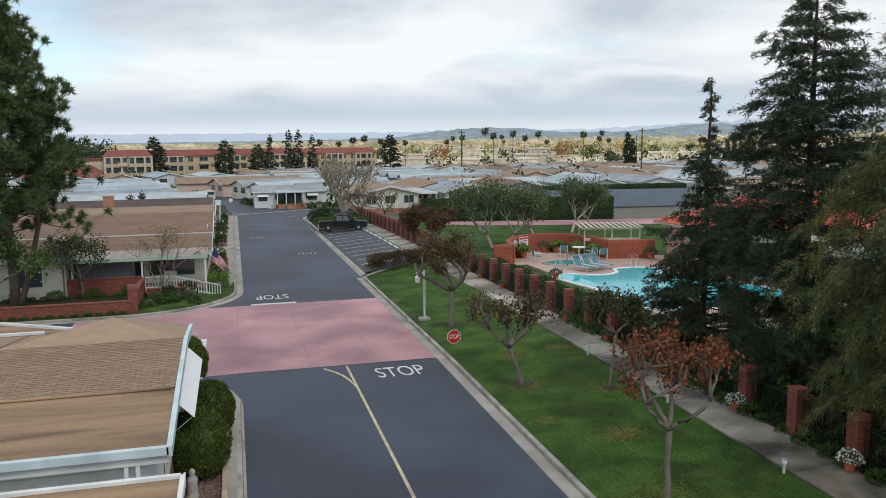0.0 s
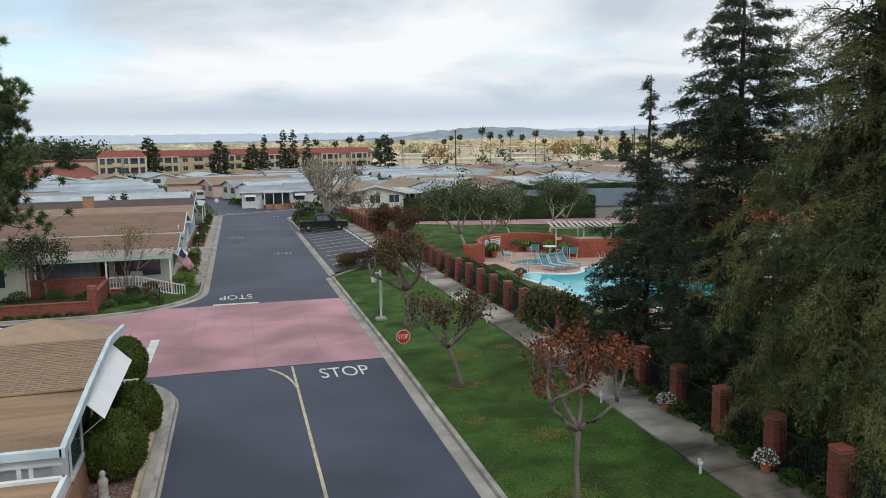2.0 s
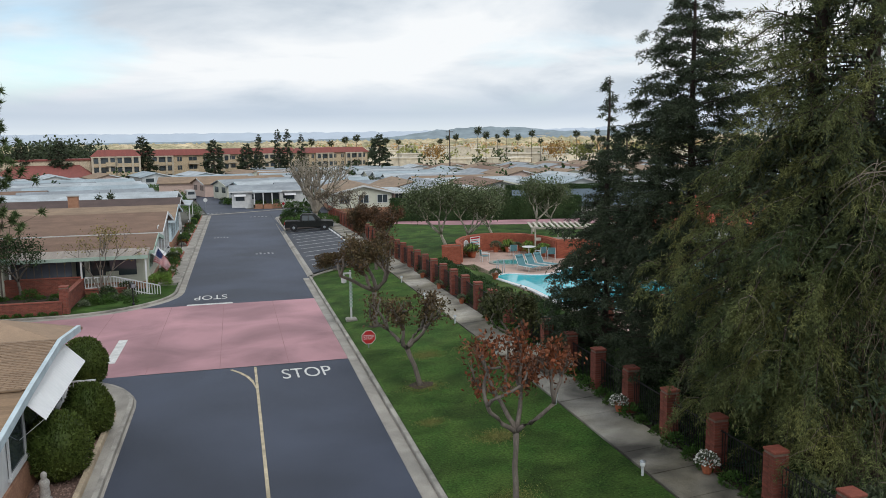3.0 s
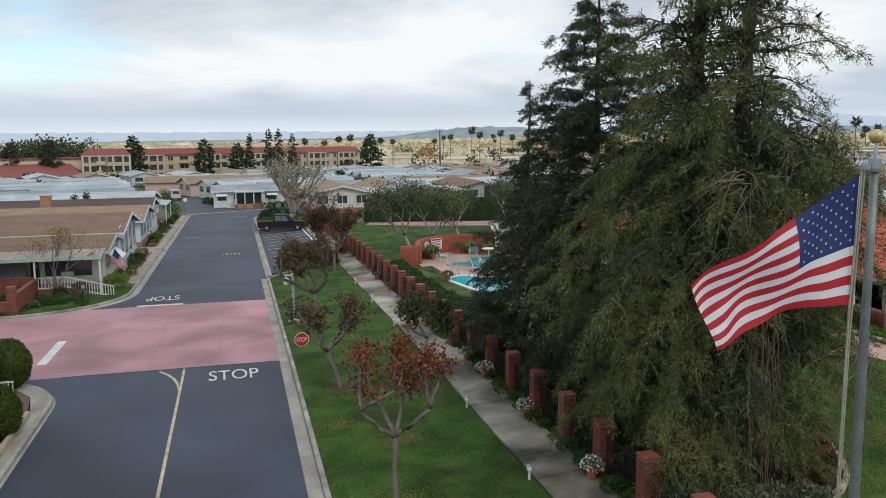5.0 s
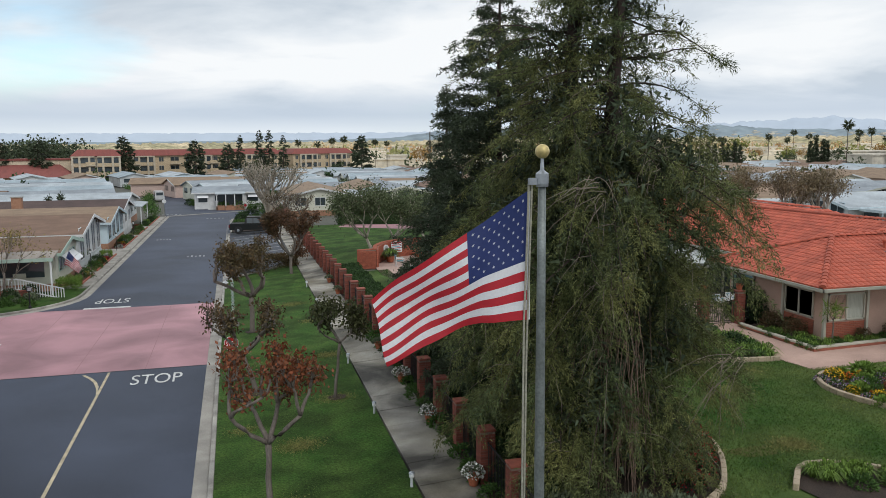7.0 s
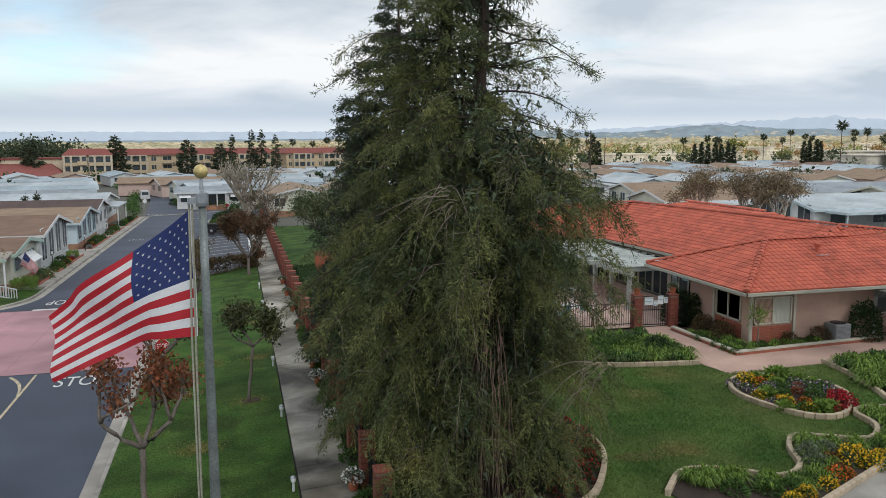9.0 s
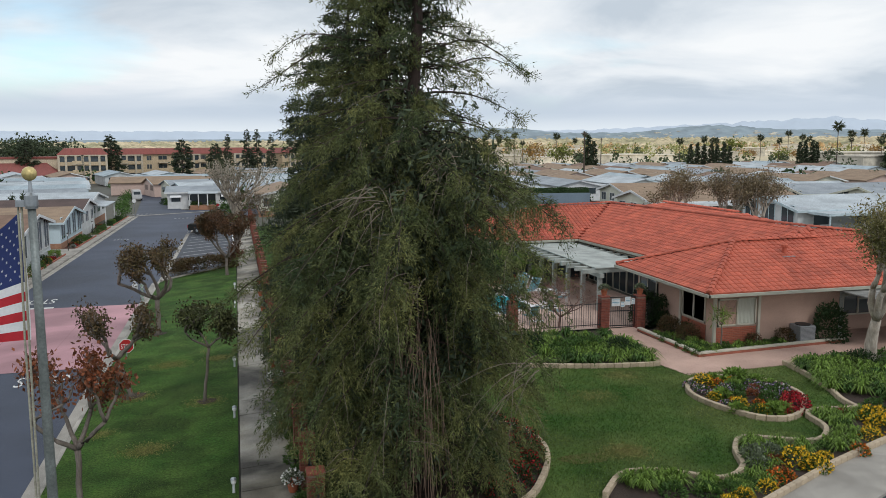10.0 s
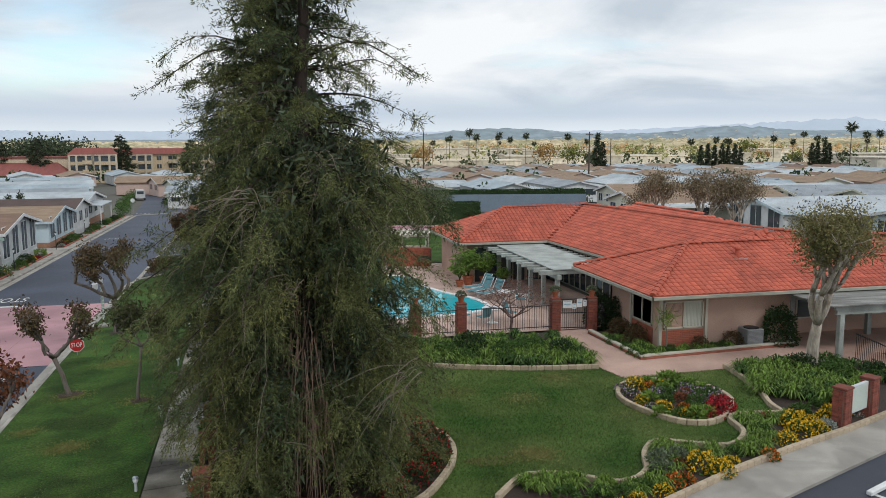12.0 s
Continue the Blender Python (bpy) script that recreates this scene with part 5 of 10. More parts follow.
drape("front_lot", [(10, -30), (60, -30), (60, 10), (40, 1.8), (25.9, -4.2), (20.9, -6.3), (10, -11)], LOT, -0.06, label="dark asphalt car park before the clubhouse", category="road")
for x, y in ((23.4, -6.3), (26.3, -5.1)):
    ob = part("bay_line", boxes((-0.06, 0.06, -2.2, 0, 0, 0.004)), PAINT)
    ob.matrix_basis = pose(x, y, land(x, y) - 0.055, 0, 0, 23)
    tagged(ob, "white bay line on dark asphalt", "marking", kind="structure")
    again(stop0, x + 0.6, y + 0.1, 113, 1.0, -0.05)
drape("dry_patch", [(14.7 + 0.75 * math.cos(a) * (1 + 0.2 * math.sin(3 * a)), -2.3 + 0.42 * math.sin(a) * (1 + 0.2 * math.cos(2 * a))) for a in np.linspace(0, 6.28, 17)[:-1]], DRYLAWN, 0.004, label="dry straw-coloured patch of lawn", category="lawn")

BLOCK_ME = mesh_of("edging_block", boxes((-0.15, 0.15, -0.075, 0.075, -0.1, 0.17), bevel=0.018), EDGING)


def edging(line, label, closed=False, lift=0.0):
    """A row of small stone blocks along a bed."""
    root = thing("bed_edging", label, "edging", kind="structure")
    pts = line + (line[:1] if closed else [])
    d, carry = 0.0, 0.0
    for a, b in zip(pts, pts[1:]):
        L = math.dist(a, b)
        while carry < L:
            k = carry / L
            x, y = a[0] + (b[0] - a[0]) * k, a[1] + (b[1] - a[1]) * k
            ob = part("block", BLOCK_ME, EDGING, root)
            ob.matrix_basis = pose(x, y, land(x, y) + lift, 0, 0, math.degrees(math.atan2(b[1] - a[1], b[0] - a[0])))
            carry += 0.31
        carry -= L


bed1 = smooth_line([(12.6, 9.2), (14.8, 7.3), (16.8, 6.4), (19.1, 5.75), (21.4, 5.45)])
drape("shrub_bed", bed1 + [(21.8, 11.3), (12.6, 11.3)], SOIL, 0.02, label="dark planting bed by the pool fence", category="soil")
edging(bed1, "pale stone edging of a green bed")
oval = smooth_line([(20.8, 2.6), (20.45, 1.5), (20.75, 0.1), (21.4, -0.95), (22.4, -1.05), (23.5, -0.1), (24.1, 1.0), (23.9, 2.4), (22.8, 3.2), (21.6, 3.3)], closed=True)
drape("flower_bed", oval, SOIL, 0.03, label="oval bed of dark soil", category="soil")
edging(oval, "pale stone edging round an oval flower bed", True)
bed2 = smooth_line([(26.1, 4.25), (25.9, 2.9), (25.5, 1.2), (25.0, -0.1), (24.9, -0.95)])
bed3 = smooth_line([(14.2, -4.6), (15.0, -3.75), (15.7, -3.65), (16.4, -3.95), (17.5, -4.6), (18.4, -4.1), (18.95, -2.95), (19.7, -2.25), (20.5, -2.6), (21.6, -3.0), (22.6, -2.2), (22.85, -1.1), (23.4, -0.75), (24.9, -0.95)])
drape("border_bed", bed3 + bed2[::-1] + [(31.4, 4.1), (31.4, 0.0), (28.1, -1.8), (25.6, -2.8), (23.3, -3.6), (20.8, -4.6), (18.5, -5.7), (15.5, -7.1), (14.6, -6.6)], SOIL, 0.025, label="winding border of dark soil", category="soil")
edging(bed2, "pale stone edging of a shrub border")
edging(bed3, "pale stone edging of a winding flower border")
edging(dense([(16.0, -6.85), (18.5, -5.65), (20.8, -4.55), (23.3, -3.55), (25.6, -2.75), (28.1, -1.75)], 1), "low pale edging beside the pavement")
redbed = smooth_line([(13.0, 1.0), (13.6, 0.2), (13.85, -1.0), (13.6, -2.2), (12.9, -3.5), (12.2, -4.4), (11.0, -5.2)])
drape("tree_bed", redbed + [(7.6, -5.2), (7.6, 1.0)], SOIL, 0.02, label="dark earth under the redwood", category="soil")
edging(redbed, "pale stone edging round the redwood's bed")
planter = [(23.15, 10.8), (23.45, 6.15), (30.9, 6.7), (30.9, 7.45), (25.0, 7.45), (25.0, 11.2)]
drape("house_bed", planter, SOIL, 0.03, label="narrow bed along the clubhouse wall", category="soil")
for a, b in (((23.2, 10.8), (23.45, 6.1)), ((23.45, 6.1), (30.95, 6.65))):
    bed_wall = thing("bed_wall", "low brick bed wall with a cream cap", "edging", kind="structure")
    part("brick_course", ribbon(dense([a, b], 1), 0.17, -0.1, 0.12), SKIRT_RED, bed_wall, "red brick base")
    part("cap", ribbon(dense([a, b], 1), 0.20, 0.121, 0.20), TRIM, bed_wall)

# lawn, deck and basin of the pool
drape("pool_lawn", rect(7.4, 11.2, 11.6, 34), LAWN, 0.0, label="narrow lawn between fence and pool", category="lawn")
DECK = material("pool_deck", (0.50, 0.36, 0.30), (0.43, 0.30, 0.25), 0.7, 0.85, 0.25, fine=50, stain=0.2)
WATER = material("pool_water", (0.015, 0.40, 0.48), (0.05, 0.52, 0.58), 0.35, 0.07, 0.12, fine=3.0, speck=0.08, spec=0.25)
SPA = material("spa_water", (0.05, 0.30, 0.30), (0.08, 0.36, 0.36), 1.0, 0.08, 0.1, fine=5, speck=0.1)
pool = smooth_line([(11.4, 17.0), (11.3, 20.0), (11.35, 23.1), (11.0, 26.0), (10.9, 28.0), (11.8, 28.6), (12.8, 27.6), (14.1, 27.3), (15.2, 28.0), (15.8, 29.4), (17.4, 29.4), (18.4, 28.2), (18.4, 25.0), (19.2, 22.2), (20.2, 20.3), (20.3, 17.6),
                    (18.6, 16.4), (15.0, 16.0), (12.6, 16.0)], 0.4, True)
spa = [(13.9 + 1.45 * math.cos(a), 33.5 + 1.15 * math.sin(a)) for a in np.linspace(0, 2 * math.pi, 25)[:-1]]
drape("pool_deck", [(10.6, 11.8), (26.9, 11.8), (26.9, 33.6), (18.0, 36.0), (17.6, 39.5), (15.2, 41.2), (12.5, 39.6), (10.6, 36.0), (10.3, 30.0), (10.9, 26)], DECK, 0.0, label="rose-tinted concrete pool deck", category="pavement")


def basin(name, line, mat, label):
    root = thing(name, label, "pool")
    z = land(line[0][0], 22)
    bm = bmesh.new()
    bm.faces.new([bm.verts.new((x, y, 0)) for x, y in line])
    bmesh.ops.bisect_plane(bm, geom=list(bm.verts) + list(bm.edges) + list(bm.faces), plane_co=(12, 0, 0), plane_no=(1, 0, 0))
    for f in bm.faces:
        f.normal_update()
        if f.normal.z < 0:
            f.normal_flip()
    for v_ in bm.verts:
        v_.co.z = land(v_.co.x, v_.co.y) + 0.035
    part("water", bm, mat, root)
    area = sum(a[0] * b[1] - b[0] * a[1] for a, b in zip(line, line[1:] + line[:1]))
    part("coping", ribbon(line[::-1] if area > 0 else line, 0.28, -0.05, 0.07, closed=True), WHITE if name == "swimming_pool" else CONCRETE, root, "pale rounded coping")


basin("swimming_pool", pool, WATER, "free-form swimming pool with bright turquoise water")
basin("spa", spa, SPA, "small oval spa with green-blue water")


# ---------------------------------------------------------------- homes
ROOF_TAN = material("tan_shingle", (0.30, 0.215, 0.145), (0.25, 0.175, 0.12), 0.8, 0.9, 0.5, fine=14, stain=0.15, stain_scale=0.5, stretch=(1, 2.5, 1))
ROOF_BROWN = material("brown_shingle", (0.22, 0.137, 0.097), (0.18, 0.113, 0.08), 0.8, 0.9, 0.5, fine=14, stain=0.15, stain_scale=0.5, stretch=(1, 2.5, 1))
ROOF_DARK = material("dark_shingle", (0.10, 0.065, 0.058), (0.075, 0.05, 0.045), 0.8, 0.9, 0.5, fine=14, stain=0.15)
ROOF_GREY = material("grey_roof", (0.29, 0.32, 0.35), (0.235, 0.265, 0.29), 0.6, 0.7, 0.3, fine=10, stain=0.2, stain_scale=0.4)
ROOF_WHITE = material("white_roof", (0.44, 0.485, 0.51), (0.36, 0.40, 0.43), 0.5, 0.6, 0.2, fine=8, stain=0.22, stain_scale=0.4)
ROOF_BLUE = material("blue_grey_roof", (0.34, 0.41, 0.45), (0.28, 0.345, 0.385), 0.5, 0.6, 0.2, fine=8, stain=0.2, stain_scale=0.4)
WALL_PINK = material("pink_siding", (0.62, 0.46, 0.40), (0.55, 0.41, 0.36), 1, 0.7, 0.05)
WALL_GREY = material("mid_grey_siding", (0.40, 0.41, 0.40), (0.34, 0.35, 0.345), 1, 0.7, 0.05)
WALL_BLUE = material("pale_blue_siding", (0.55, 0.66, 0.71), (0.48, 0.59, 0.64), 1, 0.7, 0.05)
MINT = material("mint_trim", (0.42, 0.55, 0.47), (0.36, 0.48, 0.41), 1.5, 0.6, 0.05)
TURQ = material("turquoise_paint", (0.10, 0.36, 0.50), None, 2, 0.55, 0.05)
AWNING = material("white_awning", (0.82, 0.83, 0.84), (0.76, 0.775, 0.79), 1.2, 0.45, 0.02, speck=0.04)
SKIRT_BRICK = material("skirt_brick", (0.40, 0.22, 0.14), (0.31, 0.16, 0.10), 4, 0.85, 0.4, fine=20)


def slab(pts, t):
    """A sheet of thickness t under four 3D corners."""
    bm = bmesh.new()
    hi = [bm.verts.new(p) for p in pts]
    lo = [bm.verts.new((p[0], p[1], p[2] - t)) for p in pts]
    bm.faces.new(hi)
    bm.faces.new(lo[::-1])
    k = len(pts)
    for i in range(k):
        bm.faces.new((hi[i], lo[i], lo[(i + 1) % k], hi[(i + 1) % k]))
    bmesh.ops.recalc_face_normals(bm, faces=bm.faces)
    return bm


def home(label, L, W, eave, rise, wall, roof, trim, seed=0, windows=3, carport=True, tall=False, porch=False, over=0.45, plain=False):
    """A manufactured home: long body behind a gabled front that faces +x at x = 0, low gabled roof, window bands and a carport cover."""
    r = random.Random(seed)
    root = thing("home", label, "house", "manufactured homes")
    h = W / 2
    bm = bmesh.new()
    pts = [(-h, 0.0), (h, 0.0), (h, eave), (0, eave + rise * 0.94), (-h, eave)]
    a = [bm.verts.new((0, y, z)) for y, z in pts]
    b = [bm.verts.new((-L, y, z)) for y, z in pts]
    bm.faces.new(a)
    bm.faces.new(b[::-1])
    for i in range(5):
        bm.faces.new((a[i], b[i], b[(i + 1) % 5], a[(i + 1) % 5]))
    bmesh.ops.recalc_face_normals(bm, faces=bm.faces)
    part("wall", bm, wall, root)
    plain or part("skirting", boxes((-L - 0.03, 0.03, -h - 0.03, h + 0.03, -0.3, 0.55)), SKIRT_BRICK if seed % 2 else wall, root)
    o = over
    ez = eave - rise * o / h
    for s in (-1, 1):
        part("roof", slab([(-L - o, s * (h + o), ez + 0.12), (o, s * (h + o), ez + 0.12), (o, 0, eave + rise + 0.12), (-L - o, 0, eave + rise + 0.12)][::s], 0.10), roof, root)
        (not plain or s > 0) and part("rake_board", slab([(o + 0.03, s * (h + o + 0.03), ez + 0.13), (o + 0.03, 0, eave + rise + 0.13), (o - 0.02, 0, eave + rise + 0.13), (o - 0.02, s * (h + o + 0.03), ez + 0.13)], 0.24), trim, root)
        plain or part("eave_board", boxes((-L - o, o, min(s * (h + o), s * (h + o + 0.05)), max(s * (h + o), s * (h + o + 0.05)), ez - 0.08, ez + 0.125)), trim, root)
    zb, zt = (0.9, eave + rise * 0.35) if tall else (1.25, eave - 0.35)
    n = windows
    for i in range(n):
        y = -h + W * (i + 0.5) / n
        w = W / n * (0.52 if not tall else 0.62)
        win = part("window", boxes((-0.05, 0.025, y - w / 2, y + w / 2, zb, zt)), GLASS, root)
        if plain:
            continue
        fr = bmesh.new()
        for y0, y1, z0, z1 in ((y - w / 2 - 0.06, y - w / 2, zb - 0.06, zt + 0.06), (y + w / 2, y + w / 2 + 0.06, zb - 0.06, zt + 0.06), (y - w / 2, y + w / 2, zb - 0.06, zb), (y - w / 2, y + w / 2, zt, zt + 0.06), (y - 0.03, y + 0.03, zb, zt)):
            box(fr, -0.02, 0.05, y0, y1, z0, z1)
        part("window_frame", fr, trim, win)
    for i in range(0 if plain else 3):
        x = -2.5 - i * (L - 4) / 3
        for s in (-1, 1):
            y = s * h
            win = part("side_window", boxes((x - 0.8, x + 0.8, min(y, y + s * 0.03), max(y, y + s * 0.03), 1.3, 2.15)), GLASS, root)
    if carport:
        part("carport_cover", boxes((-L * 0.75, -0.8, h + 0.3, h + 3.0, eave - 0.22, eave - 0.10)), roof if r.random() < 0.4 else ROOF_WHITE, root)
        part("carport_fascia", boxes((-L * 0.75, -0.72, h + 2.98, h + 3.06, eave - 0.30, eave - 0.06), (-0.8, -0.72, h + 0.3, h + 3.06, eave - 0.30, eave - 0.06)), trim, root)
        for i in range(1 if plain else 4):
            x = -1.0 - i * (L * 0.72) / 3
            part("carport_post", boxes((x - 0.05, x + 0.05, h + 2.85, h + 2.95, -0.2, eave - 0.2)), trim, root)
    if porch:
        part("porch_cover", slab([(0, -h * 0.9, eave + 0.05), (2.2, -h * 0.9, eave - 0.15), (2.2, h * 0.2, eave - 0.15), (0, h * 0.2, eave + 0.05)], 0.1), roof, root)
        for y in (-h * 0.85, h * 0.15):
            part("porch_post", boxes((2.0, 2.12, y - 0.06, y + 0.06, -0.2, eave - 0.25)), trim, root)
    return root


def front(ob, x, y, turn=0.0, dz=0.1):
    ob.matrix_basis = pose(x, y, land(x, y) + dz, 0, 0, turn)
    return ob


# the row along the left of the street, its fronts on the kerb side
front(home("cream home with a brown roof, mint trim and a white awning", 19, 7.2, 2.55, 0.60, CREAM, ROOF_BROWN, MINT, 1, 2, False), -10.5, 39.6)
front(home("grey-white home with a tan shingle roof and a tall glazed gable", 20, 10.4, 2.95, 1.0, GREYWHITE, ROOF_BROWN, WHITE, 2, 4, False, True), -10.6, 49.9)
front(home("pale home with a tan roof and blue-painted gable trim", 20, 11.0, 2.55, 1.0, WALL_BLUE, ROOF_TAN, BLUETRIM, 3, 4, False, True), -10.8, 66.0)
front(home("white home under a dark brown shingle roof with window awnings", 20, 9.6, 2.75, 0.95, WHITE, ROOF_DARK, WHITE, 4, 3, False), -11.2, 77.4)
front(home("white home with a broad pale roof and a covered front porch", 26, 15.0, 2.7, 1.1, WHITE, ROOF_WHITE, WHITE, 5, 4, False, False, True), -12.4, 91.5)

# the white home at the bend, its long side to the street, with a posted porch
hP = front(home("white home with grey roof and posted porch at the bend", 11.5, 8.5, 2.6, 0.7, WHITE, ROOF_GREY, WHITE, 6, 2, False), 6.2, 119.3)
part("porch_cover", slab([(-8.2, -4.3, 2.75), (-8.2, -6.6, 2.55), (-3.6, -6.6, 2.55), (-3.6, -4.3, 2.75)], 0.12), ROOF_WHITE, hP)
for x in (-8.0, -6.6, -5.2, -3.8):
    part("porch_post", boxes((x - 0.08, x + 0.08, -6.5, -6.34, 0, 2.5)), WHITE, hP)
part("porch_floor", boxes((-8.1, -3.7, -6.5, -4.25, -0.2, 0.55)), SKIRT_BRICK, hP)
for k in range(3):
    part("porch_step", boxes((-6.6, -5.2, -6.8 - 0.3 * k, -6.5 - 0.3 * k, -0.2, 0.42 - 0.17 * k)), SKIRT_BRICK, hP, "brick step")
part("porch_door", boxes((-7.8, -4.0, -4.29, -4.26, 0.6, 2.3)), GLASS, hP)
for x in (-10.2, -2.2):
    win = part("awning_window", boxes((x - 0.7, x + 0.7, -4.29, -4.25, 1.1, 2.1)), GLASS, hP)
    part("window_awning", slab([(x - 0.9, -4.3, 2.25), (x - 0.9, -4.95, 1.85), (x + 0.9, -4.95, 1.85), (x + 0.9, -4.3, 2.25)], 0.03), AWNING, hP)

KINDS = []
for i, (lab, wall, roof, trim, tall, W) in enumerate((
        ("white home with a pale grey roof and carport", WHITE, ROOF_GREY, WHITE, False, 7.5), ("cream home with a tan shingle roof and carport", CREAM, ROOF_TAN, WHITE, False, 8.0),
        ("white home with a blue-grey metal roof", GREYWHITE, ROOF_BLUE, WHITE, True, 7.5), ("grey home with a brown shingle roof", WALL_GREY, ROOF_BROWN, CREAM, False, 7.8),
        ("white home with a white metal roof and tall windows", WHITE, ROOF_WHITE, BLUETRIM, True, 8.2), ("pink home with a tan roof and carport", WALL_PINK, ROOF_TAN, WHITE, False, 7.6),
        ("pale blue home with a white roof", WALL_BLUE, ROOF_WHITE, WHITE, False, 7.6), ("cream home with a grey shingle roof", CREAM, ROOF_GREY, CREAM, True, 7.8))):
    KINDS.append(home(lab, 18, W, 2.65, 0.85 + 0.1 * (i % 3), wall, roof, trim, 10 + i, 3, True, tall))
FAR = []
for i, (wall, roof, trim) in enumerate(((WHITE, ROOF_GREY, WHITE), (CREAM, ROOF_TAN, WHITE), (GREYWHITE, ROOF_BLUE, WHITE), (WALL_GREY, ROOF_BROWN, CREAM), (WHITE, ROOF_WHITE, BLUETRIM), (WALL_PINK, ROOF_TAN, WHITE), (WALL_BLUE, ROOF_WHITE, WHITE), (CREAM, ROOF_GREY, CREAM))):
    FAR.append(home(KINDS[i]["label"], 18, 7.6 + 0.2 * (i % 3), 2.65, 0.85 + 0.1 * (i % 3), wall, roof, trim, 30 + i, 2, i % 2 == 0, False, plain=True))
used = set()


def place_home(kind, x, y, turn):
    far = math.hypot(x + 0, y + 20) > 120
    ob = (FAR if far else KINDS)[kind]
    kind += 100 * far
    m = pose(x, y, land(x, y) + 0.1, 0, 0, turn)
    if kind in used:
        copy_thing(ob, m)
    else:
        ob.matrix_basis = m
        used.add(kind)


hr = random.Random(3)
# a last row before the apartments
for i in range(9):
    place_home((0, 4, 5, 2, 6, 1, 7, 4, 0)[i], -62 + i * 12.6 + hr.uniform(-1, 1), 206 + i * 2.2 + hr.uniform(-3, 3), -90 + 17)
# homes by hand: round the bend and beside the green
for kind, x, y, turn in ((1, 12.5, 91.5, -90), (5, 22.5, 104, -90), (4, -4.5, 128, -160), (7, -7.5, 142, -160), (5, -12, 155, -160), (2, -18, 172, -160),
                         (0, -17.5, 113, 12), (2, -19.5, 125, 12), (4, -21, 137, 12), (6, -23, 149, 14), (2, -26, 163, 18), (6, -29, 176, 18),
                         (3, 36, 101, -90), (2, 48, 97, -90), (7, 24.5, 92, -90), (4, 54.5, 44.0, 180), (1, 48.0, 58.5, 180), (1, 58, 84, 180), (6, 58.5, 30.0, 180), (3, 60, 71, 180)):
    place_home(kind, x, y, turn)
# streets of homes running away to either side
for x, turn, y0, y1 in ((-50.5, 180, 34, 190), (-58, 0, 34, 190), (-85, 180, 60, 200), (20, 0, 120, 270), (28, 180, 118, 270), (74, 180, 40, 100), (-2, 0, 165, 215)):
    y = y0 + hr.uniform(0, 4)
    while y < y1:
        if not (x < 0 and y > 175 and x > -60):
            place_home(hr.choice((0, 0, 2, 2, 4, 4, 6, 7, 7, 1, 3, 5)), x + hr.uniform(-1, 1), y, turn + hr.uniform(-2, 2))
        y += hr.uniform(12.0, 13.4)
# rows across, gables towards the street
for y0, turn, x0, x1 in ((108, -90, 62, 150), (146, 90, 60, 165), (154, -90, 58, 170), (192, 90, 56, 190), (200, -90, 56, 205), (238, 90, 56, 220), (246, -90, 56, 235), (284, 90, 60, 240)):
    x = x0 + hr.uniform(0, 5)
    while x < x1:
        place_home(hr.choice((0, 1, 1, 2, 3, 3, 4, 4, 5, 5, 6, 7)), x, y0 + hr.uniform(-1, 1), turn + hr.uniform(-2, 2))
        x += hr.uniform(12.0, 13.6)
for i, ob in list(enumerate(KINDS)) + [(100 + i, ob) for i, ob in enumerate(FAR)]:
    if i not in used:
        for c in list(ob.children_recursive) + [ob]:
            bpy.data.objects.remove(c)


# ---------------------------------------------------------------- apartments beyond the homes
APT_WALL = material("apartment_stucco", (0.57, 0.45, 0.30), (0.50, 0.39, 0.26), 0.2, 0.9, 0.2, fine=3)
APT_ROOF = material("apartment_roof", (0.27, 0.080, 0.066), (0.21, 0.066, 0.056), 0.3, 0.85, 0.3, fine=4, stretch=(4, 1, 1))
APT_TRIM = material("apartment_trim", (0.60, 0.52, 0.40), None, 1, 0.8, 0.05)


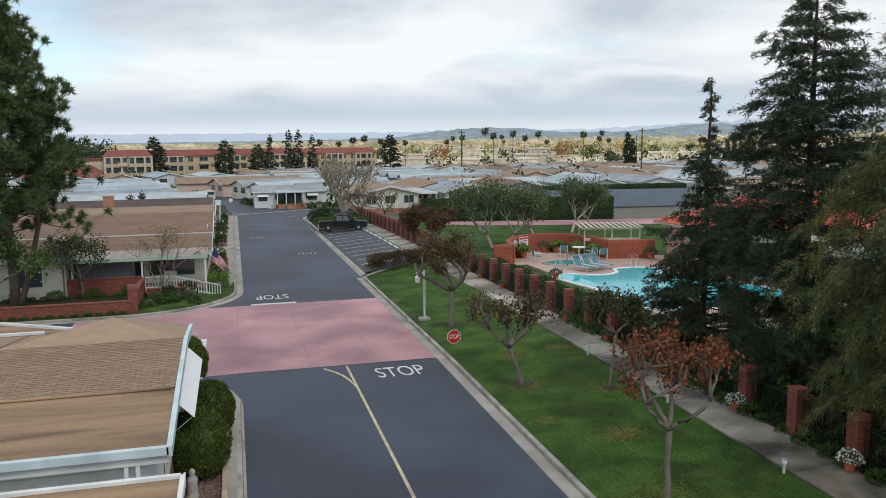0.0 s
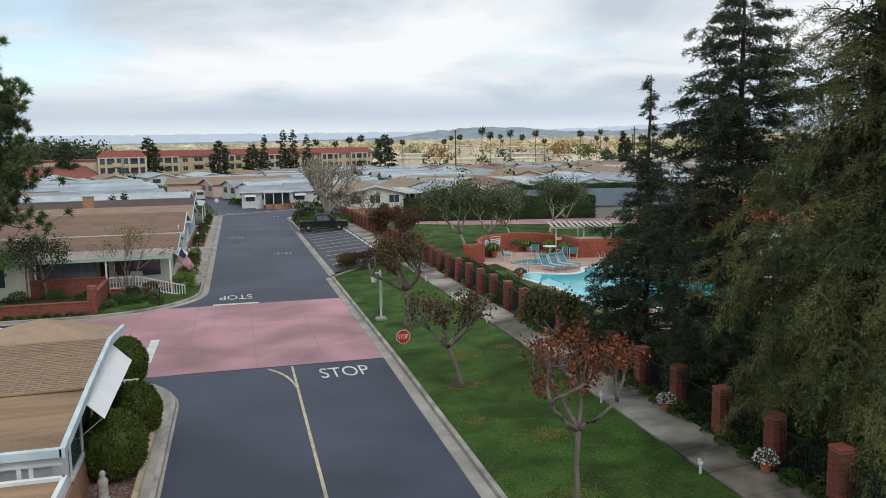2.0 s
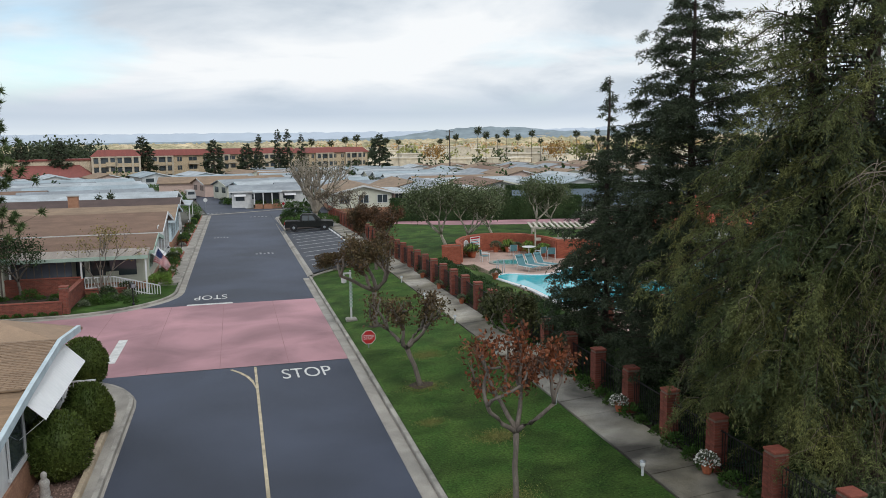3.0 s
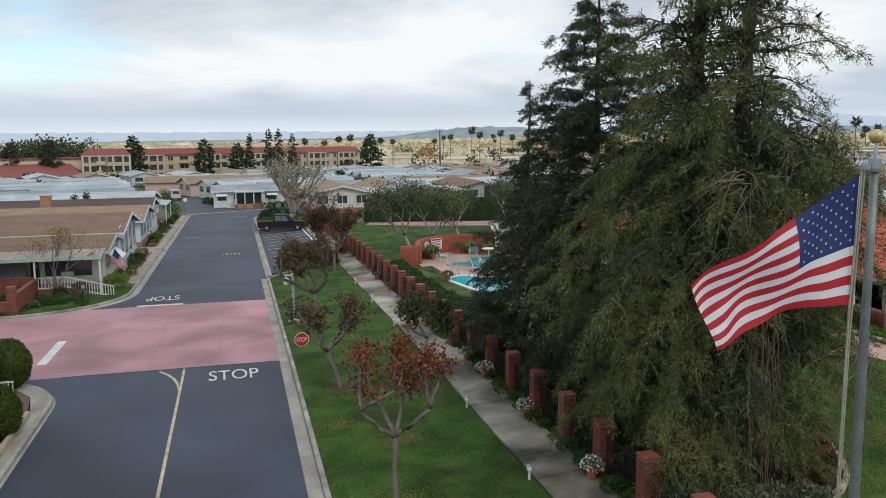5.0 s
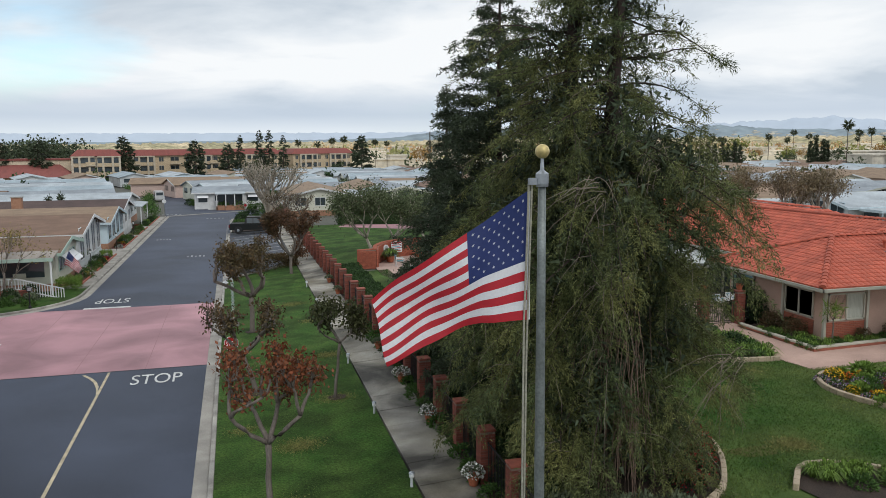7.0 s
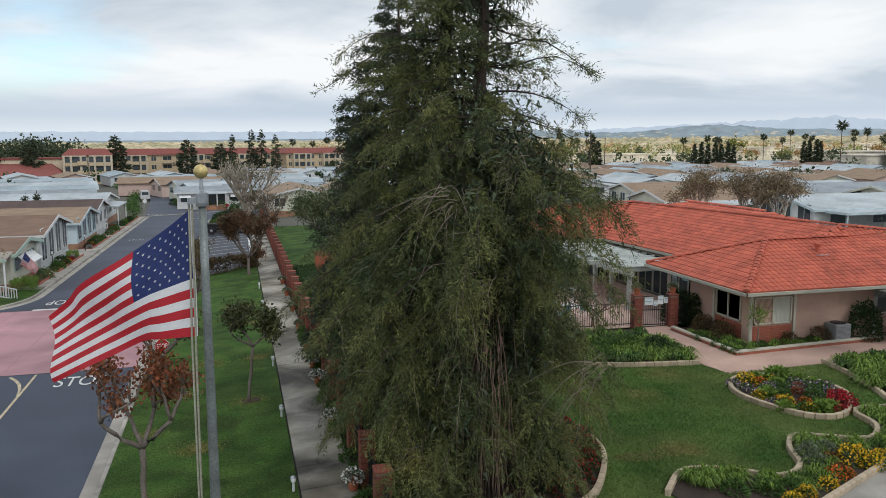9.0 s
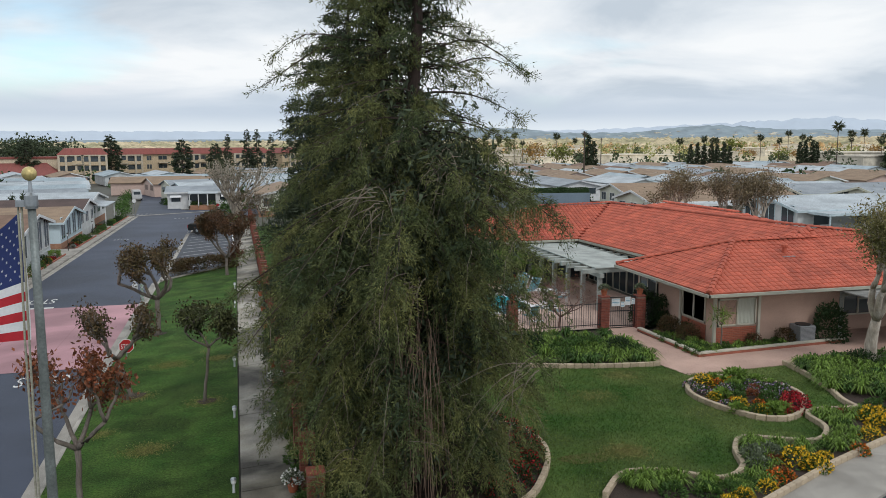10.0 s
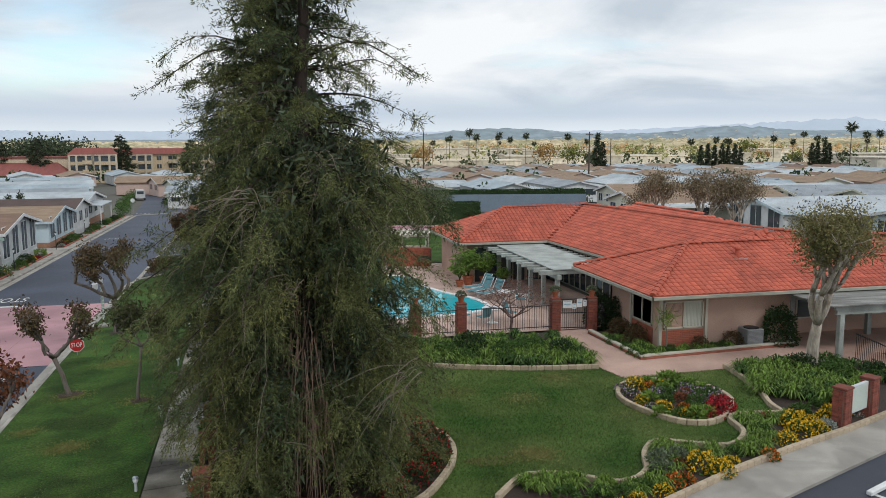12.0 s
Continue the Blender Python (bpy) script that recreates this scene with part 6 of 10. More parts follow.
def apartments(label, L, D, storeys, bays, balconies=True):
    """A long block of flats, its front along x facing -y, with a red mansard roof, windows and balconies."""
    root = thing("apartment_building", label, "building")
    H = storeys * 2.75 + 0.5
    part("wall", boxes((-L / 2, L / 2, 0, D, -2, H)), APT_WALL, root)
    o = 0.7
    bm = bmesh.new()
    lo = [bm.verts.new(p) for p in ((-L / 2 - o, -o, H), (L / 2 + o, -o, H), (L / 2 + o, D + o, H), (-L / 2 - o, D + o, H))]
    hi = [bm.verts.new(p) for p in ((-L / 2 + 1.4, 1.4, H + 1.9), (L / 2 - 1.4, 1.4, H + 1.9), (L / 2 - 1.4, D - 1.4, H + 1.9), (-L / 2 + 1.4, D - 1.4, H + 1.9))]
    bm.faces.new(hi)
    bm.faces.new(lo[::-1])
    for i in range(4):
        bm.faces.new((lo[i], lo[(i + 1) % 4], hi[(i + 1) % 4], hi[i]))
    part("roof", bm, APT_ROOF, root)
    for k in range(max(2, int(L / 15))):
        x = -L / 2 + L * (k + 0.5) / max(2, int(L / 15))
        part("bay_base", boxes((x - 3.6, x + 3.6, -1.1, 0, -2, 0.09)), APT_TRIM, root)
        part("bay_lintel", boxes((x - 3.6, x + 3.6, -1.1, 0, H - 0.35, H - 0.02)), APT_TRIM, root)
        for q in (-3.3, -1.35, 1.35, 3.3):
            part("bay_post", boxes((x + q - 0.3, x + q + 0.3, -1.1, 0, 0.09, H - 0.35)), APT_TRIM, root)
        for z in range(storeys):
            part("bay_window", boxes((x - 3.0, x - 1.65, -0.9, -0.84, z * 2.75 + 1.2, z * 2.75 + 2.6)), GLASS, root)
            part("bay_window", boxes((x + 1.65, x + 3.0, -0.9, -0.84, z * 2.75 + 1.2, z * 2.75 + 2.6)), GLASS, root)
            part("bay_panel", boxes((x - 3.0, x + 3.0, -0.98, -0.80, z * 2.75 + 0.1, z * 2.75 + 1.15)), APT_WALL, root)
            part("recess", boxes((x - 1.05, x + 1.05, -0.3, -0.02, z * 2.75 + 1.15, z * 2.75 + 2.7)), GLASS, root, "dark balcony recess")
    for s in range(storeys):
        z = 0.5 + s * 2.75
        for b_ in range(bays):
            x = -L / 2 + L * (b_ + 0.5) / bays
            deep = balconies and b_ % 3 == 1
            w = L / bays * (0.34 if not deep else 0.62)
            win = part("window", boxes((x - w / 2, x + w / 2, -0.04, 0.02, z + (0.8 if not deep else 0.15), z + 2.2)), GLASS, root)
            part("window_frame", boxes((x - w / 2 - 0.12, x + w / 2 + 0.12, -0.1, -0.045, z + 2.2, z + 2.35), (x - 0.05, x + 0.05, -0.1, -0.045, z + (0.8 if not deep else 0.15), z + 2.2)), APT_TRIM, win)
            if deep:
                bal = part("balcony", boxes((x - w / 2 - 0.3, x + w / 2 + 0.3, -1.5, 0, z - 0.12, z + 0.08)), APT_TRIM, root)
                part("parapet", boxes((x - w / 2 - 0.3, x + w / 2 + 0.3, -1.5, -1.38, z + 0.08, z + 1.0)), APT_WALL, bal)
    return root


for ob, x, y, turn in ((apartments("three-storey tan apartment block with balconies and red roofs", 56, 16, 3, 13), -9.5, 263, 17), (apartments("tan apartment wing with deep dark balconies", 13, 18, 3, 4), -38.8, 240, 8),
                       (apartments("tan apartment wing with a plain end wall and red roof edge", 24, 18, 3, 8, False), 34, 287, 17), (apartments("distant tan apartment block with red roof", 50, 16, 3, 14), -112, 252, 5)):
    ob.matrix_basis = pose(x, y, fall(y) - 0.2, 0, 0, turn)


def red_hall():
    """A long low hall with a broad red hipped roof below a cream clerestory."""
    root = thing("low_hall", "long low hall with a broad red roof and cream upper wall", "building")
    part("wall", boxes((-13, 13, -6, 8, -1, 3.0)), APT_WALL, root)
    part("clerestory", boxes((-15, 14, 5, 12, 3, 7.6)), material("cream_stucco", (0.66, 0.57, 0.42), (0.58, 0.50, 0.37), 0.3, 0.9, 0.2, fine=3), root, "plain cream upper wall")
    part("clerestory_roof", boxes((-15.4, 14.4, 4.6, 12.4, 7.6, 8.1)), APT_ROOF, root)
    bm = bmesh.new()
    lo = [bm.verts.new(p) for p in ((-14, -7, 2.9), (14, -7, 2.9), (14, 5.0, 2.9), (-14, 5.0, 2.9))]
    hi = [bm.verts.new(p) for p in ((-9, 4.9, 6.3), (9.5, 4.9, 6.3))]
    for f_ in ((lo[0], lo[1], hi[1], hi[0]), (lo[1], lo[2], hi[1]), (lo[2], lo[3], hi[0], hi[1]), (lo[3], lo[0], hi[0]), tuple(lo[::-1])):
        bm.faces.new(f_)
    part("roof", bm, APT_ROOF, root)
    for k in range(6):
        part("window", boxes((-11 + k * 4.0, -9.2 + k * 4.0, -6.05, -5.97, 0.8, 2.4)), GLASS, root)
    return root


red_hall().matrix_basis = pose(-59.0, 240, fall(240) - 0.2, 0, 0, 6)


# ---------------------------------------------------------------- far trees and hills
far_fir = conifer("far_fir", "dark rounded evergreen among the far homes", 13, 3.5, 71, NEEDLE_DARK, BARK, low=1.5, droop=0.2, hang=0.2, density=0.40, trunk=0.25,
                  shape=((0, 0.5), (0.25, 1.0), (0.6, 0.85), (0.85, 0.5), (1, 0.1)), leaf=(0.62, 0.26), levels=24, per=6, twigs=6, tier=0.7, lumpy=0.6)
slim_fir = conifer("far_fir", "slender open evergreen before the apartments", 16, 2.3, 73, NEEDLE_DARK, BARK, low=2.5, droop=0.2, hang=0.2, density=0.5, trunk=0.22,
                   shape=((0, 0.4), (0.3, 0.9), (0.6, 0.6), (0.7, 0.35), (0.85, 0.45), (1, 0.1)), leaf=(0.55, 0.24), levels=22, per=5, twigs=6, lumpy=0.6)
cypress = conifer("cypress", "narrow dark cypress standing above the homes", 12.5, 0.95, 75, NEEDLE_DARK, BARK, low=0.3, droop=-0.5, hang=0.1, density=0.42, trunk=0.2,
                  shape=((0, 0.7), (0.25, 1.0), (0.7, 0.8), (1, 0.08)), leaf=(0.85, 0.4), levels=30, per=4, twigs=4)
round_tree = crown_tree("far_tree", "rounded green tree among the homes", 6.5, 77, BARK, leaf_material("far_leaf", (0.055, 0.082, 0.040), (0.080, 0.100, 0.050)), trunk_h=1.6, spread=1.9, trunk=0.16, leaves=640, leaf=(0.74, 0.50), depth=2, clump=0.62, distant=True)
# far sunlight is put into the warm leaf colours of these two trees
dry_tree = crown_tree("far_tree", "bare orange-brown tree coloured as if sunlit", 8.5, 79, BARK, leaf_material("sunlit_brown_leaf", (0.36, 0.19, 0.06), (0.28, 0.20, 0.07)), trunk_h=2.0, spread=1.6, trunk=0.16, leaves=420, leaf=(1.0, 0.6), depth=2, clump=1.1, distant=True)
lime_tree = crown_tree("far_tree", "yellow-green tree coloured as if sunlit", 9.0, 80, BARK, leaf_material("sunny_leaf", (0.20, 0.21, 0.05), (0.13, 0.16, 0.04)), trunk_h=2.0, spread=1.7, trunk=0.16, leaves=480, leaf=(1.1, 0.7), depth=2, clump=1.1, distant=True)


PALM_LEAF = leaf_material("palm_leaf", (0.050, 0.066, 0.034), (0.085, 0.095, 0.048))


def palm():
    root = thing("palm", "tall fan palm with a thin bare trunk", "tree")
    v, f = tubes([[((0.05 * math.sin(k), 0, k * 1.6), 0.17 - 0.008 * k) for k in range(10)]], 7)
    part("trunk", np_mesh("trunk", v, f, BARK, True), BARK, root)
    r = np.random.default_rng(81)
    n = 130
    u = r.normal(size=(n, 3))
    u /= np.linalg.norm(u, axis=1, keepdims=True)
    u[:, 2] = u[:, 2] * 0.9 + 0.1
    v, f = leaf_cloud(np.array((0.05 * math.sin(9), 0, 14.6)) + u * 0.3, u - np.array((0, 0, 0.15)), r.uniform(1.3, 2.3, n), 0.34)
    part("crown", np_mesh("crown", v, f, PALM_LEAF), PALM_LEAF, root)
    return root


palm0 = palm()
palm0.matrix_basis = pose(112.5, 404, fall(404))


def by_sight(px_heading, dist):
    """A place on the far land by compass heading from the first eye, degrees clockwise from +y."""
    a = radians(px_heading)
    return -8.5 + dist * math.sin(a), -18.4 + dist * math.cos(a)


for ob, spots in ((far_fir, ((-32.0, 248, 1.12), (-10.8, 248, 1.02), (-0.5, 248, 0.92), (43.0, 250, 1.12), (-55.4, 245, 1.05), (-66, 246, 1.0), (-86, 250, 1.2), (-98, 255, 1.15), (-120, 262, 1.3), (-140, 262, 1.3))),
                  (slim_fir, ((9.4, 250, 1.02), (3.3, 248, 0.92), (12.6, 251, 1.02), (17.2, 252, 0.92))),
                  (cypress, ((123.8, 236, 1.12), (126.8, 238, 0.95), (166, 240, 0.85), (169, 240.5, 0.9), (172, 241, 0.85), (175, 241, 0.9), (178, 242, 0.85), (181, 242, 0.9), (184, 243, 0.8), (206, 232, 0.9), (209, 233, 0.95), (212, 233, 0.95),
                             (214.5, 234, 0.9), (262, 250, 1.2), (265, 250, 1.25), (268, 251, 1.25), (271, 252, 1.25), (274, 252, 1.2), (277, 253, 1.2), (281, 254, 0.9), (290, 250, 0.8)))):
    for i, (x, y, s) in enumerate(spots):
        if i:
            again(ob, x, y, 47 * i, s)
        else:
            put(ob, x, y, 0, s)
first = {}
fr = random.Random(5)
for i in range(108):
    kind = fr.choice(("round", "round", "dry", "lime", "palm", "palm", "palm", "palm"))
    hd = fr.uniform(-16, 58)
    d = fr.uniform(330, 620) if kind != "round" else fr.uniform(130, 480)
    if hd < 10:
        kind, d = "round", fr.uniform(300, 480)
    x, y = by_sight(hd, d)
    if kind == "round" and abs(x - 0) < 14 and y < 200:
        continue
    ob = {"round": round_tree, "dry": dry_tree, "lime": lime_tree, "palm": palm0}[kind]
    s = fr.uniform(0.7, 1.3) if kind != "palm" else fr.uniform(0.75, 1.2)
    if kind == "round" and d < 300:
        s *= 0.5
    if kind in first or kind == "palm":
        again(ob, x, y, fr.uniform(0, 360), s)
    else:
        put(ob, x, y, 0, s)
        first[kind] = 1
for x, y, s in ((154, 398, 1.1), (70, 380, 0.9), (77, 385, 0.85), (29, 340, 0.9), (38, 345, 0.85), (45, 350, 0.95), (51, 355, 1.0), (100, 390, 0.85), (182, 380, 0.9), (190, 385, 0.85), (252, 360, 0.9), (300, 350, 1.0), (306, 352, 0.95), (340, 360, 0.9)):
    again(palm0, x, y, x * 7, s)

# distance haze is put into these two base colours, palest on the mountains
HILL = material("hazed_hill", (0.26, 0.32, 0.36), (0.22, 0.275, 0.30), 0.004, 0.95, 0.0, fine=0.02, speck=0.25)
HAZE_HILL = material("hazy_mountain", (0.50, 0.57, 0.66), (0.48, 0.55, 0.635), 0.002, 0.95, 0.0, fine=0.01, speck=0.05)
# sunlight on the far belt is put into this pale beige
FLAT_TREES = material("far_woods", (0.62, 0.50, 0.32), (0.26, 0.25, 0.13), 0.02, 0.95, 0.0, fine=0.12, speck=0.6)


def hills(name, label, dist, base, mat, shape, seed, tooth=0.0, step=0.2):
    """A range on the skyline: headings from the first eye against height."""
    vs, fs = [], []
    hd = [h for h, _ in shape]
    zz = [z for _, z in shape]
    n = int((hd[-1] - hd[0]) / step)
    for i in range(n + 1):
        a = hd[0] + (hd[-1] - hd[0]) * i / n
        z = np.interp(a, hd, zz)
        z *= 1 + 0.10 * noise.noise((a * 1.3, seed, 0)) + 0.05 * noise.noise((a * 5.1, seed, 3)) + tooth * (noise.noise((a * 3.1, seed, 7)) + 0.5 * noise.noise((a * 8, seed, 9)))
        for k, (dd, zk) in enumerate(((dist * 0.93, base), (dist, base + z), (dist * 1.25, base))):
            x, y = by_sight(a, dd)
            vs.append((x, y, zk))
    for i in range(n):
        for k in range(2):
            a = i * 3 + k
            fs.append((a, a + 3, a + 4, a + 1))
    me = np_mesh(name, vs, fs, mat, True)
    tagged(part(name, me, mat), label, "hill", kind="structure")


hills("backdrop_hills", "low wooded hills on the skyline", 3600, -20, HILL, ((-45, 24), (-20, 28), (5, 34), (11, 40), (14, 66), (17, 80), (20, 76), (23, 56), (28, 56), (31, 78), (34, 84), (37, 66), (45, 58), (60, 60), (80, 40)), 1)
hills("backdrop_mountains", "mountains coloured haze-blue under the clouds", 4700, -20, HAZE_HILL, ((-45, 60), (-15, 80), (10, 75), (25, 80), (34, 112), (40, 138), (46, 100), (60, 130), (80, 60)), 2)
hills("backdrop_woods", "belt of mixed trees at the edge of the town", 1500, -8, FLAT_TREES, ((-45, 15), (-10, 15), (4, 16), (12, 17), (20, 18), (40, 20), (60, 22), (80, 20)), 3, 0.20, 0.05)

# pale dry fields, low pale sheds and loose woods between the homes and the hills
# sunlight on this far strip is put into the field and shed colours
SUNLIT_STRAW = material("dry_field", (0.62, 0.52, 0.35), (0.50, 0.43, 0.29), 0.01, 0.95, 0.1, fine=0.2, speck=0.2)
field = np_mesh("dry_field", [(*by_sight(a, d_), fall(d_) + 0.3) for a in range(2, 66, 4) for d_ in (345, 1450)], [(2 * k, 2 * k + 2, 2 * k + 3, 2 * k + 1) for k in range(15)], SUNLIT_STRAW)
tagged(part("dry_field", field, SUNLIT_STRAW), "straw-coloured field lightened with sunlight, beyond the homes", "field", kind="structure")
SHED = material("pale_shed", (0.70, 0.65, 0.55), (0.60, 0.55, 0.46), 0.1, 0.85, 0.1, fine=0.5, island=0.25)
fw = np.random.default_rng(19)
bm = bmesh.new()
for _ in range(85):
    x, y = by_sight(fw.uniform(3, 62), fw.uniform(380, 1000))
    w, h = fw.uniform(8, 34), fw.uniform(4, 8)
    m_t = pose(x, y, fall(y) - 0.5, 0, 0, fw.uniform(-25, 25))
    box(bm, -w / 2, w / 2, -7, 7, 0, h, m_t)
    box(bm, -w / 2 - 0.5, w / 2 + 0.5, -7.5, 7.5, h, h + 0.5, m_t)
tagged(part("far_sheds", bm, SHED), "low pale buildings scattered beyond the homes", "building", kind="stuff")
rng = fw
# the orange-brown and yellow-green leaf colours are lifted to look sunlit
for lab, c1, c2, count, d0, d1, hh, hd0 in (("bare orange-brown trees beyond the homes", (0.62, 0.40, 0.20), (0.50, 0.36, 0.19), 420, 620, 1250, 8, 6), ("yellow-green trees beyond the homes", (0.36, 0.36, 0.14), (0.25, 0.27, 0.11), 400, 480, 1150, 8, 3),
                                            ("dark green trees beyond the homes", (0.055, 0.080, 0.036), (0.085, 0.105, 0.05), 240, 330, 700, 6, 3), ("dark trees behind the apartments", (0.05, 0.07, 0.04), (0.08, 0.10, 0.05), 120, 300, 380, 15, -18)):
    mat_ = leaf_material("far_" + lab.split()[0].replace("-", "_") + "_leaf", c1, c2)
    bs, ls = [], []
    for _ in range(count):
        a_, d_ = fw.uniform(hd0, 64 if hd0 > 0 else 4), fw.uniform(d0, d1)
        x, y = by_sight(a_, d_)
        h = hh * (fw.uniform(0.5, 1.3) if hd0 > 0 else fw.uniform(0.8, 1.08) * (1.0 if a_ < -8 else 0.66))
        n = 26 if hd0 > 0 else 300
        u = fw.normal(size=(n, 3))
        u /= np.linalg.norm(u, axis=1, keepdims=True)
        bs.append(np.array((x, y, fall(y) + h * 0.55)) + u * np.array((h * 0.42, h * 0.42, h * 0.46)) * fw.uniform(0.55 if hd0 > 0 else 0.3, 1.0, (n, 1)))
        ls.append(np.full(n, h * (0.26 if hd0 > 0 else 0.075)))
    bs, ls = np.concatenate(bs), np.concatenate(ls)
    v, f = leaf_cloud(bs, fw.normal(size=(len(bs), 3)), ls, ls * 0.7)
    tagged(part("far_woods", np_mesh("far_woods", v, f, mat_), mat_), lab, "trees", kind="stuff")
# dark garden shrubs and small trees between the rows of homes
bs, ls = [], []
for _ in range(620):
    a_, d_ = fw.uniform(-16, 62), fw.uniform(125, 345)
    x, y = by_sight(a_, d_)
    if abs(x + 8 + (y - 100) * 0.1) < 13 and y < 210:
        continue
    h = fw.uniform(1.2, 2.3) if fw.random() < 0.93 else fw.uniform(3.6, 5.0)
    n = 30
    u = fw.normal(size=(n, 3))
    u /= np.linalg.norm(u, axis=1, keepdims=True)
    bs.append(np.array((x, y, fall(y) + h * 0.5)) + u * np.array((h * 0.5, h * 0.5, h * 0.5)) * fw.uniform(0.5, 1.0, (n, 1)))
    ls.append(np.full(n, h * 0.23))
bs, ls = np.concatenate(bs), np.concatenate(ls)
v, f = leaf_cloud(bs, fw.normal(size=(len(bs), 3)), ls, ls * 0.7)
tagged(part("garden_shrubbery", np_mesh("garden_shrubbery", v, f, LEAF_HEDGE), LEAF_HEDGE), "dark green garden shrubs between rows of homes", "shrubs", kind="stuff")
bs, ls = [], []
for line_ in (((-10.6, 104), (-13.6, 128), (-16.5, 160), (-26, 205)), ((4.2, 111.2), (-1.2, 116), (-5.0, 146), (-15, 205)), ((-11.0, 100.5), (-10.4, 103.0))):
    for (xa, ya), (xb, yb) in zip(line_, line_[1:]):
        for _ in range(int(math.hypot(xb - xa, yb - ya) / 0.9)):
            k_, h = fw.random(), fw.uniform(0.6, 1.7)
            x, y = xa + (xb - xa) * k_ + fw.normal(0, 0.5), ya + (yb - ya) * k_
            n = 60
            u = fw.normal(size=(n, 3))
            u /= np.linalg.norm(u, axis=1, keepdims=True)
            bs.append(np.array((x, y, fall(y) + h * 0.45)) + u * np.array((h * 0.6, h * 0.6, h * 0.5)) * fw.uniform(0.6, 1.0, (n, 1)))
            ls.append(np.full(n, h * 0.17))
bs, ls = np.concatenate(bs), np.concatenate(ls)
v, f = leaf_cloud(bs, fw.normal(size=(len(bs), 3)), ls, ls * 0.6)
tagged(part("roadside_shrubbery", np_mesh("roadside_shrubbery", v, f, LEAF_GREEN), LEAF_GREEN), "low green shrubs along the far bend of the street", "shrubs", kind="stuff")
# pale houses on the hill slopes
bm = bmesh.new()
for _ in range(170):
    a_, k_ = fw.uniform(20, 60), fw.uniform(0.25, 0.85)
    d_ = 3600 * (0.93 + 0.07 * k_)
    x, y = by_sight(a_, d_)
    z_ = -20 + k_ * np.interp(a_, (20, 23, 28, 31, 34, 37, 45, 60), (76, 56, 56, 78, 84, 66, 58, 60)) * 0.92
    w = fw.uniform(6, 16)
    box(bm, x - w, x + w, y - 8, y + 8, z_ - 14, z_ + fw.uniform(2, 7))
tagged(part("hill_houses", bm, SHED), "pale houses dotted over the far hills", "building", kind="stuff")


# ---------------------------------------------------------------- the home on the near corner
ROLLROOF = material("roll_roofing", (0.30, 0.195, 0.115), (0.215, 0.145, 0.09), 0.5, 0.9, 0.4, fine=35, stain=0.42, stain_scale=0.6, stretch=(0.25, 2.2, 1))
SHINGLE = material("tan_shingle_piece", (0.325, 0.225, 0.150), (0.265, 0.185, 0.125), 3, 0.9, 0.5, fine=40, random_tint=0.12, island=0.12)
GRAVEL = material("gravel", (0.20, 0.125, 0.10), (0.11, 0.07, 0.058), 9, 0.95, 1.0, fine=38, speck=0.6)
STATUE = material("weathered_stone", (0.46, 0.44, 0.41), (0.30, 0.29, 0.27), 9, 0.85, 0.5, fine=40)


def plane_pieces(root, name, corners, w, h, mat, single, t=0.012):
    """Overlapping shingles over a four-cornered roof plane, the eave first."""
    c = [Vector(p) for p in corners]
    u = (c[1] - c[0]).normalized()
    nrm = u.cross(c[3] - c[0]).normalized()
    v = nrm.cross(u)
    L, H = (c[1] - c[0]).length, (c[3] - c[0]).dot(v)
    m = Matrix((u, v, nrm)).transposed().to_4x4()
    vs = [(-w / 2 + 0.006, 0, 0), (w / 2 - 0.006, 0, 0), (w / 2 - 0.006, h * 1.3, 0), (-w / 2 + 0.006, h * 1.3, 0), (-w / 2 + 0.006, 0, t + 0.012), (w / 2 - 0.006, 0, t + 0.012), (w / 2 - 0.006, h * 1.3, 0.002), (-w / 2 + 0.006, h * 1.3, 0.002)]
    fs = [(4, 5, 6, 7), (0, 1, 5, 4), (1, 2, 6, 5), (3, 0, 4, 7)]
    me = np_mesh(name, vs, fs, mat)
    rv, rf, count = [], [], 0
    for j in range(int(H / h)):
        for i in range(int(L / w)):
            p = c[0] + u * (L - w * (i + (0.5 if j % 2 else 1.0))) + v * (j * h)
            if i == 0 and j % 2 == 0:
                half = Matrix.Translation(c[0] + u * (L - w * 0.25) + v * (j * h)) @ m @ Matrix.Diagonal((0.5, 1, 1, 1))
                rf += [tuple(len(rv) + q for q in f_) for f_ in fs]
                rv += [tuple(half @ Vector(q)) for q in vs]
            mm = Matrix.Translation(p + nrm * 0.004 * ((i * 7 + j * 3) % 3)) @ m
            if i * w < single and count < 300:
                ob = part(name, me, mat, root)
                ob.matrix_basis = mm
                count += 1
            else:
                k = len(rv)
                rv += [tuple(mm @ Vector(q)) for q in vs]
                rf += [tuple(k + q for q in f_) for f_ in fs]
    if rv:
        tagged(part(name + "_field", np_mesh(name + "_field", rv, rf, mat), mat, root), kind="stuff")


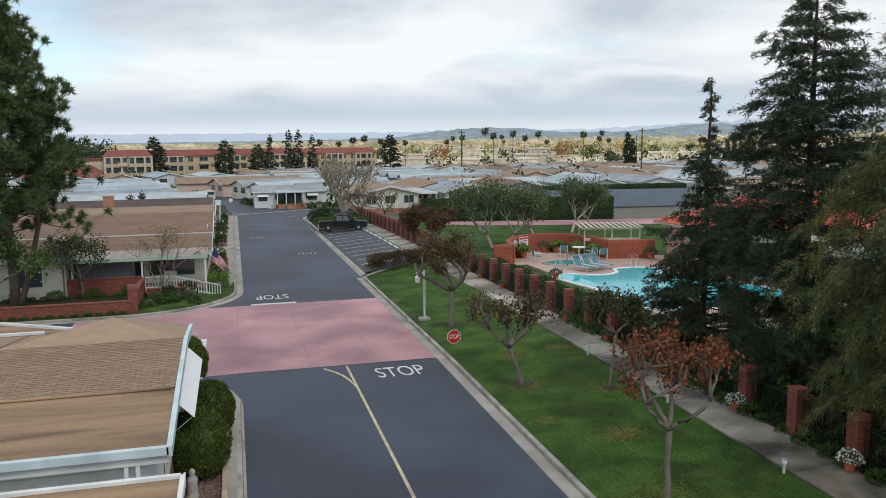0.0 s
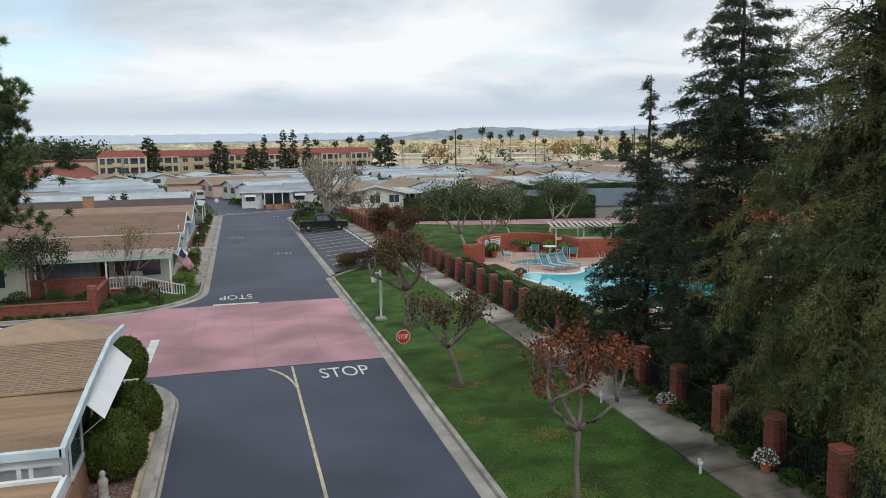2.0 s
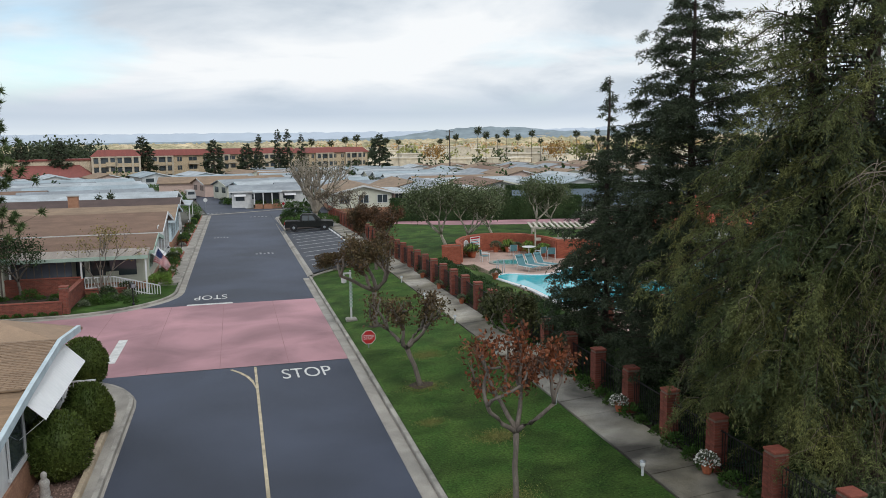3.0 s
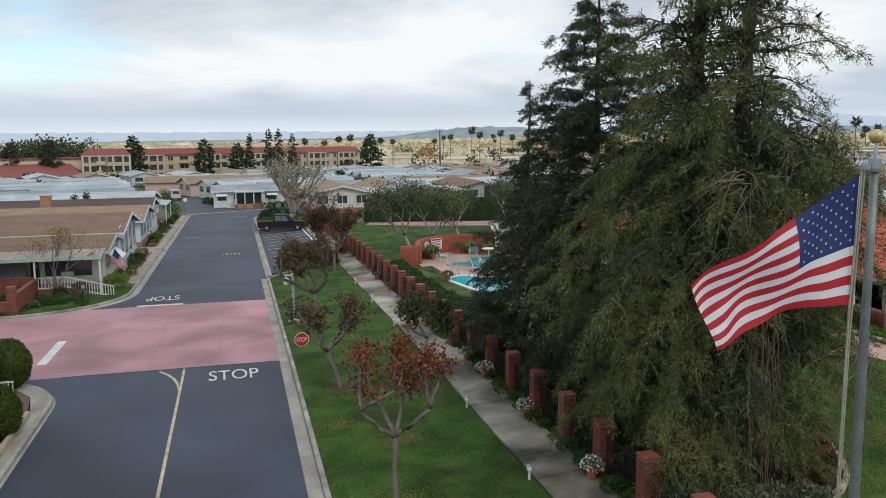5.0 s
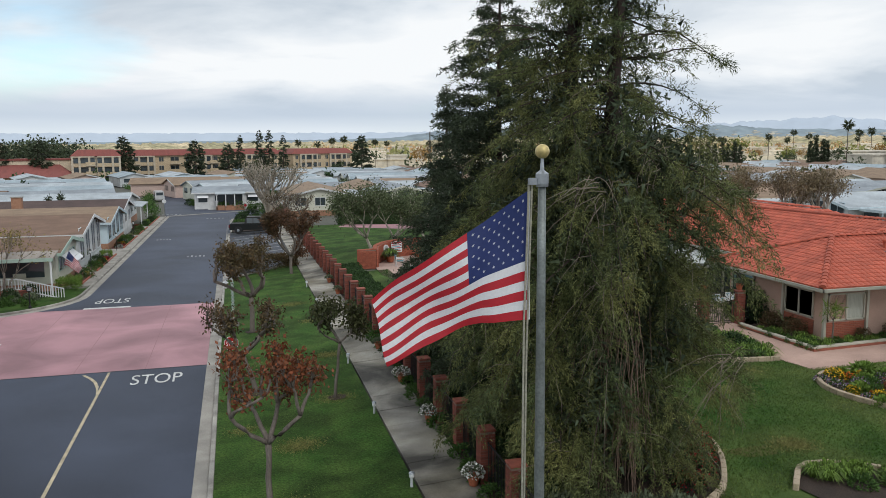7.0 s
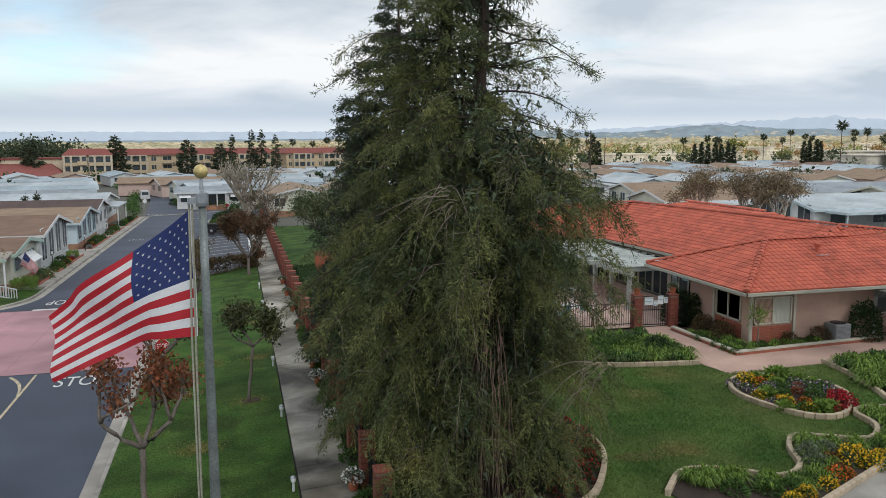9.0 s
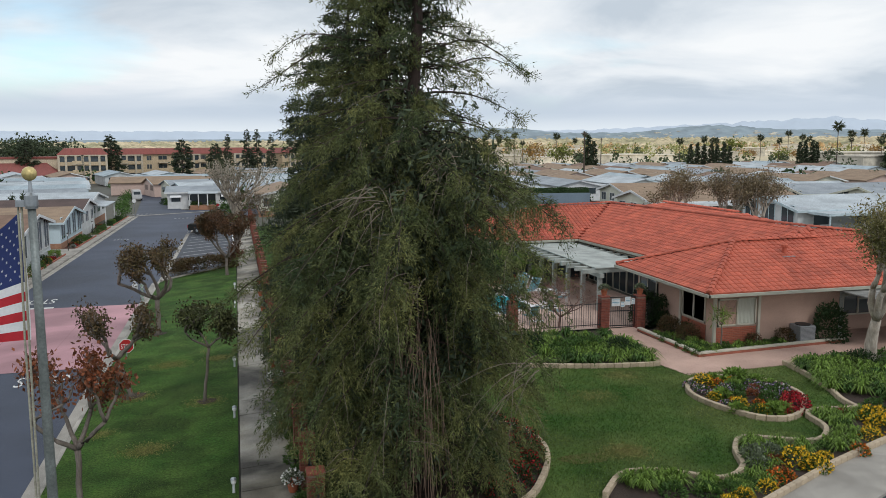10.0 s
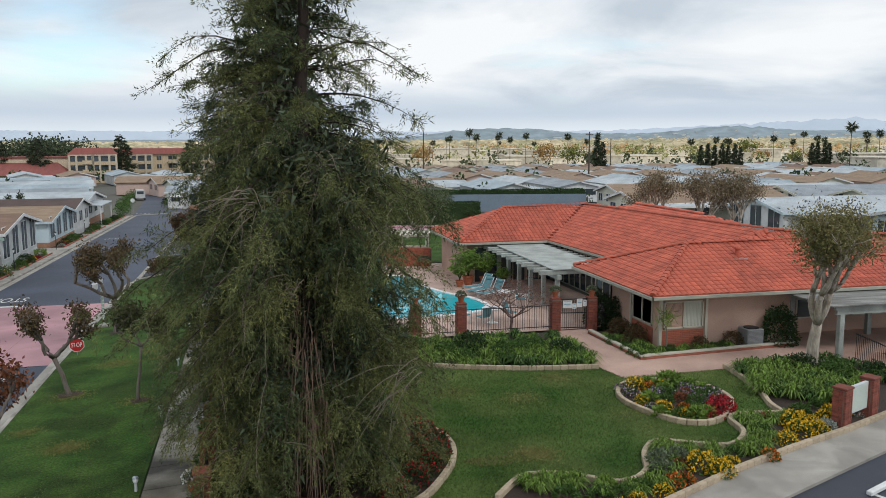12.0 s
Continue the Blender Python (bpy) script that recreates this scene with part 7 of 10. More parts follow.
def corner_home():
    root = thing("corner_home", "pale blue-trimmed home with a tan shingle roof and white awning", "house", "manufactured homes")
    X1, X0 = -10.15, -32.0
    part("wall", boxes((X0, -10.45, -0.1, 9.0, 0.0, 2.72)), WHITE, root)
    part("skirting", boxes((X0, -10.38, -0.18, 9.05, -0.2, 0.95)), SKIRT_BRICK, root, "tan brick skirting")
    for k in range(9):
        part("siding_board", boxes((X0, -10.436, -0.118, -0.1, 0.96 + k * 0.19, 1.14 + k * 0.19)), WHITE, root)
    a, b, c, d = -0.54, 2.71, 6.6, 9.4
    part("low_roof", slab([(X0, a, 2.70), (X1, a, 2.70), (X1, b, 3.03), (X0, b, 3.03)], 0.12), ROLLROOF, root, "tan roll roofing with dark stains")
    part("roof", slab([(X0, b, 3.04), (X1, b, 3.04), (X1, c, 3.36), (X0, c, 3.42)], 0.14), TILEBED, root)
    plane_pieces(root, "shingle", [(X0, b - 0.05, 3.05), (X1, b - 0.05, 3.05), (X1, c, 3.37), (X0, c, 3.43)], 0.31, 0.135, SHINGLE, 4.2)
    part("hip", slab([(-15.4, c - 0.05, 3.42), (X1, c - 0.05, 3.37), (-12.43, 8.74, 3.73)], 0.1), SHINGLE, root)
    part("hip", slab([(X1, c, 3.36), (X1, d, 3.14), (-12.43, 8.74, 3.73)], 0.1), SHINGLE, root)
    part("hip", slab([(-12.43, 8.74, 3.73), (X1, d, 3.14), (X1, 10.6, 2.9), (-15.4, 10.6, 2.9), (-15.4, c, 3.42)], 0.1), SHINGLE, root)
    part("back_roof", slab([(X0, c, 3.42), (-15.3, c, 3.42), (-15.3, 10.6, 2.9), (X0, 10.6, 2.9)], 0.1), SHINGLE, root)
    part("ridge_cap", boxes((X0, X1 - 0.1, b - 0.14, b + 0.02, 3.03, 3.075), bevel=0.01), ROLLROOF, root, "lapped roofing edge")
    # blue-white fascia along the near eave and up the front
    part("eave_gutter", boxes((X0, X1 + 0.06, a - 0.14, a - 0.01, 2.50, 2.72), bevel=0.02), BLUETRIM, root, "pale blue gutter")
    part("eave_board", boxes((X0, X1 + 0.02, a + 0.0, a + 0.06, 2.30, 2.58)), WHITE, root)
    for (y0, z0), (y1, z1) in (((a - 0.14, 2.69), (b, 3.06)), ((b, 3.06), (c, 3.39)), ((c, 3.39), (d + 0.2, 3.14))):
        part("rake_board", slab([(X1, y0, z0 + 0.03), (X1 + 0.12, y0, z0 + 0.03), (X1 + 0.12, y1, z1 + 0.03), (X1, y1, z1 + 0.03)], 0.22), BLUETRIM, root, "pale blue fascia board")
    for x in (-11.02, -10.78, -13.9, -16.9):
        part("porch_post", boxes((x - 0.045, x + 0.045, a + 0.02, a + 0.1, 0.1, 2.42)), WHITE, root)
    # front window under a sheet awning
    win = part("window", boxes((-10.47, -10.42, 1.6, 7.8, 1.2, 2.35)), GLASS, root)
    for k in range(5):
        part("window_frame", boxes((-10.43, -10.39, 1.55 + k * 1.55, 1.65 + k * 1.55, 1.15, 2.4)), WHITE, win)
    part("window_sill", boxes((-10.45, -10.36, 1.5, 7.9, 1.08, 1.16)), WHITE, win)
    v, f = [], []
    n = 58
    for i in range(n + 1):
        y = 2.55 + 5.75 * i / n
        z = 0.02 * (i % 2)
        v += [(-10.38, y, 2.92 + z), (-9.72, y, 2.24 + z)]
        if i:
            k = i * 2
            f.append((k - 2, k - 1, k + 1, k))
    aw = part("awning", np_mesh("awning", v, f, AWNING), AWNING, root, "white ribbed sheet awning")
    sol = aw.modifiers.new("thick", "SOLIDIFY")
    sol.thickness = 0.015
    for y in (2.6, 5.4, 8.2):
        vv, ff = tubes([[((-10.4, y, 1.75), 0.008), ((-9.76, y, 2.26), 0.008)]], 5)
        part("awning_arm", np_mesh("awning_arm", vv, ff, WHITE), WHITE, root)


corner_home()


def near_cover():
    root = thing("carport_cover", "tan carport cover with white edge rails at the near home", "carport")
    part("cover", boxes((-32, -9.75, -9.0, -2.5, 2.62, 2.72)), ROLLROOF, root, "tan roll roofing")
    part("edge_rail", boxes((-32, -9.68, -2.52, -2.42, 2.60, 2.80), bevel=0.01), WHITE, root)
    part("edge_rail", boxes((-9.75, -9.65, -9.0, -2.42, 2.60, 2.80), bevel=0.01), WHITE, root)
    for x in (-10.0, -14, -18):
        part("post", boxes((x - 0.05, x + 0.05, -2.7, -2.6, 0, 2.62)), WHITE, root)
    return root


near_cover()
drape("gravel_bed", [(-10.4, -2.0), (-9.12, -2.0), (-9.12, 8.9), (-9.5, 11.2), (-10.4, 12.5), (-13, 13.2), (-13, 9.1), (-10.4, 9.1)], GRAVEL, 0.14, 0.1, label="reddish gravel bed along the home", category="gravel")
drape("kerb_strip", [(-9.0, -40), (-8.74, -40), (-8.74, 10.0)] + arc(-12.6, 10.0, 3.86, 4, 78, 7) + [(-13, 13.75), (-13, 13.2), (-10.4, 12.5), (-9.5, 11.2), (-9.0, 8.9)], CONCRETE, 0.16, 0.12, label="pale concrete strip behind the kerb", category="pavement")
for k in range(34):
    if k == 0:
        edge_root = thing("gravel_edging", "cream brick edging along the gravel bed", "edging", kind="structure")
    ob = part("block", BLOCK_ME, EDGING, edge_root)
    ob.matrix_basis = pose(-9.06, -1.85 + k * 0.32, 0.20, 0, 0, 90)
drape("drive", rect(-32, -9.0, -14, -2.0), CONCRETE, 0.10, label="pale concrete drive", category="pavement")
for i, (x, y, r, h, sd) in enumerate(((-9.74, 3.75, 0.86, 1.9, 3), (-9.50, 6.9, 0.74, 1.75, 4), (-10.55, 12.6, 0.84, 1.9, 5))):
    put(clipped_ball("large rounded clipped green bush beside the kerb", r, h, 6500, LEAF_BALL, sd), x, y, dz=0.12)
sg = np.random.default_rng(44)
pv, pf = [], []
for k in range(2600):
    x, y, q = sg.uniform(-10.35, -9.15), sg.uniform(-1.9, 9), sg.uniform(0.015, 0.04)
    n0 = len(pv)
    pv += [(x - q, y - q * 0.7, 0.14), (x + q, y - q, 0.14), (x + q * 0.8, y + q, 0.14), (x - q * 0.7, y + q, 0.14), (x + sg.uniform(-q, q) * 0.4, y, 0.14 + q * 1.1)]
    pf += [(n0, n0 + 1, n0 + 4), (n0 + 1, n0 + 2, n0 + 4), (n0 + 2, n0 + 3, n0 + 4), (n0 + 3, n0, n0 + 4)]
STONE = material("gravel_stone", (0.30, 0.20, 0.165), (0.16, 0.105, 0.09), 6, 0.9, 0.3, island=0.5)
tagged(part("gravel_stones", np_mesh("gravel_stones", pv, pf, STONE), STONE), "loose reddish brown gravel stones by the home", "gravel", kind="stuff")
side = thing("side_cover", "low tan side roof with white edge rails behind the home", "carport")
part("cover", slab([(-24, 10.65), (-14.9, 10.65), (-14.1, 11.0), (-16.8, 12.7), (-24, 12.9)] and [(-24, 10.65, 2.9), (-14.9, 10.65, 2.9), (-14.1, 11.0, 2.9), (-16.8, 12.7, 2.9), (-24, 12.9, 2.9)], 0.1), ROLLROOF, side)
for a, b in (((-24, 12.9), (-16.8, 12.7)), ((-16.8, 12.7), (-14.1, 11.0)), ((-24, 10.7), (-14.9, 10.7))):
    part("edge_rail", ribbon([a, b], 0.1, 2.82, 3.0, 0.0), WHITE, side)
for x, y in ((-23, 12.6), (-17.2, 12.4)):
    part("post", boxes((x - 0.05, x + 0.05, y - 0.05, y + 0.05, 0, 2.82)), WHITE, side)
white_rail = thing("step_railing", "short white iron step railing behind a clipped bush", "railing")
for k in range(6):
    part("baluster", boxes((-10.6 + k * 0.14, -10.57 + k * 0.14, 10.55, 10.58, 0.1, 0.95)), WHITE, white_rail)
part("rail", boxes((-10.65, -9.85, 10.54, 10.59, 0.93, 0.98)), WHITE, white_rail)


def statue():
    """A small weathered garden figure on a round foot, kept plain."""
    prof = [(0.16, 0), (0.17, 0.05), (0.11, 0.08), (0.14, 0.2), (0.115, 0.38), (0.14, 0.5), (0.10, 0.56), (0.06, 0.6), (0.085, 0.66), (0.08, 0.73), (0.03, 0.78)]
    ob = part("statue", lathe(prof, 12), STATUE, None, smooth=True)
    return tagged(ob, "small pale weathered garden statue on gravel", "statue")


statue().matrix_basis = pose(-9.85, 2.35, 0.16)


# ---------------------------------------------------------------- brick pillars and iron fence
def brick_body(root, w, h, single, mat=BRICK):
    """A square pillar of bricks round a mortar core with a brick cap."""
    part("core", boxes((-w / 2 + 0.012, w / 2 - 0.012, -w / 2 + 0.012, w / 2 - 0.012, -0.3, h)), MORTAR, root)
    half = w / 2
    specs = []
    j = 0
    while (j + 1) * 0.075 < h:
        z = j * 0.075
        for k in range(4):
            off = 0.0 if (j + k) % 2 else half - 0.1
            for a, b in (((-half, -half + 0.2), (-half + 0.21, half - 0.105)) if (j + k) % 2 else ((-half, 0.0 - 0.0), (0.01, half - 0.105))):
                specs.append((k, a, b, z))
        j += 1
    if single:
        cache = {}
        for k, a, b, z in specs:
            key = round(b - a, 3)
            if key not in cache:
                cache[key] = mesh_of("brick", boxes((0, b - a, 0, 0.095, 0, 0.064)), mat)
            ob = part("brick", cache[key], mat, root)
            ob.matrix_basis = pose(0, 0, 0, 0, 0, 90 * k) @ pose(a, -half, z)
    else:
        bm = bmesh.new()
        for k, a, b, z in specs:
            box(bm, a, b, -half, -half + 0.095, z, z + 0.064, pose(0, 0, 0, 0, 0, 90 * k))
        tagged(part("bricks", bm, mat, root), kind="stuff")
    part("cap", boxes((-half - 0.015, half + 0.015, -half - 0.015, half + 0.015, h, h + 0.07), bevel=0.015), mat, root, "flat brick cap")


def pillar(single, h=1.40):
    root = thing("fence_pillar", "square red brick fence pillar beside the path", "pillar", "fence pillars")
    brick_body(root, 0.40, h, single)
    return root


far_pillar = pillar(False)
near_pillar = pillar(True)
PY = [-6.25 + 2.36 * i for i in range(40)]
seen = [0, 0]
for i, y in enumerate(PY):
    one = 0 < i < 7
    ob = near_pillar if one else far_pillar
    if seen[one]:
        again(ob, 7.12, y)
    else:
        put(ob, 7.12, y)
        seen[one] = 1
PICKET = mesh_of("picket", boxes((-0.008, 0.008, -0.008, 0.008, 0.05, 1.16)), IRON)


def fence_panel(L, gap=0.115, single=True):
    root = thing("fence_panel", "black iron fence panel between brick pillars", "fence", "fence panels")
    for z in (0.12, 1.10):
        part("rail", boxes((-0.016, 0.016, 0, L, z, z + 0.03)), IRON, root)
    n = int(L / gap)
    if not single:
        bm = boxes(*[(-0.008, 0.008, (i + 0.5) * L / n - 0.008, (i + 0.5) * L / n + 0.008, 0.05, 1.16) for i in range(n)])
        tagged(part("infill", bm, IRON, root), kind="stuff")
        return root
    for i in range(n):
        ob = part("picket", PICKET, IRON, root)
        ob.matrix_basis = pose(0, (i + 0.5) * L / n, 0)
    return root


panel0 = fence_panel(1.96)
panel_far = fence_panel(1.96, single=False)
for i, y in enumerate(PY[:-1]):
    m = pose(7.12, y + 0.2, land(7.12, y + 0.2))
    if i in (0, 12):
        (panel0 if i == 0 else panel_far).matrix_basis = m
    else:
        copy_thing(panel0 if i < 12 else panel_far, m)


# ---------------------------------------------------------------- pool fence, gate and its posts
gate_post = thing("gate_post", "red brick gate post with a potted plant on top", "pillar", "pool fence posts")
brick_body(gate_post, 0.42, 1.5, False)
spots = ((21.95, 11.75), (23.65, 11.5), (17.4, 11.6), (15.3, 11.6), (12.9, 11.6), (10.4, 11.6))
for i, (x, y) in enumerate(spots):
    if i:
        again(gate_post, x, y)
    else:
        put(gate_post, x, y)
for x0, x1 in ((17.6, 21.75), (15.5, 17.2), (13.1, 15.1), (10.6, 12.7), (7.4, 10.2)):
    ob = fence_panel(x1 - x0)
    ob["label"] = "black iron pool fence panel"
    ob.matrix_basis = pose(x0, 11.6, land(x0, 11.6) + 0.1, 0, 0, -90)
ob = fence_panel(1.0)
ob["label"] = "black iron fence panel beside the clubhouse"
ob.matrix_basis = pose(23.9, 11.5, land(24, 11.5) + 0.1, 0, 0, -90)


def gate():
    root = thing("metal_gate", "black iron pool gate with white notices", "gate")
    for x in (0.0, 1.26):
        part("stile", boxes((x - 0.02, x + 0.02, -0.02, 0.02, 0.06, 1.5)), IRON, root)
    for z in (0.1, 0.8, 1.45):
        part("rail", boxes((0, 1.26, -0.015, 0.015, z, z + 0.04)), IRON, root)
    for i in range(11):
        ob = part("picket", PICKET, IRON, root)
        ob.matrix_basis = pose(0.1 + i * 0.105, 0, 0) @ Matrix.Diagonal((1, 1, 1.22, 1))
    for x, z, w, h in ((0.12, 1.05, 0.42, 0.36), (0.56, 1.02, 0.2, 0.24), (0.78, 1.08, 0.26, 0.4), (1.08, 1.12, 0.18, 0.28)):
        s = part("notice", boxes((x, x + w, -0.03, -0.022, z, z + h)), WHITE, root, "white printed notice")
        for k in range(4):
            part("print_bar", boxes((x + 0.03, x + w - 0.04, -0.034, -0.031, z + h - 0.07 - k * 0.06, z + h - 0.045 - k * 0.06)), WALL_BLUE if k % 2 else TURQ, s)
    return root


gate().matrix_basis = pose(22.18, 11.68, land(22.2, 11.7), 0, 0, -6)


# ---------------------------------------------------------------- pots, lights, signs
def flower_pot(colour, label):
    root = thing("flower_pot", label, "flower pot", "pots along the path")
    part("pot", lathe([(0.11, 0), (0.17, 0.26), (0.19, 0.26), (0.19, 0.31), (0.165, 0.31), (0.15, 0.24)], 14), TERRACOTTA, root, smooth=False)
    r = np.random.default_rng(91)
    global rng
    rng = r
    n = 260
    u = r.normal(size=(n, 3))
    u[:, 2] = np.abs(u[:, 2])
    u /= np.linalg.norm(u, axis=1, keepdims=True)
    v, f = leaf_cloud(u * np.array((0.2, 0.26, 0.2)) + np.array((0, 0, 0.29)), u + r.normal(0, 0.5, (n, 3)), 0.12, 0.05)
    part("foliage", np_mesh("foliage", v, f, LEAF_GREY), LEAF_GREY, root)
    if colour:
        n = 230
        u = r.normal(size=(n, 3))
        u[:, 2] = np.abs(u[:, 2])
        u /= np.linalg.norm(u, axis=1, keepdims=True)
        v, f = leaf_cloud(u * np.array((0.27, 0.33, 0.26)) + np.array((0, 0, 0.30)), r.normal(size=(n, 3)), 0.075, 0.06)
        part("blossom", np_mesh("blossom", v, f, PETALS[colour]), PETALS[colour], root, colour + " blossom")
    return root


pot0 = flower_pot("white", "terracotta pot of white flowers on the path's edge")
put(pot0, 6.72, -1.75, 0, 1.0, 0.06)
for x, y, s, t in ((6.74, 3.2, 0.95, 40), (6.74, 7.6, 1.0, 80), (6.76, 10.0, 0.9, 10)):
    again(pot0, x, y, t, s, 0.06)
pot1 = flower_pot("", "terracotta pot of greenery on the path's edge")
put(pot1, 6.74, 16.9, 0, 0.9, 0.06)
for y in (21.5, 26.4, 30.8, 12.5):
    again(pot1, 6.74, y, y * 9, 0.9, 0.06)
for x, y in spots[:4]:
    again(pot1, x, y, x * 30, 0.95, 1.57, "potted plant standing on a brick post")


def bollard():
    root = thing("path_light", "short grey path light with a round glass cap", "lamp", "path lights")
    part("stem", lathe([(0.05, 0), (0.04, 0.02), (0.035, 0.26), (0.05, 0.28)], 10), GREYWHITE, root)
    part("lens", lathe([(0.055, 0.28), (0.07, 0.32), (0.07, 0.38), (0.05, 0.40)], 10), AWNING, root, "clear glass lens")
    part("cap", lathe([(0.085, 0.40), (0.07, 0.43), (0.02, 0.45)], 10), STEEL, root)
    return root


bol0 = bollard()
put(bol0, 5.22, -1.12)
for y in (4.8, 11.1, 17.4, 23.8, 30.2):
    again(bol0, 5.24, y)


def stop_sign():
    root = thing("stop_sign", "red octagonal stop sign with a white rim on a low post", "sign")
    part("post", boxes((-0.025, 0.025, -0.012, 0.012, -0.2, 0.75)), STEEL, root)
    red = material("sign_red", (0.48, 0.02, 0.022), (0.42, 0.02, 0.02), 3, 0.4, 0.0)
    def octagon(r, y0, y1):
        bm = bmesh.new()
        pts = [(r * math.cos(radians(22.5 + 45 * i)), r * math.sin(radians(22.5 + 45 * i))) for i in range(8)]
        a = [bm.verts.new((x, y0, z + 0.52)) for x, z in pts]
        b = [bm.verts.new((x, y1, z + 0.52)) for x, z in pts]
        bm.faces.new(a)
        bm.faces.new(b[::-1])
        for i in range(8):
            bm.faces.new((a[i], a[(i + 1) % 8], b[(i + 1) % 8], b[i]))
        bmesh.ops.recalc_face_normals(bm, faces=bm.faces)
        return bm
    plate = part("plate", octagon(0.33, -0.022, -0.014), AWNING, root, "white rim")
    part("face", octagon(0.305, -0.026, -0.021), red, plate, "red face")
    word = part("lettering", text_mesh("lettering", "STOP", AWNING, 0.44, 0.20), AWNING, plate, "white word STOP")
    word.matrix_basis = pose(0, -0.029, 0.52, 90)
    return root


put(stop_sign(), 0.62, 14.95, 4, 1.0)


def lamp_post():
    root = thing("lamp_post", "white wooden lamp post with a hanging lantern and upright lettering", "street lamp")
    part("foot", boxes((-0.28, 0.28, -0.28, 0.28, -0.1, 0.16), bevel=0.05), CONCRETE, root)
    part("post", boxes((-0.045, 0.045, -0.045, 0.045, 0.1, 2.62), bevel=0.008), WHITE, root)
    part("arm", boxes((-0.42, 0.06, -0.035, 0.035, 2.44, 2.52)), WHITE, root)
    lan = part("lantern", lathe([(0.05, 1.98), (0.13, 2.02), (0.14, 2.25), (0.17, 2.27), (0.04, 2.38), (0.02, 2.44)], 8, pose(-0.33, 0, 0)), AWNING, root, "pale glass lantern")
    for k in range(9):
        part("letter_bar", boxes((-0.085, 0.085, -0.066, -0.058, 0.75 + k * 0.18, 0.86 + k * 0.18)), MINT, root)
    return root


put(lamp_post(), 0.72, 21.0, 0, 1.0)


# ---------------------------------------------------------------- flag and pole
FLAG_RED = thin_cloth("flag_red", (0.56, 0.030, 0.045), (0.48, 0.025, 0.038))
FLAG_WHITE = thin_cloth("flag_white", (0.84, 0.84, 0.86), (0.77, 0.78, 0.81))
FLAG_BLUE = thin_cloth("flag_blue", (0.032, 0.050, 0.18), (0.026, 0.042, 0.15))


def cloth(u, v):
    """A point of the hanging flag: u along the fly, v down the hoist (0 to 1). x away from the pole, y sideways, z down from the top."""
    u = max(u, 0.0) if u > -0.001 else u
    w_ = max(u, 0.0)
    tx, tz = 1.46 * u - 0.04 * math.sin(6 * u), -1.04 * w_ ** 1.08
    bx, bz = 1.28 * u + 0.02 * math.sin(7 * u), -1.20 - 0.03 * math.sin(3 * u) - 0.52 * max(0.0, u - 0.30) ** 1.25 * 1.2
    k = v
    x = tx + (bx - tx) * k
    z = tz + (bz - tz) * k
    fold = 0.15 * math.sin(8.0 * u + 3.6 * v) * (0.12 + u) + 0.06 * math.sin(17 * u - 6 * v) * (0.1 + u)
    return Vector((-x, fold, z))


def flag_strip(u0, u1, v0, v1, nu, nv, lift=0.0):
    bm = bmesh.new()
    g_ = [[bm.verts.new(cloth(u0 + (u1 - u0) * i / nu, v0 + (v1 - v0) * j / nv) + Vector((0, -lift, 0))) for j in range(nv + 1)] for i in range(nu + 1)]
    for i in range(nu):
        for j in range(nv):
            bm.faces.new((g_[i][j], g_[i][j + 1], g_[i + 1][j + 1], g_[i + 1][j]))
    return bm


def flag(label):
    root = thing("flag", label, "flag")
    for k in range(13):
        u0 = 0.40 if k < 7 else 0.0
        part("stripe", flag_strip(u0, 1, k / 13, (k + 1) / 13, 26, 2), FLAG_RED if k % 2 == 0 else FLAG_WHITE, root, "red stripe" if k % 2 == 0 else "white stripe", True)
    can = part("canton", flag_strip(0, 0.40, 0, 7 / 13, 12, 10), FLAG_BLUE, root, "blue field with white stars", True)
    for side in (-0.006, 0.006):
        v, f = [], []
        for row in range(9):
            for col in range(6 if row % 2 == 0 else 5):
                cu, cv = (0.40 / 12) * (1 + 2 * col + (row % 2)), (7 / 13 / 10) * (row + 1)
                k = len(v)
                for i in range(10):
                    r = 0.0155 if i % 2 == 0 else 0.0065
                    v.append(tuple(cloth(cu + r * 0.66 * math.sin(2 * math.pi * i / 10), cv - r * math.cos(2 * math.pi * i / 10)) + Vector((0, side, 0))))
                f.append(tuple(range(k, k + 10)))
        tagged(part("star_field", np_mesh("star_field", v, f, FLAG_WHITE), FLAG_WHITE, can), kind="stuff")
    part("hoist_band", flag_strip(-0.02, 0.0, 0, 1, 1, 8), FLAG_WHITE, root)
    return root


flag("large hanging flag with red and white stripes and stars").matrix_basis = pose(3.63, -13.80, 8.98, 0, 0, -17)


POLE = material("dull_pole_steel", (0.20, 0.225, 0.22), (0.15, 0.17, 0.165), 3, 0.5, 0.05, metal=0.35, stain=0.2, stain_scale=2)


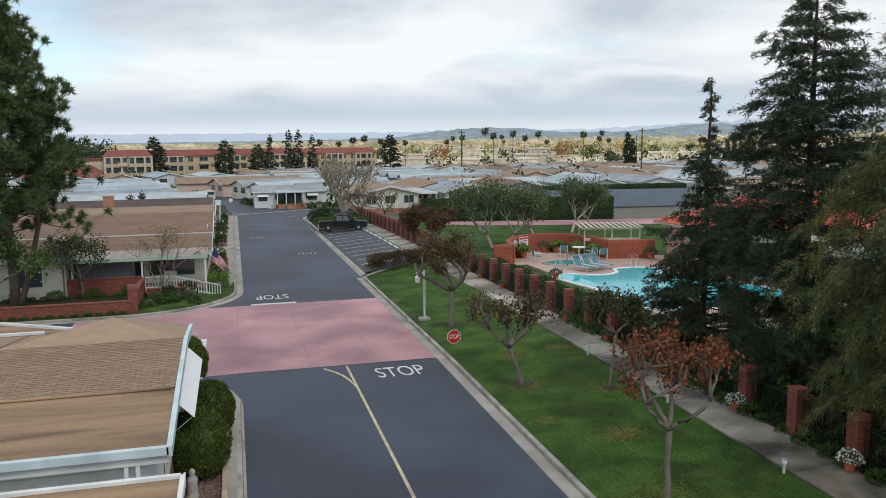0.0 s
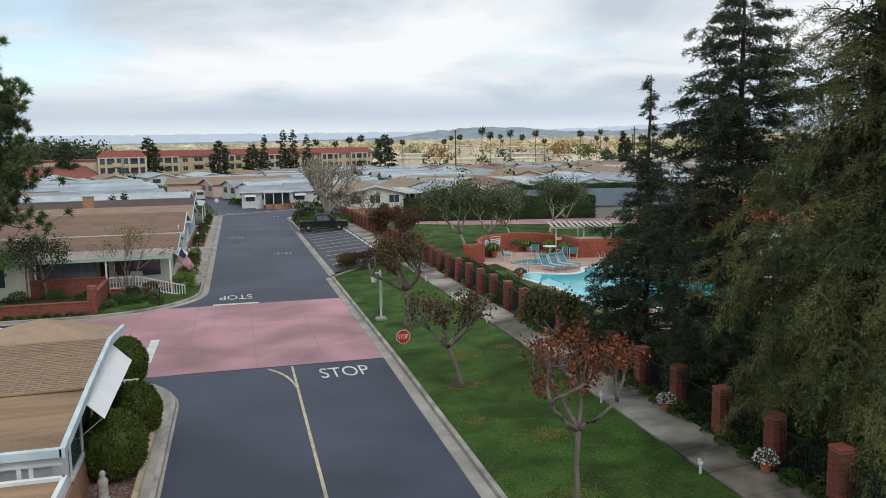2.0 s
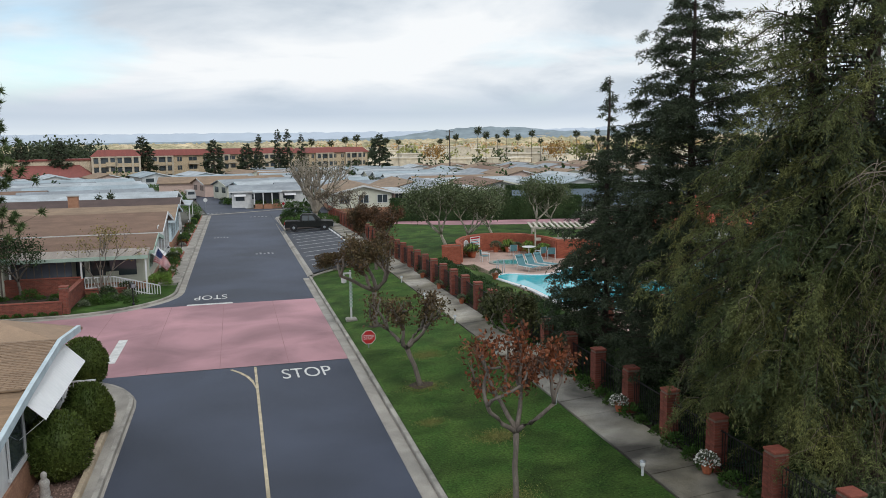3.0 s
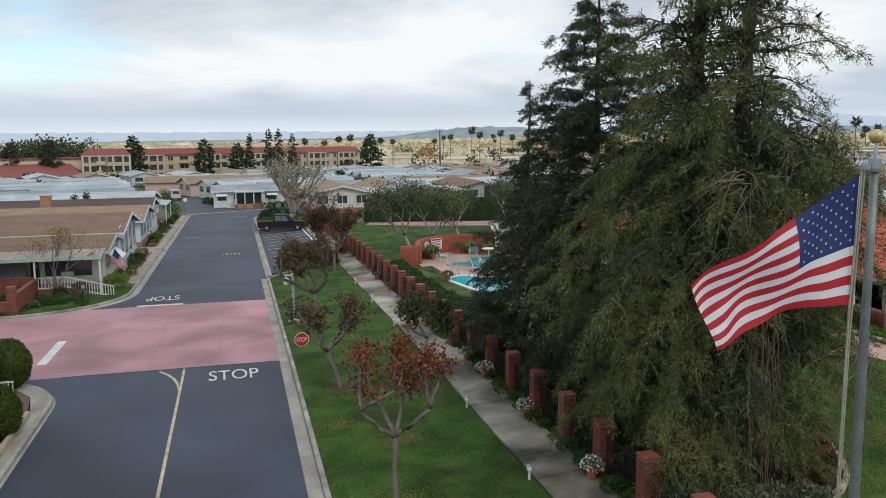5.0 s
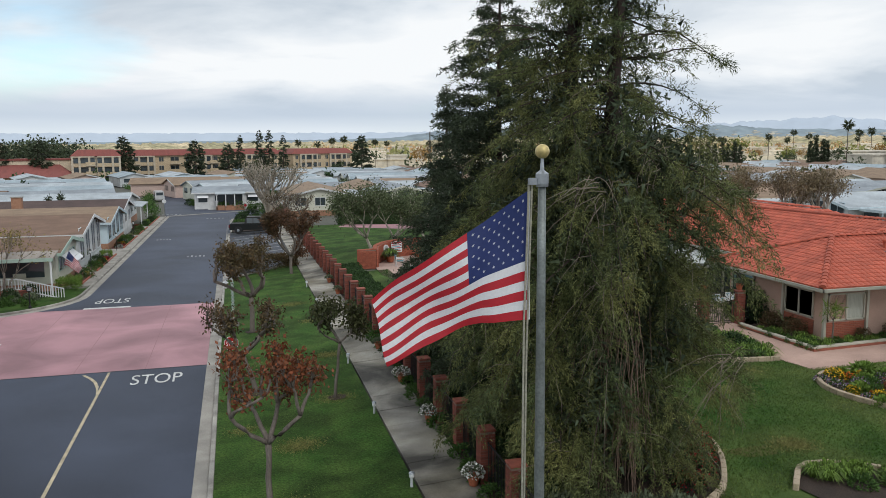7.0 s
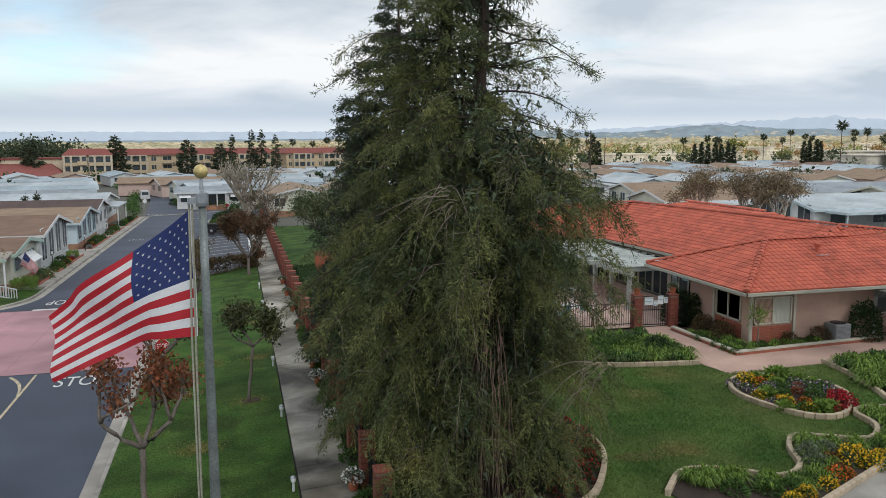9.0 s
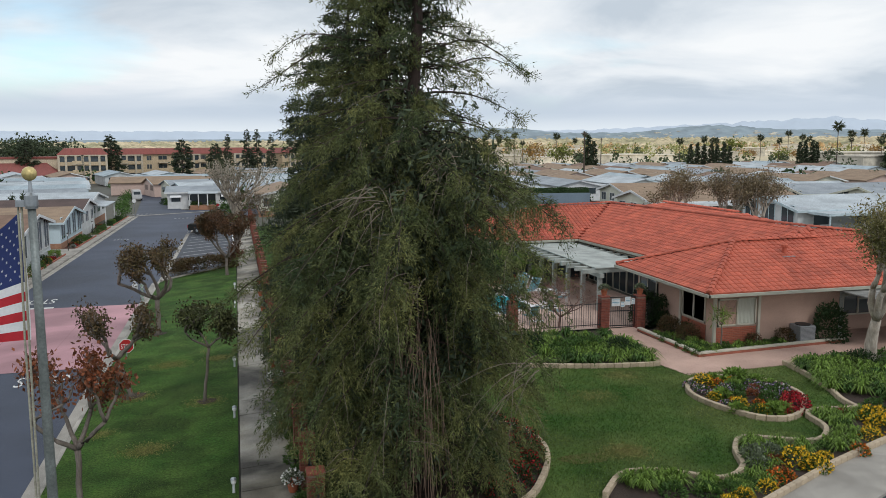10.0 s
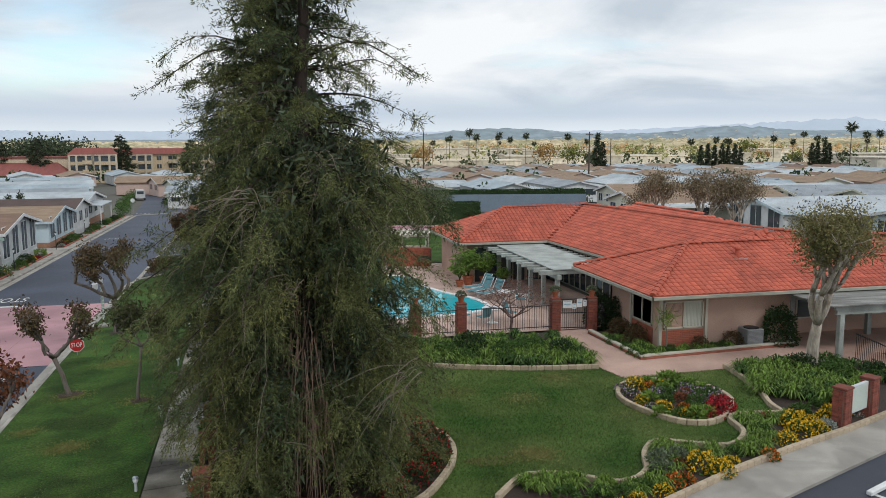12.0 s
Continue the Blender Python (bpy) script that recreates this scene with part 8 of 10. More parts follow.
def flag_pole():
    root = thing("flag_pole", "tall tapered steel flag pole with a gold ball", "flag pole")
    part("pole", lathe([(0.070, -0.2), (0.064, 2), (0.053, 5), (0.041, 8), (0.036, 9.10)], 16), POLE, root, smooth=True)
    part("truck", lathe([(0.055, 9.02), (0.06, 9.05), (0.06, 9.14), (0.02, 9.17), (0.012, 9.30)], 12), STEEL, root)
    gold = material("gold_ball", (0.62, 0.50, 0.22), None, 4, 0.45, 0.0, metal=0.5)
    bm = bmesh.new()
    bmesh.ops.create_uvsphere(bm, u_segments=16, v_segments=10, radius=0.066, matrix=pose(0, 0, 9.34))
    part("finial", bm, gold, root, "dull gold ball", True)
    part("pulley", boxes((-0.13, -0.04, -0.02, 0.02, 9.04, 9.10)), STEEL, root)
    rope = material("rope", (0.36, 0.35, 0.28), None, 9, 0.9, 0.2)
    for pts in ([(-0.12, 0.02, 9.05), (-0.13, 0.03, 8.5), (-0.15, 0.04, 7.78)], [(-0.15, 0.04, 7.78), (-0.16, 0.05, 5.0), (-0.10, 0, 1.3)], [(-0.09, 0.02, 9.05), (-0.12, 0.05, 7.5), (-0.14, 0.05, 5.2), (-0.09, 0.0, 1.3)]):
        v, f = tubes([[(p, 0.011) for p in pts]], 5)
        part("halyard", np_mesh("halyard", v, f, rope), rope, root, "thin rope")
    part("cleat", boxes((-0.12, -0.06, -0.02, 0.02, 1.25, 1.4)), STEEL, root)
    return root


flag_pole().matrix_basis = pose(3.75, -13.85, 0.0)


# ---------------------------------------------------------------- garden plants
def strap_clump(seed, mat, n=70, L=0.55, label="clump of strap-leaved green plants"):
    r = np.random.default_rng(seed)
    root = thing("strap_plant", label, "plant", "strap-leaved clumps")
    v, f = [], []
    for _ in range(n):
        a, tilt, l_ = r.uniform(0, 6.28), r.uniform(0.15, 0.95), L * r.uniform(0.7, 1.2)
        d = np.array((math.cos(a), math.sin(a), 0))
        s = np.array((-d[1], d[0], 0)) * 0.018
        p0 = d * r.uniform(0, 0.1)
        p1 = p0 + d * l_ * 0.5 * tilt + np.array((0, 0, l_ * 0.62 * (1.1 - 0.4 * tilt)))
        p2 = p0 + d * l_ * tilt * 1.05 + np.array((0, 0, l_ * 0.62 * (1.1 - tilt)))
        k = len(v)
        v += [tuple(p0 - s), tuple(p0 + s), tuple(p1 + s * 1.2), tuple(p1 - s * 1.2), tuple(p2)]
        f += [(k, k + 1, k + 2, k + 3), (k + 3, k + 2, k + 4)]
    part("leaf_tuft", np_mesh("leaf_tuft", v, f, mat), mat, root)
    return root


def scatter(protos, region, count, seed, smin=0.8, smax=1.25, dz=0.02, keep=0.45):
    """Copies of plants spread over a plan outline, no two too close."""
    r = random.Random(seed)
    xs, ys = [p[0] for p in region], [p[1] for p in region]
    spots, tries = [], 0
    while len(spots) < count and tries < 6000:
        tries += 1
        x, y = r.uniform(min(xs), max(xs)), r.uniform(min(ys), max(ys))
        if inside(region, x, y) and all(math.hypot(x - a, y - b) > keep for a, b in spots):
            spots.append((x, y))
    for x, y in spots:
        again(r.choice(protos), x, y, r.uniform(0, 360), r.uniform(smin, smax), dz)


strap = [strap_clump(i, LEAF_BRIGHT if i < 3 else LEAF_GREEN) for i in range(4)]
put(strap[0], 15.2, 7.6), put(strap[1], 17.5, 7.0), put(strap[2], 19.5, 6.6), put(strap[3], 20.8, 6.5)
scatter(strap, [(13.3, 8.9), (15, 7.5), (17, 6.65), (19.2, 6.05), (21.3, 5.75), (21.5, 8.5), (18.5, 9.0), (14, 11)], 75, 1, 0.9, 1.35)
scatter(strap[2:], [(15, 11), (14.5, 8.5), (21.3, 8), (21.5, 10.8)], 36, 2, 0.9, 1.2)
scatter(strap, [(26.3, 4.0), (26.0, 2.4), (25.4, 0.8), (27.5, -0.6), (28.5, 2.4), (28.6, 4.0)], 60, 3, 1.0, 1.4, keep=0.4)
scatter(strap[2:], [(28.5, 0.6), (31.2, 0.6), (31.2, 3.8), (28.6, 4.0)], 20, 4, 0.9, 1.2)
for line, inner in ((bed3, 0.35), (bed3, 0.72)):
    acc = 0.0
    for a, b in zip(line, line[1:]):
        acc += math.dist(a, b)
        if acc > 0.36:
            acc = 0
            L = math.dist(a, b)
            nx, ny = (b[1] - a[1]) / L, -(b[0] - a[0]) / L
            if a[0] > 14.6:
                again(strap[int(a[0] * 10) % 3], a[0] + nx * inner, a[1] + ny * inner, a[0] * 90, 0.85, 0.02)


def small(name, label, rx, rz, n, mat, flowers=None, seed=1, leaf=(0.09, 0.045), fsize=0.06):
    return leafy_mound(name, label, "plant", rx, rx, rz, n, mat, leaf, seed, 1.0, flowers, fsize=fsize)


daisy = small("flower_clump", "clump of bright yellow flowers", 0.42, 0.42, 420, LEAF_GREEN, {"yellow": 290}, 11, fsize=0.075)
marigold = small("flower_clump", "clump of orange marigold flowers in the bed", 0.26, 0.28, 220, LEAF_GREEN, {"orange": 170}, 12, fsize=0.07)
crimson = small("flower_clump", "clump of crimson flowers", 0.5, 0.34, 300, BED_RED, {"red": 420}, 13, fsize=0.08)
pansy = small("flower_clump", "low mixed violet and pale flowers", 0.28, 0.2, 200, LEAF_GREEN, {"violet": 90, "white": 40, "pink": 40}, 14)
silver = small("silver_plant", "low mound of silvery grey foliage", 0.35, 0.3, 700, leaf_material("silver_leaf", (0.36, 0.40, 0.36), (0.28, 0.32, 0.29)), None, 15, (0.07, 0.03))
lettuce = small("green_plant", "bright green leafy plant in the flower bed", 0.32, 0.34, 260, LEAF_BRIGHT, None, 16, (0.16, 0.09))
russet = small("russet_plant", "low russet-leaved plant in the flower bed", 0.3, 0.26, 320, LEAF_RUST, None, 17)
sedge = small("green_plant", "low dark green plant in bare soil", 0.34, 0.28, 420, LEAF_GREEN, None, 18)
variegated = small("variegated_plant", "pale variegated shrub with cream-edged leaves", 0.4, 0.45, 700, LEAF_GREY, None, 19)
plan = ((daisy, ((21.5, 2.7, 0.9), (21.3, 0.3, 0.75), (21.0, 1.2, 0.6), (21.75, -0.35, 0.6), (22.6, 2.75, 0.5), (26.8, -1.2, 0.8), (24.9, -2.55, 0.75), (17.4, -5.6, 0.55), (24.6, -1.9, 1.05), (24.3, -2.5, 0.9), (25.0, -2.1, 0.8), (23.4, -3.1, 0.75), (26.2, -1.6, 1.0), (25.7, -1.9, 0.9), (20.0, -4.2, 1.05), (20.3, -4.6, 0.9), (20.9, -4.2, 0.6), (18.2, -5.4, 0.6), (16.8, -5.9, 0.6))),
        (marigold, ((21.9, 2.5, 0.9), (21.4, 0.7, 0.7), (22.2, -4.0, 0.95), (18.7, -5.0, 1.1), (22.0, 0.2, 0.8), (19.2, -4.9, 0.7), (16.0, -6.2, 0.9))),
        (crimson, ((23.0, -0.25, 1.0), (23.45, 0.35, 0.85), (22.55, -0.6, 0.7))),
        (pansy, ((21.0, 2.0, 1.1), (21.6, 1.6, 1.2), (22.0, 2.0, 1.0), (22.9, 0.9, 1.1), (22.6, 1.5, 1.0), (23.3, 1.7, 1.1), (23.7, 1.4, 1.3), (23.6, 0.9, 1.0), (21.0, 0.5, 0.9), (23.2, 2.2, 1.0), (21.0, 2.7, 0.9), (23.9, 1.7, 0.9))),
        (silver, ((25.3, -2.35, 1.0), (27.2, -1.4, 1.0), (28.0, -1.0, 0.8), (23.7, 0.55, 0.5))),
        (lettuce, ((22.9, 2.9, 1.25), (21.3, 1.2, 0.95), (22.1, 3.0, 0.8), (21.0, -0.1, 0.8), (22.4, -0.45, 0.9), (23.6, 1.9, 0.8), (16.2, -4.3, 0.8), (17.0, -4.7, 0.8), (22.0, -0.55, 1.0), (23.4, 2.4, 0.9), (22.4, 2.2, 0.8))),
        (russet, ((22.4, 1.1, 1.0), (22.0, 0.3, 0.7), (22.9, 1.7, 0.8), (19.4, -4.0, 1.0), (19.1, -4.7, 0.9), (24.0, -1.3, 0.9))),
        (sedge, ((22.2, 1.7, 1.0), (22.7, 0.6, 1.1), (21.8, 1.1, 0.9), (23.2, 1.2, 0.9), (22.4, 0.1, 0.8), (21.6, -0.3, 0.9), (17.2, -5.3, 1.0), (17.8, -5.0, 0.9), (21.4, -3.5, 0.8), (23.2, -2.2, 0.9), (15.8, -5.0, 1.0), (16.6, -5.2, 1.0), (25.5, -0.9, 1.0), (26.4, -0.6, 1.0))),
        (variegated, ((19.0, -3.7, 1.0), (19.6, -3.6, 0.9), (18.8, -4.2, 0.9), (7.9, -4.2, 1.6), (9.2, -5.0, 1.5), (9.9, -4.9, 1.3), (8.4, -3.4, 1.2), (10.6, -5.2, 1.3))))
for ob, spots_ in plan:
    for i, (x, y, s) in enumerate(spots_):
        put(ob, x, y, 0, s, 0.03) if i == 0 else again(ob, x, y, x * 77, s, 0.03)

# the redwood's bed: red-leaved edge, pale stones, green shrubs
redleaf = small("red_shrub", "low shrub with dark red leaves and flowers", 0.42, 0.55, 620, LEAF_DEEP, {"red": 260}, 31, fsize=0.05)
put(redleaf, 13.2, -0.2, 0, 1.0)
for x, y, s in ((13.4, -1.0, 1.0), (13.2, -1.8, 1.05), (12.8, -2.6, 1.0), (12.9, 0.5, 1.0), (12.3, -3.3, 1.0), (12.7, -1.3, 1.0), (12.4, -2.2, 0.9), (11.7, -3.9, 0.9)):
    again(redleaf, x, y, x * 91 + y * 40, s)
shrub = leafy_mound("shrub", "loose dark green shrub behind the fence", "shrub", 0.75, 0.75, 0.95, 950, LEAF_DEEP, (0.125, 0.065), 33)
shrub_b = leafy_mound("shrub", "loose mid-green leafy shrub in a bed", "shrub", 0.7, 0.7, 0.8, 800, LEAF_GREEN, (0.125, 0.065), 34)
put(shrub, 11.4, -3.0), put(shrub_b, 11.9, -1.9)
for k, (x, y, s) in enumerate(((14.6, 8.9, 1.0), (15.9, 8.4, 0.85), (17.0, 8.6, 1.05), (18.4, 7.9, 0.9), (19.6, 8.2, 0.95), (20.6, 7.4, 0.8), (16.4, 7.5, 0.7), (18.0, 7.0, 0.75), (28.6, 3.2, 0.8), (29.4, 2.2, 0.9), (29.9, 3.3, 0.8), (30.6, 1.6, 0.8))):
    again(shrub if k % 3 == 2 else shrub_b, x, y, k * 67, s)
for x, y, s in ((25.0, 11.4, 0.85), (25.15, 9.4, 0.8), (25.1, 10.4, 0.65)):
    again(shrub, x, y, x * 50 + y * 31, s)
for k in range(14):
    again(sedge if k % 3 else variegated, -13.6 + (k * 0.37) % 2.9, 30.6 + (k * 0.83) % 2.9, k * 50, 0.8 + (k % 4) * 0.15, 0.1)
r5 = random.Random(8)
for i in range(46):
    y = -4.5 + i * 0.84
    again(r5.choice((shrub, shrub, shrub_b)), 7.75 + r5.uniform(-0.1, 0.35), y, r5.uniform(0, 360), r5.uniform(0.6, 1.05))
for i in range(26):
    y = -5.2 + i * 0.9 + r5.uniform(-0.2, 0.2)
    again(sedge, 6.98, y, r5.uniform(0, 360), r5.uniform(0.7, 1.3), 0.02)
for x, y, s in ((9.0, 1.2, 1.3), (10.2, 1.6, 1.2), (11.5, 3.0, 1.3), (9.2, 6.2, 1.4), (10.5, 7.4, 1.2), (11.6, 9.3, 1.3), (9.6, 10.4, 1.2), (12.4, 6.4, 1.1), (8.8, 3.6, 1.3)):
    again(shrub, x, y, x * 60, s)
# clipped hedge between the pool lawn and the fence
hedge_unit = box_hedge_of("hedge", "low clipped hedge along the pool fence", 1.2, 2.3, 0.72, 1700, LEAF_HEDGE, (0.11, 0.06), 35)
put(hedge_unit, 8.4, 15.2)
for i in range(1, 9):
    again(hedge_unit, 8.4 + 0.05 * math.sin(i), 15.2 + i * 2.2, 0 if i % 2 else 180)
for i in range(2):
    again(hedge_unit, 9.6, 16.6 + i * 2.1, 0, 0.75)
drape("pool_strip", [(9.1, 19.5), (10.9, 19.5), (10.7, 30), (9.6, 34.5), (9.1, 34.5)], GARDEN_LAWN, 0.02, label="strip of light lawn beside the pool", category="lawn")
# by the clubhouse
REDTWIG = material("red_grey_twig", (0.24, 0.15, 0.125), (0.16, 0.10, 0.085), 6, 0.9, 0.5)
ball = leafy_mound("round_shrub", "rounded dark shrub by the clubhouse wall", "shrub", 0.62, 0.62, 0.9, 1700, LEAF_RUSTDARK, (0.08, 0.04), 37)
put(ball, 24.35, 9.9)
for x, y, s in ((24.4, 8.5, 0.95), (26.7, 7.1, 0.65), (28.3, 7.2, 0.8)):
    again(ball, x, y, x * 50, s)
tallb = leafy_mound("tall_shrub", "tall dark shrub against the clubhouse wall", "shrub", 0.85, 0.6, 1.75, 2600, LEAF_DEEP, (0.12, 0.06), 38)
put(tallb, 30.4, 7.0)
again(tallb, 24.4, 12.4, 90, 1.0), again(tallb, 25.0, 11.6, 20, 0.9)
scatter([sedge, strap[2]], [(23.5, 6.3), (28.4, 6.75), (28.4, 7.2), (24.8, 7.2), (24.2, 9.5), (23.4, 10)], 34, 6, 0.6, 0.85, 0.05, 0.3)
put(crown_tree("small_tree", "small bare reddish tree inside the pool fence", 2.7, 85, REDTWIG, LEAF_RUST, trunk_h=0.6, spread=2.0, trunk=0.075, leaves=420, leaf=(0.07, 0.035), depth=6, clump=0.12, forks=6), 20.0, 12.5)
put(crown_tree("small_tree", "small thin palm-like plant by the corner post", 1.5, 86, GREYBARK, LEAF_BRIGHT, trunk_h=0.8, spread=1.2, trunk=0.04, leaves=160, leaf=(0.35, 0.03), depth=2, clump=0.08), 25.1, 7.0, 0, 1.0, 0.1)

# paperbark trees
pb = crown_tree("paperbark_tree", "pale peeling paperbark tree with a rounded olive crown", 6.4, 88, PALEBARK, LEAF_PAPER, trunk_h=2.3, spread=0.82, trunk=0.27, leaves=11000, leaf=(0.13, 0.05), depth=5, clump=0.30, forks=4, rise=1.0, lean=-0.10)
put(pb, 29.5, 3.6)
pb2 = crown_tree("paperbark_tree", "pale paperbark tree with a brown-grey crown behind the clubhouse", 6.6, 89, PALEBARK, LEAF_BROWN, trunk_h=2.2, spread=0.47, trunk=0.2, leaves=5600, leaf=(0.15, 0.075), depth=5, clump=0.30, forks=4, rise=1.3)
put(pb2, 37.9, 31.5)
for x, y, s in ((40.2, 30.0, 1.0), (42.7, 28.9, 0.98)):
    again(pb2, x, y, x * 33, s)
again(tallb, 36.0, 33.8, 0, 2.2, label="dark rounded tree behind the clubhouse")

# trees of the green and the planted island
elm = crown_tree("lawn_tree", "pale-stemmed tree with a dense green crown on the back lawn", 5.2, 92, PALEBARK, leaf_material("lawn_tree_leaf", (0.075, 0.105, 0.045), (0.120, 0.140, 0.070)), trunk_h=1.3, spread=1.25, trunk=0.16, leaves=7600, leaf=(0.17, 0.10), depth=4, clump=0.44, forks=4, rise=0.95)
put(elm, 11.8, 43.6)
for x, y, s in ((12.8, 42.9, 0.92), (22.6, 52.4, 0.95), (17.6, 49.0, 0.85), (26.0, 55.0, 0.8)):
    again(elm, x, y, x * 40, s)
coral = crown_tree("coral_tree", "large pale many-limbed tree with sparse leaves on an island", 8.2, 94, GREYBARK2, LEAF_OLIVE, trunk_h=0.9, spread=0.78, trunk=0.46, leaves=1700, leaf=(0.2, 0.11), depth=6, clump=0.35, forks=7, rise=1.15)
put(coral, 5.2, 86.5)
for x, y, s in ((2.2, 76, 1.5), (3.4, 80, 1.6), (1.8, 84, 1.5), (3.0, 90, 1.5), (5.6, 79, 1.4), (6.2, 75, 1.3), (4.4, 93, 1.4), (2.0, 92, 1.3), (4.6, 74, 1.3), (1.4, 79.5, 1.2), (5.4, 89.5, 1.3)):
    again(shrub_b if int(x * 10) % 3 else shrub, x, y, x * 70, s)
drape("island_bed", [(0.55, 72.2), (6.9, 72.2), (6.9, 95), (3.2, 95.3), (1.9, 94), (1.1, 92), (0.7, 88)], SOIL, 0.05, label="planted island beside the car park", category="soil")
dark_mound = leafy_mound("clipped_hedge", "long low clipped dark hedge by the car park", "hedge", 2.6, 0.95, 1.15, 7000, LEAF_RUSTDARK, (0.13, 0.07), 41, 1.6)
put(dark_mound, 3.1, 39.9, 33)
part_ob = part("lawn_edge", ribbon(smooth_line([(0.3, 36.6), (1.5, 38.0), (3.6, 40.0), (5.35, 42.0)]), 0.14, -0.1, 0.13), KERBSTONE)
tagged(part_ob, "pale kerb at the end of the lawn", "edging", kind="structure")

# back lawn, court and tall hedges
drape("back_lawn", [(7.4, 34), (10.5, 36.2), (12.5, 39.8), (15.2, 41.4), (18.0, 40.0), (18.2, 36.2), (30, 34), (36, 56), (22, 62), (12, 72), (7.4, 74)], LAWN, 0.0, label="mown lawn behind the pool", category="lawn")
drape("court", [(12, 68), (17.5, 63), (36, 56), (44, 58), (40, 63), (24, 67.5), (13, 71.5)], PINK, 0.01, label="rose-coloured games court", category="court")
green_hedge = box_hedge_of("tall_hedge", "tall clipped green hedge round the court", 4.5, 1.5, 2.5, 2200, LEAF_HEDGE, (0.2, 0.12), 43)
put(green_hedge, 14.8, 71.8, -16)
for i in range(1, 5):
    again(green_hedge, 14.8 + i * 4.2, 71.8 - i * 1.25, -16 + 180 * (i % 2), 1.0)


def screen():
    root = thing("court_screen", "blue-grey windscreen on the court fence under a hedge", "fence")
    cloth_m = material("screen_cloth", (0.19, 0.25, 0.31), (0.16, 0.21, 0.265), 0.6, 0.85, 0.1)
    part("cloth", boxes((-11, 11, -0.03, 0.03, 0.1, 2.55)), cloth_m, root)
    for i in range(8):
        part("post", lathe([(0.04, 0), (0.04, 2.65)], 8, pose(-11 + i * 22 / 7, 0.06, 0)), IRON, root)
    return root


put(screen(), 44, 86.5, -9, 1.0, 0.0)
for i in range(5):
    again(green_hedge, 35 + i * 4.5, 89.4 - i * 0.7, -9, 1.0, 0.6)
for x, y, s in ((8.4, 73.5, 1.0), (6.2, 80.5, 1.05)):
    put(crown_tree("lawn_tree", "dark nearly bare tree with a round crown beside the fence", 3.9 * s, 95 + int(x), GREYBARK, LEAF_RUSTDARK, trunk_h=1.2, spread=1.6, trunk=0.1, leaves=700, leaf=(0.16, 0.1), depth=4, clump=0.2, forks=4, stub=True), x, y)

# the tall pine on the far left corner and yard trees
def pine():
    """A pine with rising limbs that end in round tufts of long needles, open between them."""
    r = np.random.default_rng(101)
    global rng
    rng = r
    root = thing("pine", "tall pine with open tufts of needles on the corner", "tree")
    for sx, rad, top in ((0.0, 0.30, 18.5), (1.7, 0.19, 12.8)):
        line = [((sx * min(1, k / 4) + 0.15 * math.sin(k), 0.12 * math.cos(k * 1.4), -0.3 + (top + 0.3) * k / 10), rad * (1 - 0.85 * k / 10)) for k in range(11)]
        v, f = tubes([line], 9)
        part("trunk", np_mesh("trunk", v, f, BARK, True), BARK, root)
    limbs, base, way = [], [], []
    for i in range(120):
        h = 4.0 + 14.2 * (i + r.random()) / 120
        az = r.uniform(0, 6.28)
        L = float(np.interp(h, (4, 6, 8.5, 11, 13, 15, 18.2), (3.2, 4.1, 4.6, 3.7, 2.3, 1.8, 0.6))) * r.uniform(0.55, 1.05)
        x0 = 1.7 if h < 12 and r.random() < 0.35 else 0.0
        L *= 0.8 if x0 else 1.0
        d = Vector((math.cos(az), math.sin(az), 0))
        p, way_, pts = Vector((x0, 0, h)), (d + Vector((0, 0, r.uniform(-0.15, 0.35)))).normalized(), []
        for k in range(7):
            pts.append((tuple(p), 0.055 * (1 - k / 7.5) * (0.4 + L / 5)))
            way_ = (way_ + Vector(r.normal(0, 0.16, 3)) + Vector((0, 0, 0.07))).normalized()
            p = p + way_ * (L / 6)
        limbs.append(pts)
        for k in range(3, 7):
            for _ in range(3 if k < 6 else 4):
                q0 = Vector(pts[k][0])
                q1 = q0 + Vector(r.normal(0, 0.34, 3)) + Vector((0, 0, 0.22)) + d * 0.12
                limbs.append([(tuple(q0), 0.018), (tuple(q1), 0.010)])
                m = 84
                u = r.normal(size=(m, 3)) + np.array((0, 0, 0.45))
                u /= np.linalg.norm(u, axis=1, keepdims=True)
                base.append(np.array(q1)[None] + u * r.uniform(0.0, 0.12, (m, 1)))
                way.append(u)
    v, f = tubes(limbs, 4)
    tagged(part("branchwork", np_mesh("branchwork", v, f, BARK), BARK, root), kind="stuff")
    base, way = np.concatenate(base), np.concatenate(way)
    v, f = needles(base, way, r.uniform(0.22, 0.44, len(base)), r.uniform(0.04, 0.065, len(base)))
    part("crown", np_mesh("crown", v, f, NEEDLE_PINE), NEEDLE_PINE, root)
    return root


